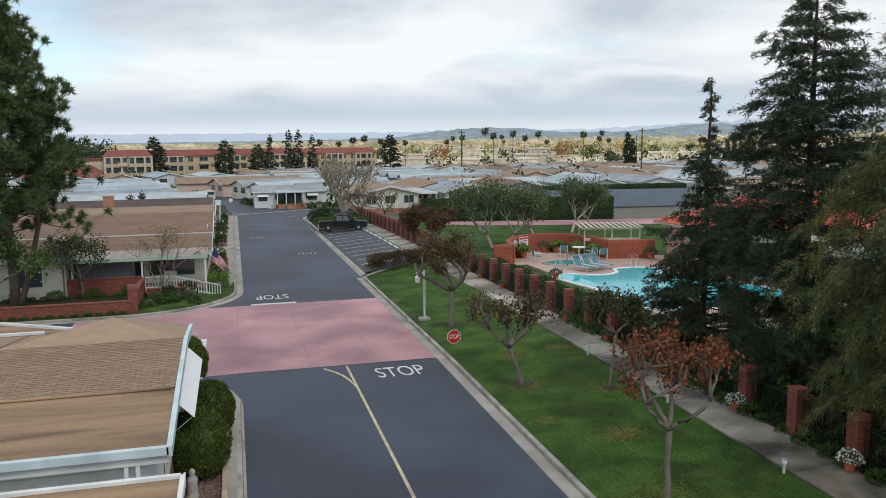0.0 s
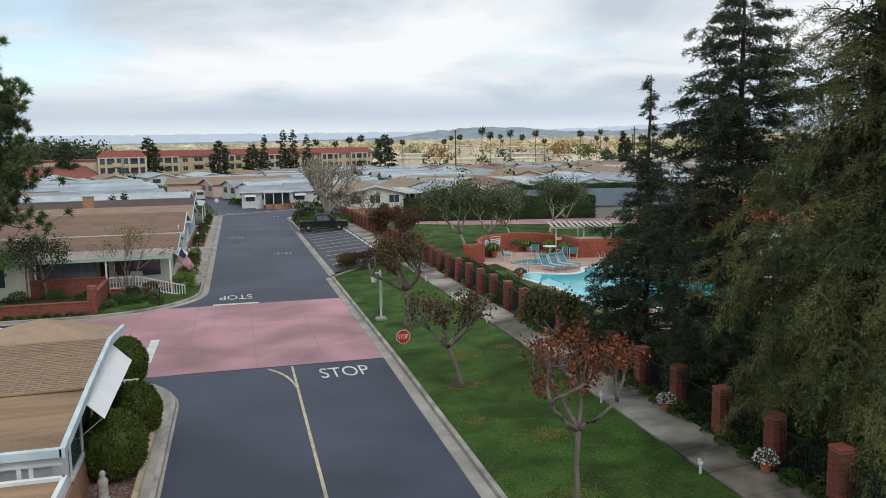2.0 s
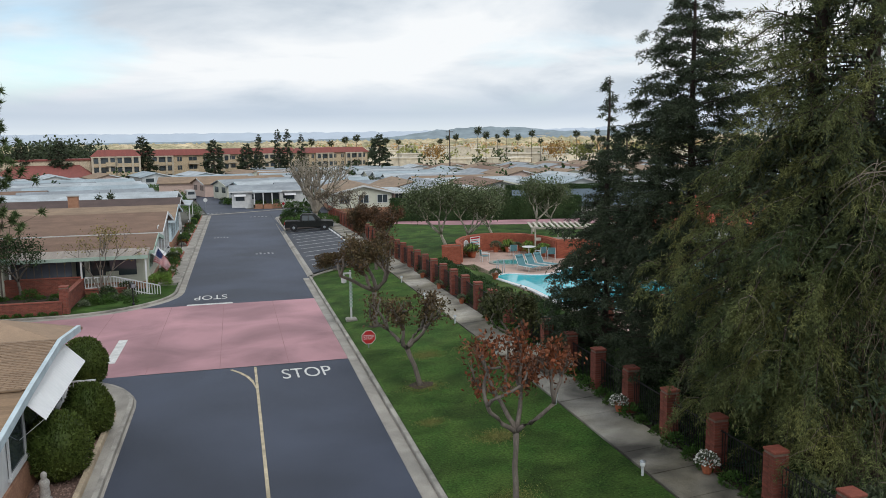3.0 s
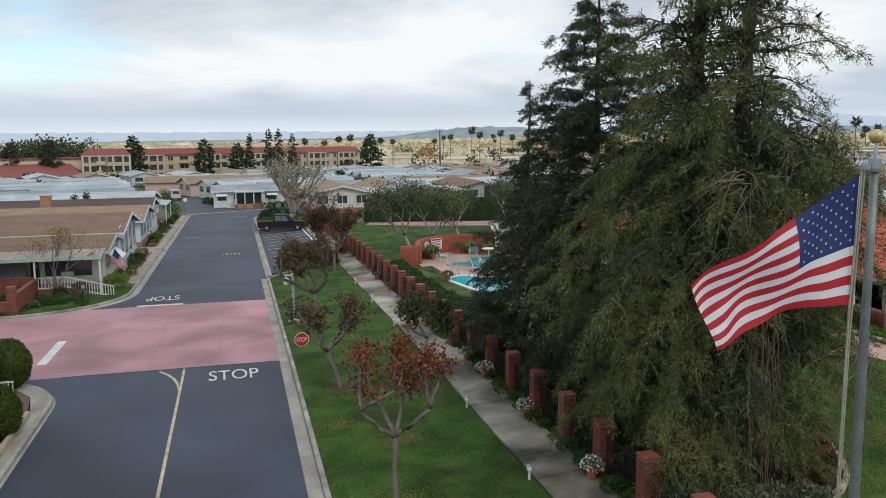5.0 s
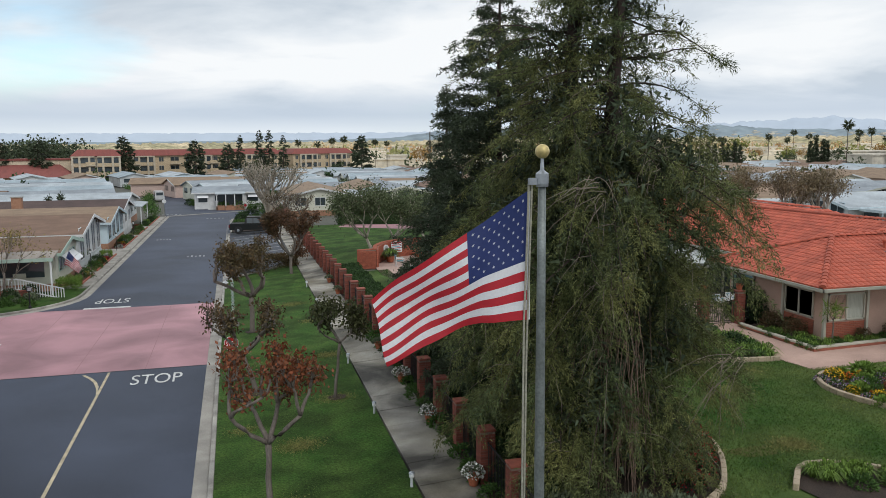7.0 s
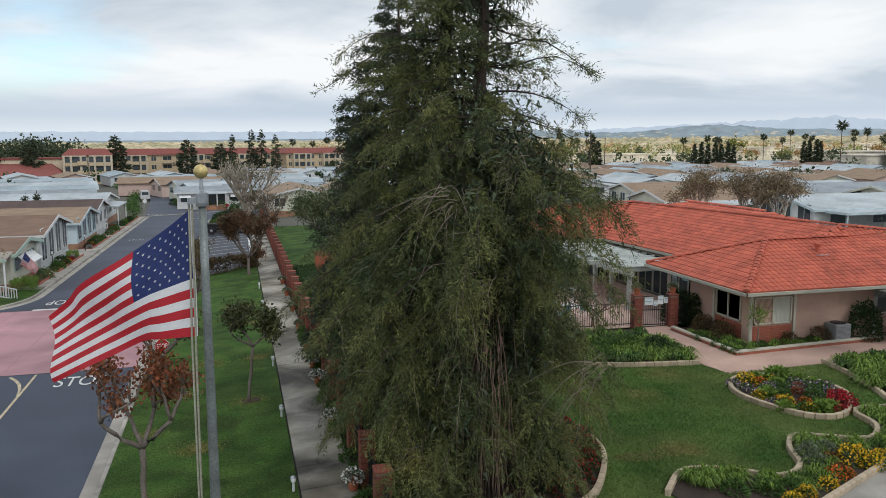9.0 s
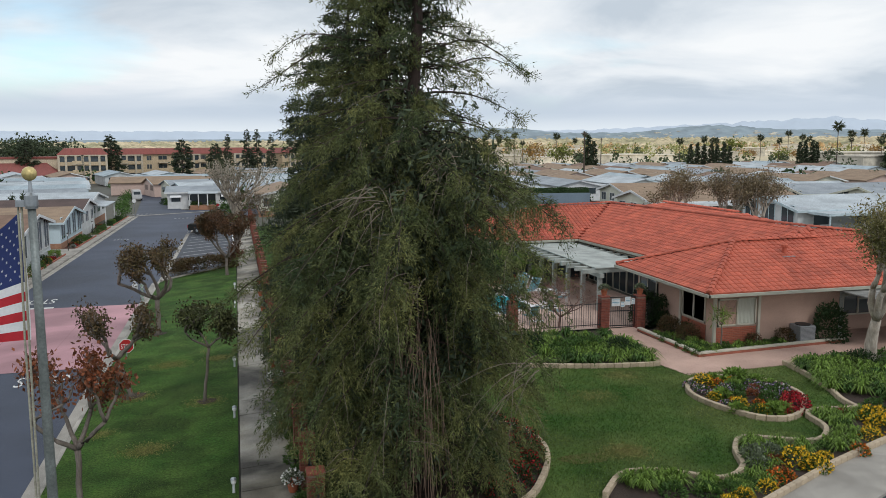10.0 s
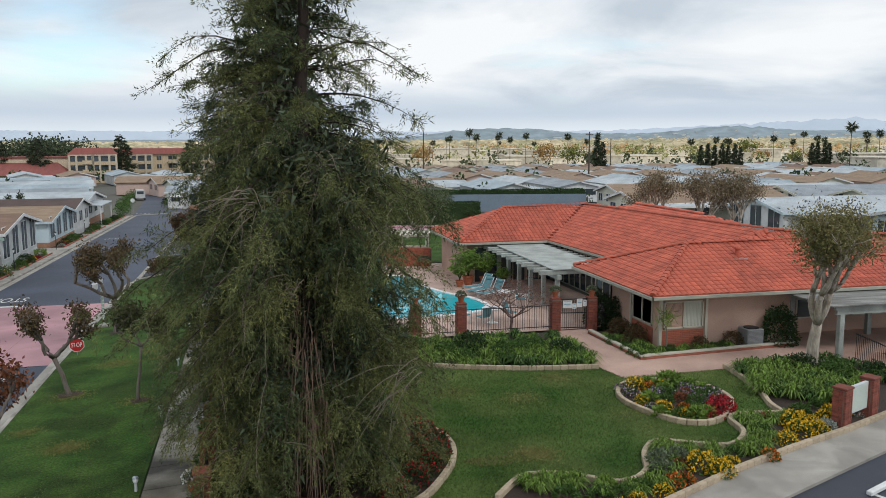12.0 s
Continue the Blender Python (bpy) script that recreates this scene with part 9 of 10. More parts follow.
put(pine(), -20.9, 31.2)
put(crown_tree("yard_tree", "bright leafy tree at the foot of a pine", 5.0, 107, GREYBARK, LEAF_GREEN, trunk_h=1.3, spread=1.3, trunk=0.14, leaves=3000, leaf=(0.22, 0.13), depth=4, clump=0.34, forks=4), -22.3, 29.7)
leafy = crown_tree("yard_tree", "small leafy dark green tree in the front yard", 4.6, 103, GREYBARK, LEAF_DEEP, trunk_h=1.5, spread=1.35, trunk=0.13, leaves=2600, leaf=(0.16, 0.09), depth=4, clump=0.30, forks=4)
put(leafy, -17.6, 33.5, 0, 0.86)
put(crown_tree("yard_tree", "thin many-stemmed tree with sparse yellowish leaves", 4.3, 105, GREYBARK, leaf_material("yellowing_leaf", (0.26, 0.20, 0.05), (0.16, 0.15, 0.045)), trunk_h=0.3, spread=0.75, trunk=0.08, leaves=800, leaf=(0.12, 0.07), depth=4, clump=0.28, forks=5, rise=1.2), -13.1, 33.4)


# ---------------------------------------------------------------- pool furniture and walls
def curved_wall():
    root = thing("brick_wall", "curved red brick wall behind the pool with a brick cap", "wall")
    line = [(9.3, 35.6), (10.6, 35.35)]
    arcpts = smooth_line([(10.7, 35.4), (11.2, 37.6), (12.6, 39.6), (14.7, 40.6), (16.6, 39.4), (17.5, 37.0), (17.55, 34.4)], 0.45)
    line = line + arcpts + [(18.4, 34.2), (20.8, 33.6)]
    v, f = [], []
    def course(a, b, j, nb):
        d = Vector((b[0] - a[0], b[1] - a[1]))
        L = d.length
        d /= L
        nrm = Vector((d.y, -d.x))
        zb = land(*a)
        off = 0.108 if j % 2 else 0.0
        x = -off
        while x < L:
            s0, s1 = max(x, 0.0), min(x + 0.205, L)
            if s1 - s0 > 0.02:
                k = len(v)
                for zz in (j * 0.075 + 0.005, j * 0.075 + 0.069):
                    for s_, o in ((s0, -0.11), (s1, -0.11), (s1, 0.11), (s0, 0.11)):
                        p = Vector(a) + d * s_ + nrm * o
                        v.append((p.x, p.y, zb + zz))
                f.extend([(k, k + 1, k + 5, k + 4), (k + 1, k + 2, k + 6, k + 5), (k + 2, k + 3, k + 7, k + 6), (k + 3, k, k + 4, k + 7), (k + 4, k + 5, k + 6, k + 7)])
            x += 0.215
    for a, b in zip(line, line[1:]):
        for j in range(17):
            course(a, b, j, 0)
    tagged(part("bricks", np_mesh("bricks", v, f, BRICKWALL), BRICKWALL, root), kind="stuff")
    bm = ribbon([(x, y) for x, y in line], 0.19, -0.2, 1.27)
    bmesh.ops.translate(bm, vec=(0, 0, 0), verts=bm.verts)
    core = part("mortar", bm, MORTAR, root)
    core.matrix_basis = pose(0.06, -0.04, 0)
    part("cap", ribbon(line, 0.30, 1.275, 1.35), BRICKWALL, root, "brick cap")


curved_wall()


def pool_sign():
    root = thing("pool_sign", "white notice board with red heading on the brick wall", "sign")
    part("board", boxes((-0.55, 0.55, -0.02, 0.0, 0, 0.85)), WHITE, root)
    part("heading", boxes((-0.5, 0.5, -0.026, -0.021, 0.68, 0.80)), FLAG_RED, root, "red heading bar")
    for k in range(5):
        part("print_bar", boxes((-0.48, 0.44 - 0.1 * (k % 2), -0.026, -0.021, 0.10 + k * 0.11, 0.15 + k * 0.11)), TURQ if k % 2 else FLAG_RED, root)
    return root


pool_sign().matrix_basis = pose(12.9, 39.35, land(13, 39) + 0.42, 0, 0, 30)
ring = lathe([(0.20, 0), (0.20, 0.06), (0.30, 0.06), (0.30, 0)], 16, pose(0, 0, 0, 90))
ob = tagged(part("life_ring", ring, WHITE), "white life ring on the brick wall", "life ring")
ob.matrix_basis = pose(11.9, 38.5, land(12, 38.5) + 0.85, 0, 0, 40)
SLING = material("teal_sling", (0.10, 0.24, 0.27), (0.08, 0.20, 0.23), 4, 0.7, 0.2)


def lounger():
    root = thing("sun_lounger", "white pool lounger with a teal sling", "lounger", "loungers by the pool")
    for x in (-0.32, 0.32):
        v, f = tubes([[((x, -0.95, 0.34), 0.022), ((x, 0.35, 0.34), 0.022), ((x, 0.72, 0.98), 0.022)]], 6)
        part("side_rail", np_mesh("side_rail", v, f, WHITE, True), WHITE, root)
        for y in (-0.75, 0.45):
            v, f = tubes([[((x, y, 0.34), 0.022), ((x * 1.05, y + 0.05, 0.0), 0.022)]], 6)
            part("leg", np_mesh("leg", v, f, WHITE), WHITE, root)
    part("seat", slab([(-0.31, -0.95, 0.35), (0.31, -0.95, 0.35), (0.31, 0.35, 0.35), (-0.31, 0.35, 0.35)], 0.02), SLING, root)
    part("backrest", slab([(-0.31, 0.35, 0.35), (0.31, 0.35, 0.35), (0.31, 0.72, 0.99), (-0.31, 0.72, 0.99)], 0.02), SLING, root)
    part("pillow", boxes((-0.25, 0.25, 0.58, 0.70, 0.80, 0.94), bevel=0.03), SLING, root)
    return root


l0 = lounger()
put(l0, 13.4, 29.6, 20)
for x, y, t in ((14.2, 29.9, 25), (15.0, 30.3, 28), (21.2, 21.5, -60), (21.4, 22.6, -65), (21.5, 20.4, -60)):
    again(l0, x, y, t)


def pool_chair():
    root = thing("pool_chair", "white tube armchair with a teal seat", "chair", "chairs by the pool")
    for x in (-0.26, 0.26):
        for y, h in ((-0.24, 0.62), (0.26, 0.88)):
            v, f = tubes([[((x, y, 0), 0.018), ((x, y + (0.08 if h > 0.7 else 0), h), 0.018)]], 6)
            part("leg", np_mesh("leg", v, f, WHITE), WHITE, root)
        part("armrest", boxes((x - 0.03, x + 0.03, -0.28, 0.30, 0.60, 0.64), bevel=0.01), WHITE, root)
    part("seat", boxes((-0.25, 0.25, -0.25, 0.26, 0.40, 0.44), bevel=0.015), SLING, root)
    part("backrest", slab([(-0.25, 0.26, 0.46), (0.25, 0.26, 0.46), (0.25, 0.36, 0.9), (-0.25, 0.36, 0.9)], 0.025), SLING, root)
    return root


c0 = pool_chair()
put(c0, 12.2, 34.6, 90)
for x, y, t in ((15.0, 36.6, 170), (16.4, 34.6, 200), (17.0, 34.0, 160), (20.6, 14.2, 40), (19.0, 13.6, 200), (18.2, 14.2, 120), (22.3, 17.5, 60)):
    again(c0, x, y, t)


def round_table():
    root = thing("pool_table", "round white pool-side table", "table")
    part("tabletop", lathe([(0.5, 0.68), (0.52, 0.70), (0.52, 0.72), (0.5, 0.73)], 20), WHITE, root)
    part("pedestal", lathe([(0.28, 0), (0.06, 0.05), (0.05, 0.68)], 12), WHITE, root)
    return root


t0 = round_table()
put(t0, 19.6, 14.0)
again(t0, 21.6, 18.3), again(t0, 16.1, 36.2)


def handrail():
    root = thing("pool_rail", "bent steel pool handrail", "handrail")
    for x in (-0.2, 0.2):
        v, f = tubes([[((x, 0, 0), 0.022), ((x, 0.05, 0.8), 0.022), ((x, -0.15, 0.95), 0.022), ((x, -0.4, 0.85), 0.022), ((x, -0.75, 0.1), 0.022)]], 6)
        part("rail", np_mesh("rail", v, f, STEEL, True), STEEL, root)
    return root


rail0 = handrail()
put(rail0, 11.6, 29.2, -30)
again(rail0, 17.2, 30.2, 0), again(rail0, 13.6, 32.0, 160)
for x, y, s in ((12.0, 37.4, 1.5), (14.6, 39.4, 1.3), (16.0, 38.6, 1.2), (17.1, 36.0, 1.4), (10.6, 27.4, 1.0), (20.2, 33.0, 1.3)):
    again(pot1, x, y, x * 40, s * 1.2, 0.0, "large terracotta pot of greenery on the pool deck")
for x, y, s in ((12.1, 38.0, 1.2), (16.8, 37.5, 1.1), (15.4, 39.6, 1.0)):
    again(strap[2], x, y, 0, s * 1.6)


def patio_palm(seed, h):
    """A potted feather palm: short stems and arching fronds with leaflets."""
    r = np.random.default_rng(seed)
    global rng
    rng = r
    root = thing("potted_palm", "leafy feather palm in a terracotta pot by the glazing", "plant", "potted palms")
    part("pot", lathe([(0.2, 0), (0.3, 0.42), (0.33, 0.42), (0.33, 0.5), (0.28, 0.5), (0.26, 0.42)], 14), TERRACOTTA, root)
    stems, base, way = [], [], []
    for k in range(26):
        a, lean = r.uniform(0, 6.28), r.uniform(0.2, 0.9)
        tt = np.linspace(0, 1, 7)
        L = h * r.uniform(0.7, 1.05)
        p = np.stack([math.cos(a) * lean * L * 0.7 * tt ** 1.3, math.sin(a) * lean * L * 0.7 * tt ** 1.3, 0.45 + L * tt - 0.55 * lean * L * tt ** 2.4], 1)
        stems.append([(tuple(q), 0.014 * (1 - 0.7 * t_)) for q, t_ in zip(p, tt)])
        m = 46
        q = r.uniform(0.35, 1.0, m)
        at = np.stack([np.interp(q, tt, p[:, i]) for i in range(3)], 1)
        side = np.array((-math.sin(a), math.cos(a), 0)) * np.where(r.random(m) < 0.5, -1.0, 1.0)[:, None]
        base.append(at)
        way.append(side + np.array((math.cos(a) * 0.5, math.sin(a) * 0.5, -0.35)) + r.normal(0, 0.15, (m, 3)))
    v, f = tubes(stems, 4)
    tagged(part("frondwork", np_mesh("frondwork", v, f, LEAF_GREEN), LEAF_GREEN, root), kind="stuff")
    base, way = np.concatenate(base), np.concatenate(way)
    v, f = leaf_cloud(base, way, r.uniform(0.22, 0.42, len(base)), 0.045)
    part("crown", np_mesh("crown", v, f, LEAF_BRIGHT), LEAF_BRIGHT, root)
    return root


palm_pot = patio_palm(201, 2.1)
put(palm_pot, 22.3, 24.7, 0, 1.0, 0.02)
again(palm_pot, 21.3, 24.9, 80, 1.15, 0.02), again(palm_pot, 23.1, 23.4, 200, 0.62, 0.02), again(palm_pot, 20.6, 24.3, 150, 0.8, 0.02)


PATIO_PAINT = material("patio_paint", (0.56, 0.52, 0.44), (0.46, 0.43, 0.36), 2, 0.7, 0.1, fine=20, stain=0.2, stain_scale=1)


def patio_cover():
    root = thing("patio_cover", "cream slatted patio cover beyond the brick wall", "pergola")
    for x in (0, 2.3, 4.6):
        for y in (0, 3.4):
            part("post", boxes((x - 0.06, x + 0.06, y - 0.06, y + 0.06, 0, 2.2)), PATIO_PAINT, root)
    for y in (0, 3.4):
        part("beam", boxes((-0.3, 4.9, y - 0.05, y + 0.05, 2.2, 2.36)), PATIO_PAINT, root)
    part("fascia", boxes((0.0, 4.6, -0.1, -0.04, 1.25, 1.5)), PATIO_PAINT, root)
    for k in range(12):
        part("slat", boxes((-0.4 + k * 0.46, -0.2 + k * 0.46, -0.5, 3.9, 2.37, 2.42)), PATIO_PAINT, root)
    return root


put(patio_cover(), 17.0, 37.2, -16, 0.9, -0.1)


# ---------------------------------------------------------------- notice board, steps rail, hose
def notice_board():
    root = thing("notice_board", "pale notice board between two red brick posts", "sign")
    for x in (0, 1.75):
        sub = part("post", boxes((x - 0.2, x + 0.2, -0.2, 0.2, -0.2, 1.25)), MORTAR, root, "red brick post")
        v = bmesh.new()
        for j in range(16):
            for k in range(4):
                for a, b in (((-0.21, 0.0), (0.01, 0.11)) if (j + k) % 2 else ((-0.21, -0.01), (0.0, 0.11))):
                    box(v, a, b, -0.215, -0.15, -0.05 + j * 0.08, 0.018 + j * 0.08, pose(x, 0, 0, 0, 0, 90 * k))
        tagged(part("bricks", v, BRICK, sub), kind="stuff")
        part("cap", boxes((x - 0.24, x + 0.24, -0.24, 0.24, 1.25, 1.33), bevel=0.015), BRICK, root)
    part("frame", boxes((0.24, 1.52, -0.06, 0.06, 0.35, 1.22), bevel=0.012), GREYWHITE, root)
    part("panel", boxes((0.30, 1.46, -0.072, -0.062, 0.41, 1.16)), material("pale_green_panel", (0.55, 0.62, 0.57), (0.50, 0.57, 0.52), 2, 0.3, 0.0), root, "pale green glazed panel")
    return root


notice_board().matrix_basis = pose(25.85, -2.35, land(26, -2.3), 0, 0, 24)
for x, y, t, L in ((31.7, 4.0, -100, 2.4), (33.4, 4.2, -100, 2.6)):
    ob = fence_panel(L)
    ob["label"] = "black iron handrail beside the entrance steps"
    ob.matrix_basis = pose(x, y, land(x, y), 0, 0, t + 90) @ pose(0, -L, 0)
HOSE = material("green_hose", (0.03, 0.16, 0.13), None, 5, 0.5, 0.0)
pts = [((7.75 + 0.28 * math.cos(a), -1.35 + 0.5 * math.sin(a * 0.97) + 0.02 * a, 0.62 + 0.02 * (a % 3)), 0.018) for a in np.linspace(0, 24, 90)]
v, f = tubes([pts], 5)
tagged(part("garden_hose", np_mesh("garden_hose", v, f, HOSE, True), HOSE), "coiled green garden hose behind the fence", "hose")


# ---------------------------------------------------------------- pickup and other vehicles
CARPAINT = material("dark_car_paint", (0.014, 0.016, 0.015), (0.012, 0.0135, 0.013), 2, 0.4, 0.0, coat=0.08, spec=0.25, speck=0.05)
SILVER = material("silver_car_paint", (0.42, 0.44, 0.46), None, 2, 0.25, 0.0, metal=0.5, coat=0.5, speck=0.05)
VANPAINT = material("white_car_paint", (0.66, 0.67, 0.68), None, 2, 0.3, 0.0, coat=0.4, speck=0.03)
TYRE = material("tyre", (0.02, 0.02, 0.022), None, 8, 0.85, 0.2)
LAMP_RED = material("tail_red", (0.35, 0.01, 0.01), None, 3, 0.3, 0.0)


def wheel(root, x, y, r=0.38):
    tyre = part("wheel", lathe([(r * 0.6, -0.12), (r * 0.97, -0.12), (r, -0.07), (r, 0.07), (r * 0.97, 0.12), (r * 0.6, 0.12)], 18, pose(x, y, r, 90)), TYRE, root)
    part("rim", lathe([(r * 0.2, -0.135), (r * 0.62, -0.10), (r * 0.62, 0.10), (r * 0.2, 0.135)], 10, pose(x, y, r, 90)), STEEL, tyre)


def body_from(profile, half, taper=0.0):
    """A car body from a side profile of (x, z), rounded and drawn in towards the top."""
    bm = bmesh.new()
    zs = [z for _, z in profile]
    z0, z1 = min(zs), max(zs)
    rows = []
    for s in (-1, 1):
        rows.append([bm.verts.new((x, s * (half - taper * max(0, (z - 0.95)) / max(0.01, z1 - 0.95)), z)) for x, z in profile])
    n = len(profile)
    bm.faces.new(rows[0])
    bm.faces.new(rows[1][::-1])
    for i in range(n):
        bm.faces.new((rows[0][i], rows[1][i], rows[1][(i + 1) % n], rows[0][(i + 1) % n]))
    bmesh.ops.recalc_face_normals(bm, faces=bm.faces)
    bmesh.ops.bevel(bm, geom=list(bm.edges), offset=0.045, segments=2, affect="EDGES")
    return bm


def pickup():
    root = thing("pickup_truck", "dark green-black crew-cab pickup truck parked in a bay", "pickup truck")
    part("body", body_from([(-2.75, 0.45), (2.7, 0.45), (2.78, 0.75), (2.7, 1.08), (1.25, 1.16), (-2.72, 1.16), (-2.78, 0.75)], 0.96), CARPAINT, root)
    cab = part("cab", body_from([(-1.05, 1.1), (1.45, 1.1), (0.72, 1.90), (-0.78, 1.94), (-1.0, 1.7)], 0.90, 0.16), CARPAINT, root)
    part("bed", boxes((-2.62, -1.05, -0.8, 0.8, 1.10, 1.172)), TYRE, root, "open dark load bed")
    for s in (-1, 1):
        for x0, x1 in ((-0.78, -0.12), (-0.04, 0.72)):
            k = s * 0.83
            part("side_window", slab([(x0, k - 0.03 * s, 1.80), (x1 - (0.32 if x1 > 0.5 else 0), k - 0.03 * s, 1.78), (x1, k + 0.035 * s, 1.22), (x0, k + 0.035 * s, 1.22)], 0.02), GLASS, cab)
        part("mirror", boxes((0.85, 1.05, min(s * 0.95, s * 1.12), max(s * 0.95, s * 1.12), 1.2, 1.4), bevel=0.03), CARPAINT, cab)
        part("headlight", boxes((2.70, 2.79, min(s * 0.6, s * 0.9), max(s * 0.6, s * 0.9), 0.82, 1.0), bevel=0.02), GLASS, root)
        part("tail_light", boxes((-2.80, -2.72, min(s * 0.78, s * 0.93), max(s * 0.78, s * 0.93), 0.75, 1.08), bevel=0.02), LAMP_RED, root, "red tail light")
        for x in (-1.75, 1.72):
            wheel(root, x, s * 0.90, 0.42)
    part("windscreen", slab([(1.38, -0.72, 1.19), (1.38, 0.72, 1.19), (0.76, 0.64, 1.85), (0.76, -0.64, 1.85)], 0.02), GLASS, cab)
    for x in (-2.80, 2.76):
        part("bumper", boxes((x - 0.06, x + 0.08, -0.92, 0.92, 0.46, 0.64), bevel=0.03), STEEL, root)
    return root


put(pickup(), 3.0, 69.6, -6, 0.95, 0.02)


def car(paint, label, van=False):
    root = thing("van" if van else "car", label, "van" if van else "car")
    prof = [(-2.3, 0.35), (2.3, 0.35), (2.35, 0.7), (1.9, 1.0), (1.6, 1.9), (-2.25, 1.95), (-2.33, 0.9)] if van else [(-2.2, 0.35), (2.2, 0.35), (2.25, 0.65), (1.2, 0.88), (0.55, 1.36), (-1.1, 1.4), (-1.85, 0.98), (-2.25, 0.9)]
    part("body", body_from(prof, 0.9, 0.18), paint, root)
    z0, z1 = (1.1, 1.7) if van else (0.95, 1.28)
    for s in (-1, 1):
        part("side_window", slab([(-1.0, s * 0.80, z1), (0.5, s * 0.80, z1), (0.85, s * 0.895, z0), (-1.4, s * 0.895, z0)], 0.02), GLASS, root)
        for x in (-1.4, 1.4):
            wheel(root, x, s * 0.82, 0.33)
    part("rear_window", boxes((-2.36, -2.30, -0.6, 0.6, z0 + 0.05, z1)) if van else slab([(-1.2, -0.6, 1.36), (-1.2, 0.6, 1.36), (-1.75, 0.66, 1.03), (-1.75, -0.66, 1.03)], 0.02), GLASS, root)
    return root


put(car(VANPAINT, "white van parked along the far street", True), -13.2, 143, 100, 1.0, 0.05)
put(car(SILVER, "silver car under a carport"), 11.5, 106.5, -20, 1.0, 0.05)
put(car(VANPAINT, "pale car parked between far homes"), 26.5, 112, 80, 1.0, 0.05)


# ---------------------------------------------------------------- front yards along the far kerb
YARD_BRICK = material("yard_brick", (0.25, 0.076, 0.050), (0.18, 0.056, 0.040), 4, 0.85, 0.4, fine=60, island=0.2)


def garden_wall(label, L, h, t=0.2, cap=True):
    """A straight brick wall along x from 0 to L with a brick cap."""
    root = thing("brick_wall", label, "wall")
    part("mortar", boxes((0, L, -t / 2 + 0.012, t / 2 - 0.012, -0.3, h - 0.01)), MORTAR, root)
    bm = bmesh.new()
    for j in range(int(h / 0.075)):
        x = -0.108 if j % 2 else 0.0
        while x < L:
            a, b = max(x, 0.0), min(x + 0.205, L)
            if b - a > 0.03:
                box(bm, a, b, -t / 2, t / 2, j * 0.075 + 0.004, j * 0.075 + 0.069)
            x += 0.215
    tagged(part("brickwork", bm, YARD_BRICK, root), kind="stuff")
    if cap:
        part("cap", boxes((-0.03, L + 0.03, -t / 2 - 0.04, t / 2 + 0.04, h, h + 0.065), bevel=0.008), YARD_BRICK, root, "brick cap")
    return root


z = land(-17, 29)
garden_wall("low red brick garden wall along the side street", 9.9, 0.70).matrix_basis = pose(-24.2, 28.3, z + 0.1)
garden_wall("red brick yard wall before the cream home", 7.0, 1.0).matrix_basis = pose(-21.3, 34.2, z + 0.2)
garden_wall("low red brick planter wall below the ramp railing", 2.4, 0.42).matrix_basis = pose(-14.0, 33.7, z + 0.05)
garden_wall("short red brick return wall by the ramp", 5.4, 0.95).matrix_basis = pose(-14.25, 28.9, z + 0.12, 0, 0, 90)
yard_post = thing("brick_post", "square red brick post at the corner of the yard wall", "pillar")
brick_body(yard_post, 0.46, 1.5, False, YARD_BRICK)
yard_post.matrix_basis = pose(-14.2, 28.5, z + 0.1)
drape("yard_bed", [(-24.5, 28.3), (-14.3, 28.3), (-14.3, 34.1), (-24.5, 34.1)], SOIL, 0.24, label="planted soil bed between brick walls", category="soil")
drape("yard_lawn", [(-24.5, 27.66)] + arc(-15.1, 34.0, 6.34, -90, 0, 10) + [(-8.76, 37.5), (-10.4, 37.5), (-11.0, 33.0), (-14.0, 28.95), (-14.5, 28.25), (-24.5, 28.25)], LAWN, 0.10, label="strip of thin lawn inside the kerb", category="lawn")
drape("yard_soil", [(-14.1, 29.0), (-11.0, 33.0), (-10.5, 36.0), (-14.1, 36.0)], SOIL, 0.09, label="dark planted soil before the cream home", category="soil")


def ramp_rail(L, rise):
    """A white railing along x that climbs by rise, with square balusters."""
    root = thing("ramp_railing", "white painted ramp railing with square balusters", "railing")
    for z0 in (0.10, 0.76):
        part("rail", slab([(0, -0.03, z0 + 0.06), (L, -0.03, z0 + rise + 0.06), (L, 0.03, z0 + rise + 0.06), (0, 0.03, z0 + 0.06)], 0.06), WHITE, root)
    n = int(L / 0.17)
    for i in range(n + 1):
        x = L * i / n
        part("baluster", boxes((x - 0.022, x + 0.022, -0.02, 0.02, rise * i / n - 0.1, rise * i / n + 0.76)), WHITE, root)
    return root


ramp_rail(1.7, 0.0).matrix_basis = pose(-14.1, 34.3, z + 0.36)
ramp_rail(3.0, -0.55).matrix_basis = pose(-12.4, 34.25, z + 0.36, 0, 0, -20)
deck_m = material("ramp_deck", (0.30, 0.25, 0.21), (0.24, 0.20, 0.17), 2, 0.8, 0.3)
ob = thing("entry_ramp", "grey boarded entry ramp before the cream home", "ramp")
for i in range(11):
    part("board", boxes((i * 0.155, i * 0.155 + 0.145, 0, 1.2, 0.5, 0.54)), deck_m, ob)
part("joist", boxes((0, 1.7, 0.05, 0.12, 0.1, 0.5), (0, 1.7, 1.1, 1.17, 0.1, 0.5)), deck_m, ob)
ob.matrix_basis = pose(-14.1, 34.4, z - 0.1)


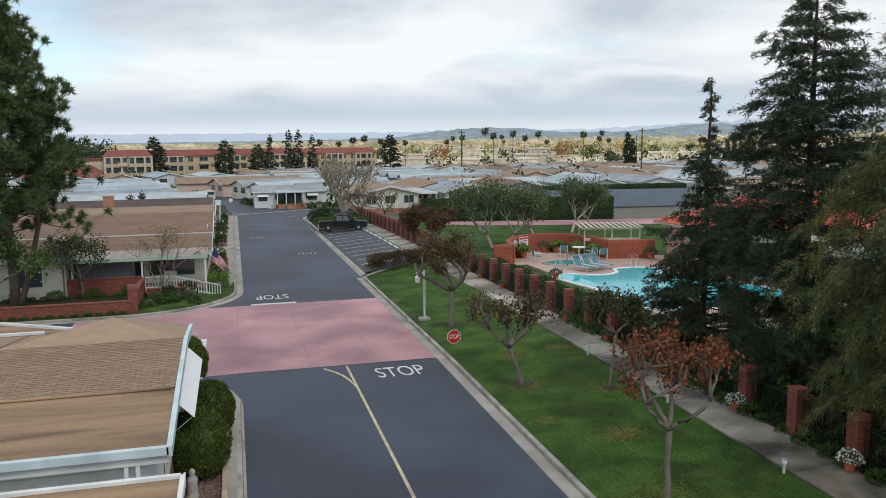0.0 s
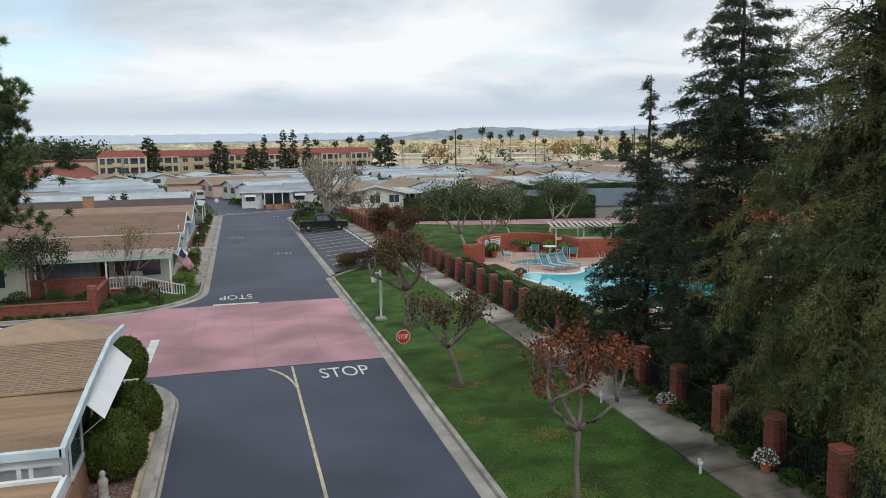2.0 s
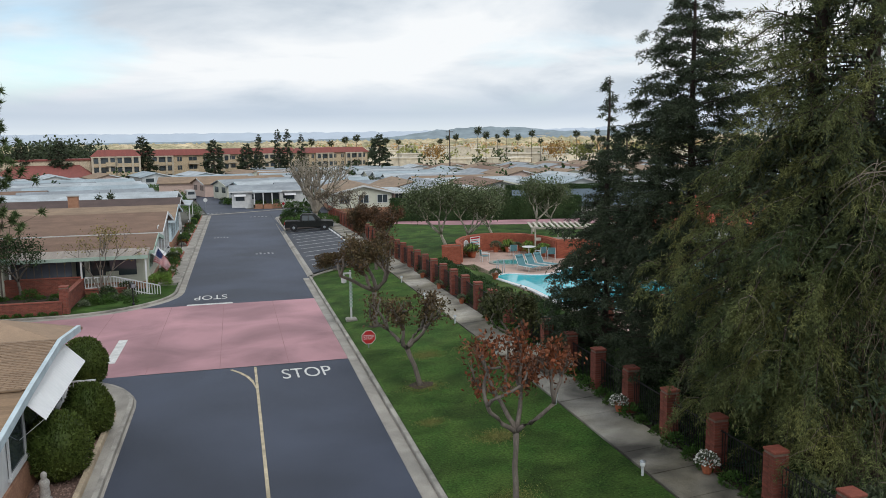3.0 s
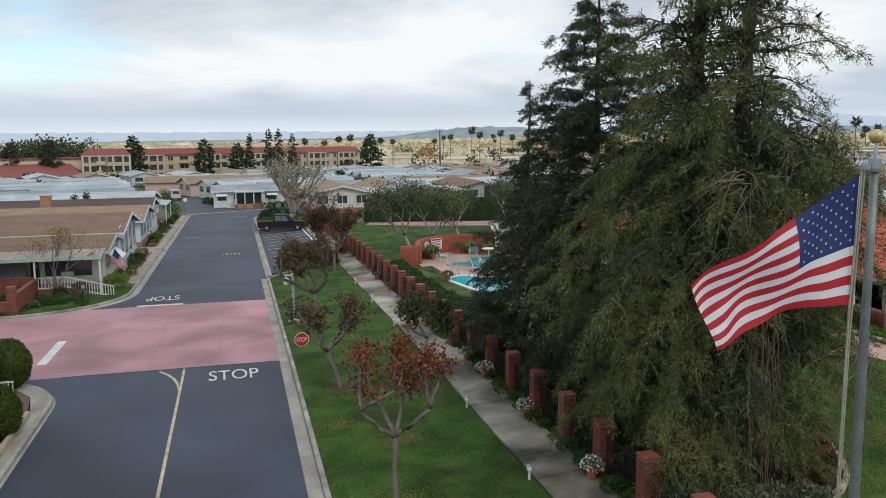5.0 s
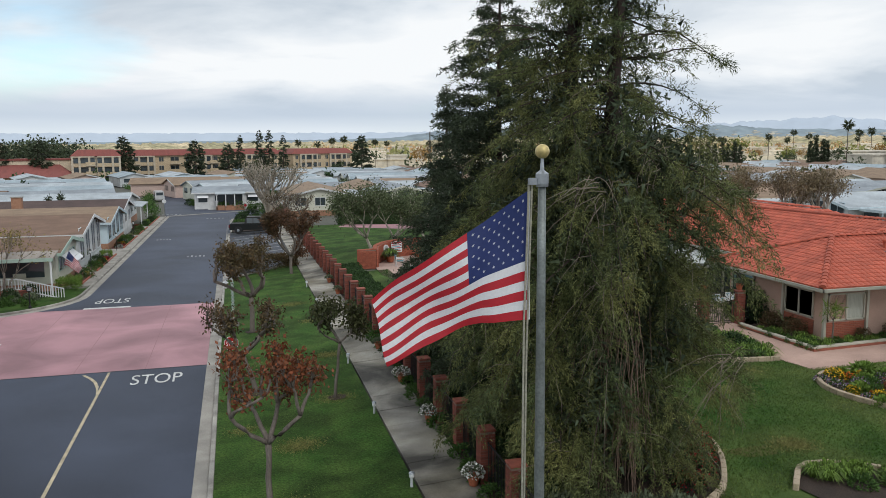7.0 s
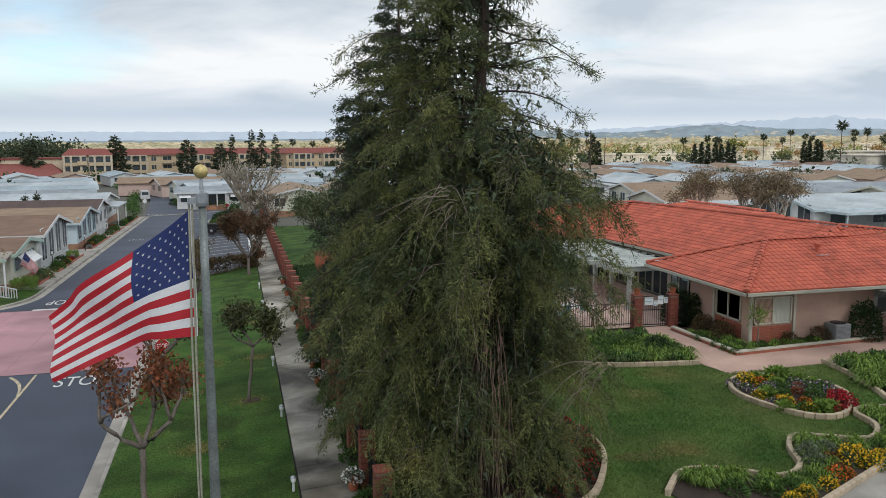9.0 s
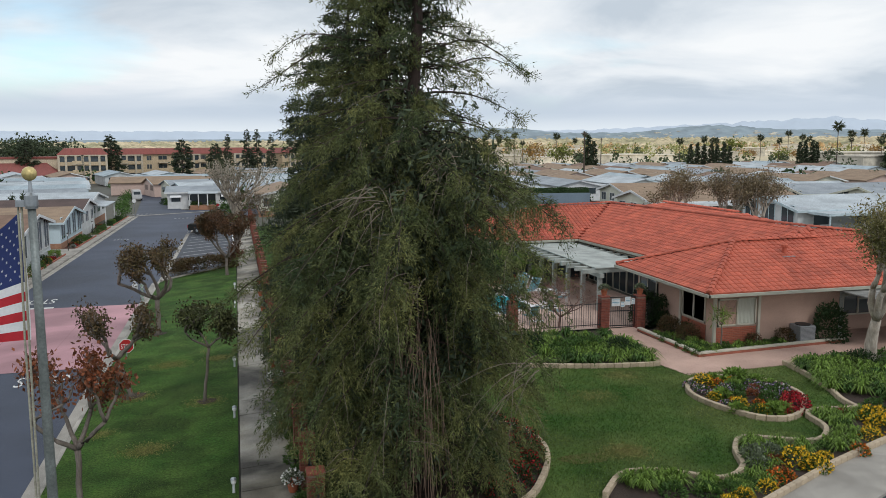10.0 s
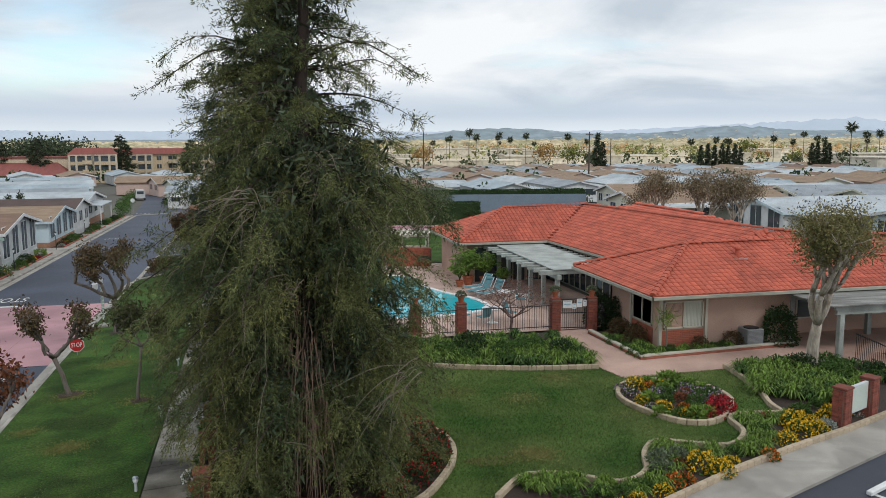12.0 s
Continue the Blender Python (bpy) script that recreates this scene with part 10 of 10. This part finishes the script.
def mailbox():
    root = thing("mailbox", "dark mailbox on a turned iron post", "mailbox")
    part("post", lathe([(0.09, -0.1), (0.09, 0.1), (0.035, 0.16), (0.035, 0.95), (0.06, 1.0), (0.06, 1.04)], 10), IRON, root)
    bm = lathe([(0.13, -0.24), (0.13, 0.24)], 12, pose(0, 0, 1.18, 90))
    box(bm, -0.13, 0.13, -0.24, 0.24, 1.04, 1.18)
    part("box", bm, IRON, root)
    part("flap", boxes((-0.11, 0.11, -0.26, -0.24, 1.06, 1.26), bevel=0.01), STEEL, root)
    return root


put(mailbox(), -10.8, 29.9, 20, 1.0, 0.1)


def yard_lantern():
    root = thing("yard_lantern", "small dark lantern on a thin post in the yard", "lamp")
    part("post", lathe([(0.05, -0.1), (0.028, 0.05), (0.026, 1.3), (0.05, 1.34)], 8), IRON, root)
    part("glass", lathe([(0.05, 1.34), (0.09, 1.56)], 6), AWNING, root, "frosted glass")
    part("cap", lathe([(0.12, 1.56), (0.03, 1.66), (0.02, 1.70)], 6), IRON, root)
    return root


lan = put(yard_lantern(), -9.9, 45.3, 0, 1.0, 0.1)
for y in (58.6, 72.0):
    again(lan, -9.8, y, 0, 1.0, 0.1)

# the cream home's front: awning, posts, flag, window band
aw = thing("window_awning", "white slatted awning over the cream home's front windows", "awning")
for i in range(8):
    x0 = i * 0.085
    part("slat", slab([(x0, -2.0, 2.15 - i * 0.075), (x0 + 0.083, -2.0, 2.09 - i * 0.075), (x0 + 0.083, 2.0, 2.09 - i * 0.075), (x0, 2.0, 2.15 - i * 0.075)], 0.02), AWNING, aw)
for y in (-1.9, 1.9):
    part("arm", slab([(0, y - 0.02, 1.35), (0.68, y - 0.02, 1.5), (0.68, y + 0.02, 1.5), (0, y + 0.02, 1.35)], 0.03), WHITE, aw)
aw.matrix_basis = pose(-10.44, 39.6, land(-10, 39) + 0.1)
PORCH_SHEET = material("porch_sheet", (0.36, 0.31, 0.265), (0.29, 0.25, 0.215), 2.0, 0.6, 0.3, fine=12, stain=0.2, stretch=(6, 0.5, 1))
SCREEN = material("porch_screen", (0.095, 0.108, 0.135), (0.070, 0.080, 0.102), 1.5, 0.35, 0.05, fine=60, speck=0.15, spec=0.5)
cov = thing("side_porch", "long grey-brown porch cover along the cream home's side", "porch")
part("cover", slab([(-7.8, 36.05, 2.66), (-7.8, 34.2, 2.38), (0.4, 34.2, 2.38), (0.4, 36.05, 2.66)], 0.09), PORCH_SHEET, cov, "weathered ribbed porch sheet")
part("fascia", boxes((-7.82, 0.42, 34.13, 34.2, 2.2, 2.42)), MINT, cov)
for x in (-7.6, -3.55, 0.25):
    part("post", boxes((x - 0.05, x + 0.05, 34.2, 34.3, 0, 2.3)), WHITE, cov)
for i in range(8):
    part("screen_pane", boxes((-7.68 + i * 0.44, -7.30 + i * 0.44, 34.9, 34.93, 0.62, 2.3)), SCREEN, cov)
    part("mullion", boxes((-7.74 + i * 0.44, -7.68 + i * 0.44, 34.88, 34.96, 0.6, 2.35)), GREYBARK, cov)
part("kick_panel", boxes((-7.7, -4.2, 34.89, 34.94, 0.1, 0.62)), CREAM, cov)
for k, (x0, x1, z0) in enumerate(((-4.15, -3.65, 0.3), (-3.3, -2.4, 1.0), (-1.6, -0.5, 0.95))):
    part("porch_door" if k == 0 else "window", boxes((x0, x1, 35.93, 35.97, z0, 2.1)), GLASS, cov)
    part("window_frame", boxes((x0 - 0.06, x1 + 0.06, 35.90, 35.96, 2.1, 2.16)), WHITE, cov)
# the low wing at the porch's end
part("wing_wall", boxes((-12.4, -7.9, 33.9, 36.02, -0.2, 2.66)), CREAM, cov, "cream lapped siding")
for k in range(11):
    part("siding_board", boxes((-12.4, -7.9, 33.872, 33.897, 0.35 + k * 0.21, 0.545 + k * 0.21)), CREAM, cov)
part("wing_roof", slab([(-12.8, 33.5, 2.68), (-7.4, 33.5, 2.68), (-8.6, 36.3, 3.4), (-12.8, 36.3, 3.4)], 0.1), ROOF_BROWN, cov, "brown shingle roof")
part("wing_fascia", boxes((-12.8, -7.4, 33.42, 33.49, 2.46, 2.68)), MINT, cov)
part("wing_window", boxes((-10.9, -9.2, 33.84, 33.87, 0.95, 2.15)), GLASS, cov)
for x in (-10.97, -10.1, -9.2):
    part("window_frame", boxes((x, x + 0.07, 33.82, 33.87, 0.9, 2.2)), WHITE, cov)
part("downpipe", boxes((-8.05, -7.97, 33.78, 33.86, 0.0, 2.46)), GREYBARK, cov)
cov.matrix_basis = pose(-10.7, 0, land(-12, 35) + 0.1)
small_flag = flag("small striped flag leaning out from the cream home's front")
small_flag.matrix_basis = pose(-9.95, 37.55, land(-10, 38) + 2.55, 0, -22, 180) @ Matrix.Scale(0.8, 4)
v, f = tubes([[((-10.45, 37.9, land(-10, 38) + 1.5), 0.014), ((-9.15, 37.45, land(-10, 38) + 2.55), 0.012)]], 6)
tagged(part("flag_staff", np_mesh("flag_staff", v, f, WHITE), WHITE), "thin white staff bracketed to the cream home", "flag staff")

# walk, drives and beds between the kerb and the home fronts
for y0, y1, mat, lab in ((36.5, 38.2, CONCRETE, "driveway"), (43.2, 44.6, CONCRETE, "driveway"), (55.2, 60.0, CONCRETE, "driveway"), (71.6, 73.4, CONCRETE, "driveway"), (82.4, 84.4, CONCRETE, "driveway")):
    drape("driveway", [(-14, y0), (-8.85, y0), (-8.85, y1), (-14, y1)], mat, 0.10, label="pale concrete drive between two homes", category="driveway")
MULCH = material("red_mulch", (0.15, 0.062, 0.045), (0.09, 0.042, 0.032), 3, 0.95, 0.8, fine=22, speck=0.5)
drape("pavement_far", [(-9.42, 37.6), (-8.76, 37.6), (-8.76, 99.6), (-9.42, 99.6)], CONCRETE, 0.115, label="pale concrete strip behind the far kerb", category="pavement")
for y0, y1, mat in ((38.3, 43.1, MULCH), (44.7, 48.2, DRYLAWN), (48.6, 55.1, MULCH), (60.1, 65.0, MULCH), (65.4, 71.5, LAWN), (73.5, 82.3, DRYLAWN), (84.5, 99, LAWN)):
    drape("front_bed", [(-10.6, y0), (-9.5, y0), (-9.5, y1), (-10.6, y1)], mat, 0.11, label="planted strip before a home front", category="bed")
    edge_ = part("bed_edging", ribbon(dense([(-9.45, y1), (-9.45, y0)], 2.0), 0.10, 0.0, 0.24), SKIRT_RED)
    tagged(edge_, "low brick edging of a front bed", "edging", kind="structure")
yr = random.Random(17)
box_hedge = leafy_mound("box_shrub", "clipped light green box shrub by the kerb", "shrub", 0.7, 0.6, 1.0, 900, LEAF_BRIGHT, (0.11, 0.07), 51, 2.2)
put(box_hedge, -9.75, 35.6, 0, 1.0, 0.1)
again(box_hedge, -9.7, 37.0, 90, 0.85, 0.1)
fl_bush = leafy_mound("flower_bush", "green bush with pink and white flowers", "shrub", 0.65, 0.65, 0.85, 700, LEAF_GREEN, (0.11, 0.06), 52, 1.0, {"pink": 60, "white": 60})
put(fl_bush, -9.7, 41.5, 0, 1.0, 0.1)
y = 38.6
while y < 100:
    if not any(a - 0.6 < y < b + 0.6 for a, b in ((43.2, 44.6), (55.2, 60.0), (71.6, 73.4), (82.4, 84.4))):
        k = yr.random()
        again(shrub if k < 0.35 else shrub_b if k < 0.6 else fl_bush if k < 0.75 else box_hedge if k < 0.88 else redleaf, -10.05 + yr.uniform(-0.2, 0.25), y, yr.uniform(0, 360), yr.uniform(0.45, 0.95) * (1.5 if 0.75 < k and k > 0.88 else 1.0), 0.1, label="low shrub in the bed before a home")
    y += yr.uniform(1.0, 2.3)
for ob, y, k_ in ((daisy, 50.2, 0.9), (daisy, 42.6, 0.7), (crimson, 51.6, 0.8), (marigold, 49.2, 1.0), (pansy, 52.9, 1.2), (crimson, 62.0, 0.7), (silver, 61.0, 1.0), (daisy, 63.4, 0.8), (crimson, 39.4, 0.6)):
    again(ob, -9.85, y, y * 30, k_, 0.12)
for k in range(16):
    again(sedge, -24.0 + k * 0.62, 27.98 + 0.08 * math.sin(k * 2.3), k * 50, 0.75, 0.1)
for k in range(13):
    again(sedge if k % 3 else shrub_b, -23.2 + k * 0.68, 33.3 + 0.2 * math.sin(k * 1.7), k * 70, 0.8, 0.24)
for x, y, s in ((-16.2, 29.2, 0.7), (-17.5, 29.6, 0.6), (-18.9, 29.1, 0.75), (-20.2, 29.7, 0.7), (-21.6, 29.2, 0.8), (-15.2, 29.9, 0.6), (-12.6, 33.0, 0.7), (-11.6, 34.0, 0.8), (-13.3, 31.6, 0.6), (-12.3, 31.9, 0.5)):
    again(shrub_b if int(x * 10) % 2 else shrub, x, y, x * 31, s, 0.2, label="low shrub in the yard by brick walls")

# small slim cypresses between the white roofs, a chimney on the dark roof
slim = leafy_mound("slim_cypress", "slim dark cypress rising between pale roofs", "tree", 0.38, 0.38, 4.6, 700, NEEDLE_DARK, (0.4, 0.14), 61, 1.0)
put(slim, -19.2, 84.0)
again(slim, -20.6, 84.3, 90, 0.95)
ch = thing("chimney", "square red brick chimney on a dark shingle roof", "chimney")
part("chimney_body", boxes((-0.5, 0.5, -0.35, 0.35, 2.6, 4.4)), SKIRT_BRICK, ch)
part("cap", boxes((-0.58, 0.58, -0.43, 0.43, 4.4, 4.5), bevel=0.02), CONCRETE, ch)
ch.matrix_basis = pose(-21.5, 73.6, land(-21, 74) + 0.1)


def disc_sign(mat, label, r=0.38, h=2.1):
    root = thing("round_sign", label, "sign")
    part("post", lathe([(0.03, -0.1), (0.03, h)], 8), STEEL, root)
    part("face", lathe([(r, -0.012), (r, 0.012)], 20, pose(0, -0.04, h, 90)), mat, root)
    return root


put(disc_sign(WHITE, "round white sign on a post at the bend", 0.3), -9.0, 103)
put(disc_sign(FLAG_RED, "red sign on a low post beside the porch", 0.22, 0.75), 2.6, 110.5)


def utility_pole(h):
    root = thing("utility_pole", "tall dark wooden utility pole with a crossarm", "utility pole")
    part("pole", lathe([(0.22, -0.3), (0.14, h)], 8), BARK, root)
    part("crossarm", boxes((-1.2, 1.2, -0.06, 0.06, h - 0.7, h - 0.55)), BARK, root)
    for x in (-1.05, -0.5, 0.5, 1.05):
        part("insulator", lathe([(0.05, h - 0.55), (0.06, h - 0.42), (0.02, h - 0.38)], 6, pose(x, 0, 0)), STEEL, root)
    return root


up = utility_pole(13.5)
put(up, 87.0, 158.0, 20)
again(up, 59, 218, 20, 1.1), again(up, 140, 260, 40)


# ---------------------------------------------------------------- blades of grass on the near lawns
def within(poly, p):
    """Which plan points lie inside an outline."""
    ok = np.zeros(len(p), bool)
    for (ax, ay), (bx, by) in zip(poly, list(poly[1:]) + [poly[0]]):
        if ay != by:
            ok ^= ((ay > p[:, 1]) != (by > p[:, 1])) & (p[:, 0] < (bx - ax) * (p[:, 1] - ay) / (by - ay) + ax)
    return ok


def grass(name, label, outline, count, seed, mat, keep_out=(), hole=()):
    """One sheet of short blades over a lawn."""
    r = np.random.default_rng(seed)
    xs, ys = [p[0] for p in outline], [p[1] for p in outline]
    p = np.stack([r.uniform(min(xs), max(xs), count), r.uniform(min(ys), max(ys), count)], 1)
    ok = within(outline, p)
    if hole:
        ok &= ~within(hole, p)
    for c, d, e_ in keep_out:
        ok &= np.hypot(p[:, 0] - c, p[:, 1] - d) > e_
    p = p[ok]
    n = len(p)
    z = np.interp(p[:, 0], RISE_X, RISE_Z) + np.where(p[:, 1] < 14, 0.0, -0.014 * (p[:, 1] - 14))
    base = np.stack([p[:, 0], p[:, 1], z + 0.005], 1)
    lean = np.stack([r.normal(0, 0.6, n), r.normal(0, 0.6, n), np.ones(n)], 1)
    a = r.uniform(0, 6.28, n)
    side = np.stack([np.cos(a), np.sin(a), np.zeros(n)], 1) * r.uniform(0.008, 0.02, n)[:, None]
    tip = base + lean * r.uniform(0.02, 0.05, n)[:, None]
    v = np.stack([base - side, base + side, tip], 1).reshape(-1, 3)
    f = np.arange(n * 3).reshape(-1, 3)
    tagged(part(name, np_mesh(name, v, f, mat), mat), label, "grass", kind="stuff")


BLADE = leaf_material("grass_blade", (0.030, 0.088, 0.011), (0.105, 0.155, 0.036), trans=0.2, patch=0.6)
BLADE_GARDEN = leaf_material("garden_blade", (0.042, 0.112, 0.014), (0.175, 0.215, 0.062), trans=0.2, patch=0.42)
grass("verge_grass", "short mown green grass along the street", [(0.25, -14), (5.2, -14), (5.2, 14), (0.25, 14)], 120000, 71, BLADE, [(x_, y_, 0.5) for x_, y_ in ((1.56, -1.5), (1.58, 8.8), (4.25, 7.0))])
lawn_edge_line = redbed[::-1] + [(12.6, 9.0)] + bed1 + [(21.7, 4.15), (26.0, 4.2)] + bed2 + bed3[::-1] + [(13.0, -5.0)]
grass("garden_grass", "short mown green grass before the clubhouse", lawn_edge_line, 150000, 72, BLADE_GARDEN, hole=oval)


def dry_grass(spots, seed):
    """Straw-coloured blades that thin out from each worn place."""
    r = np.random.default_rng(seed)
    v = []
    for x, y, rad, n in spots:
        a, q = r.normal(0, rad * 0.5, n) + x, r.normal(0, rad * 0.4, n) + y
        for px_, py_ in zip(a, q):
            z = land(px_, py_) + 0.03
            t, w = r.uniform(0, 6.28), r.uniform(0.008, 0.016)
            v += [(px_ - w * math.cos(t), py_ - w * math.sin(t), z), (px_ + w * math.cos(t), py_ + w * math.sin(t), z), (px_ + r.normal(0, 0.025), py_ + r.normal(0, 0.025), z + r.uniform(0.015, 0.035))]
    m = leaf_material("straw_blade", (0.24, 0.225, 0.08), (0.17, 0.185, 0.055))
    tagged(part("dry_grass", np_mesh("dry_grass", np.array(v), np.arange(len(v)).reshape(-1, 3), m), m), "thin patches of yellowed dry grass on the lawns", "grass", kind="stuff")


dry_grass(((2.6, 3.0, 0.7, 2600), (4.6, 12.8, 0.6, 1500), (2.6, 12.6, 0.8, 2200), (4.6, 20, 0.6, 1200), (3.9, 25, 0.8, 1500), (1.0, 5.0, 0.5, 1000), (1.7, -1.0, 0.7, 1500), (1.62, 8.6, 0.8, 1800), (4.25, 7.0, 0.7, 1500), (16.0, -2.2, 0.7, 3200), (17.2, 2.6, 1.0, 1500), (19.2, 4.6, 0.9, 1600), (15.2, 3.8, 0.9, 1300)), 73)

# yucca pots along the inside of the curved wall
for x, y, sc in ((12.0, 36.9, 1.5), (15.4, 38.9, 1.4), (16.6, 37.6, 1.2), (17.0, 35.4, 1.4)):
    again(pot1, x, y, x * 30, sc, 0.03, "wide pot of spiky greenery by the brick wall")
    again(strap[0], x, y, y * 20, 1.5, 0.45, "spiky pale green plant in a pot")

for i in range(9):
    again(shrub_b if i % 3 else shrub, -6.6 + i * 0.72, 127.5 - i * 1.62, i * 70, 1.25 + 0.15 * (i % 3), 0.0, "rounded shrub along the bend of the street")
for x, y, k in ((3.6, 112.6, 1.1), (4.8, 112.2, 1.3), (6.0, 111.6, 1.2), (7.6, 110.8, 1.3)):
    again(shrub_b, x, y, x * 40, k, 0.0, "rounded shrub along the bend of the street")
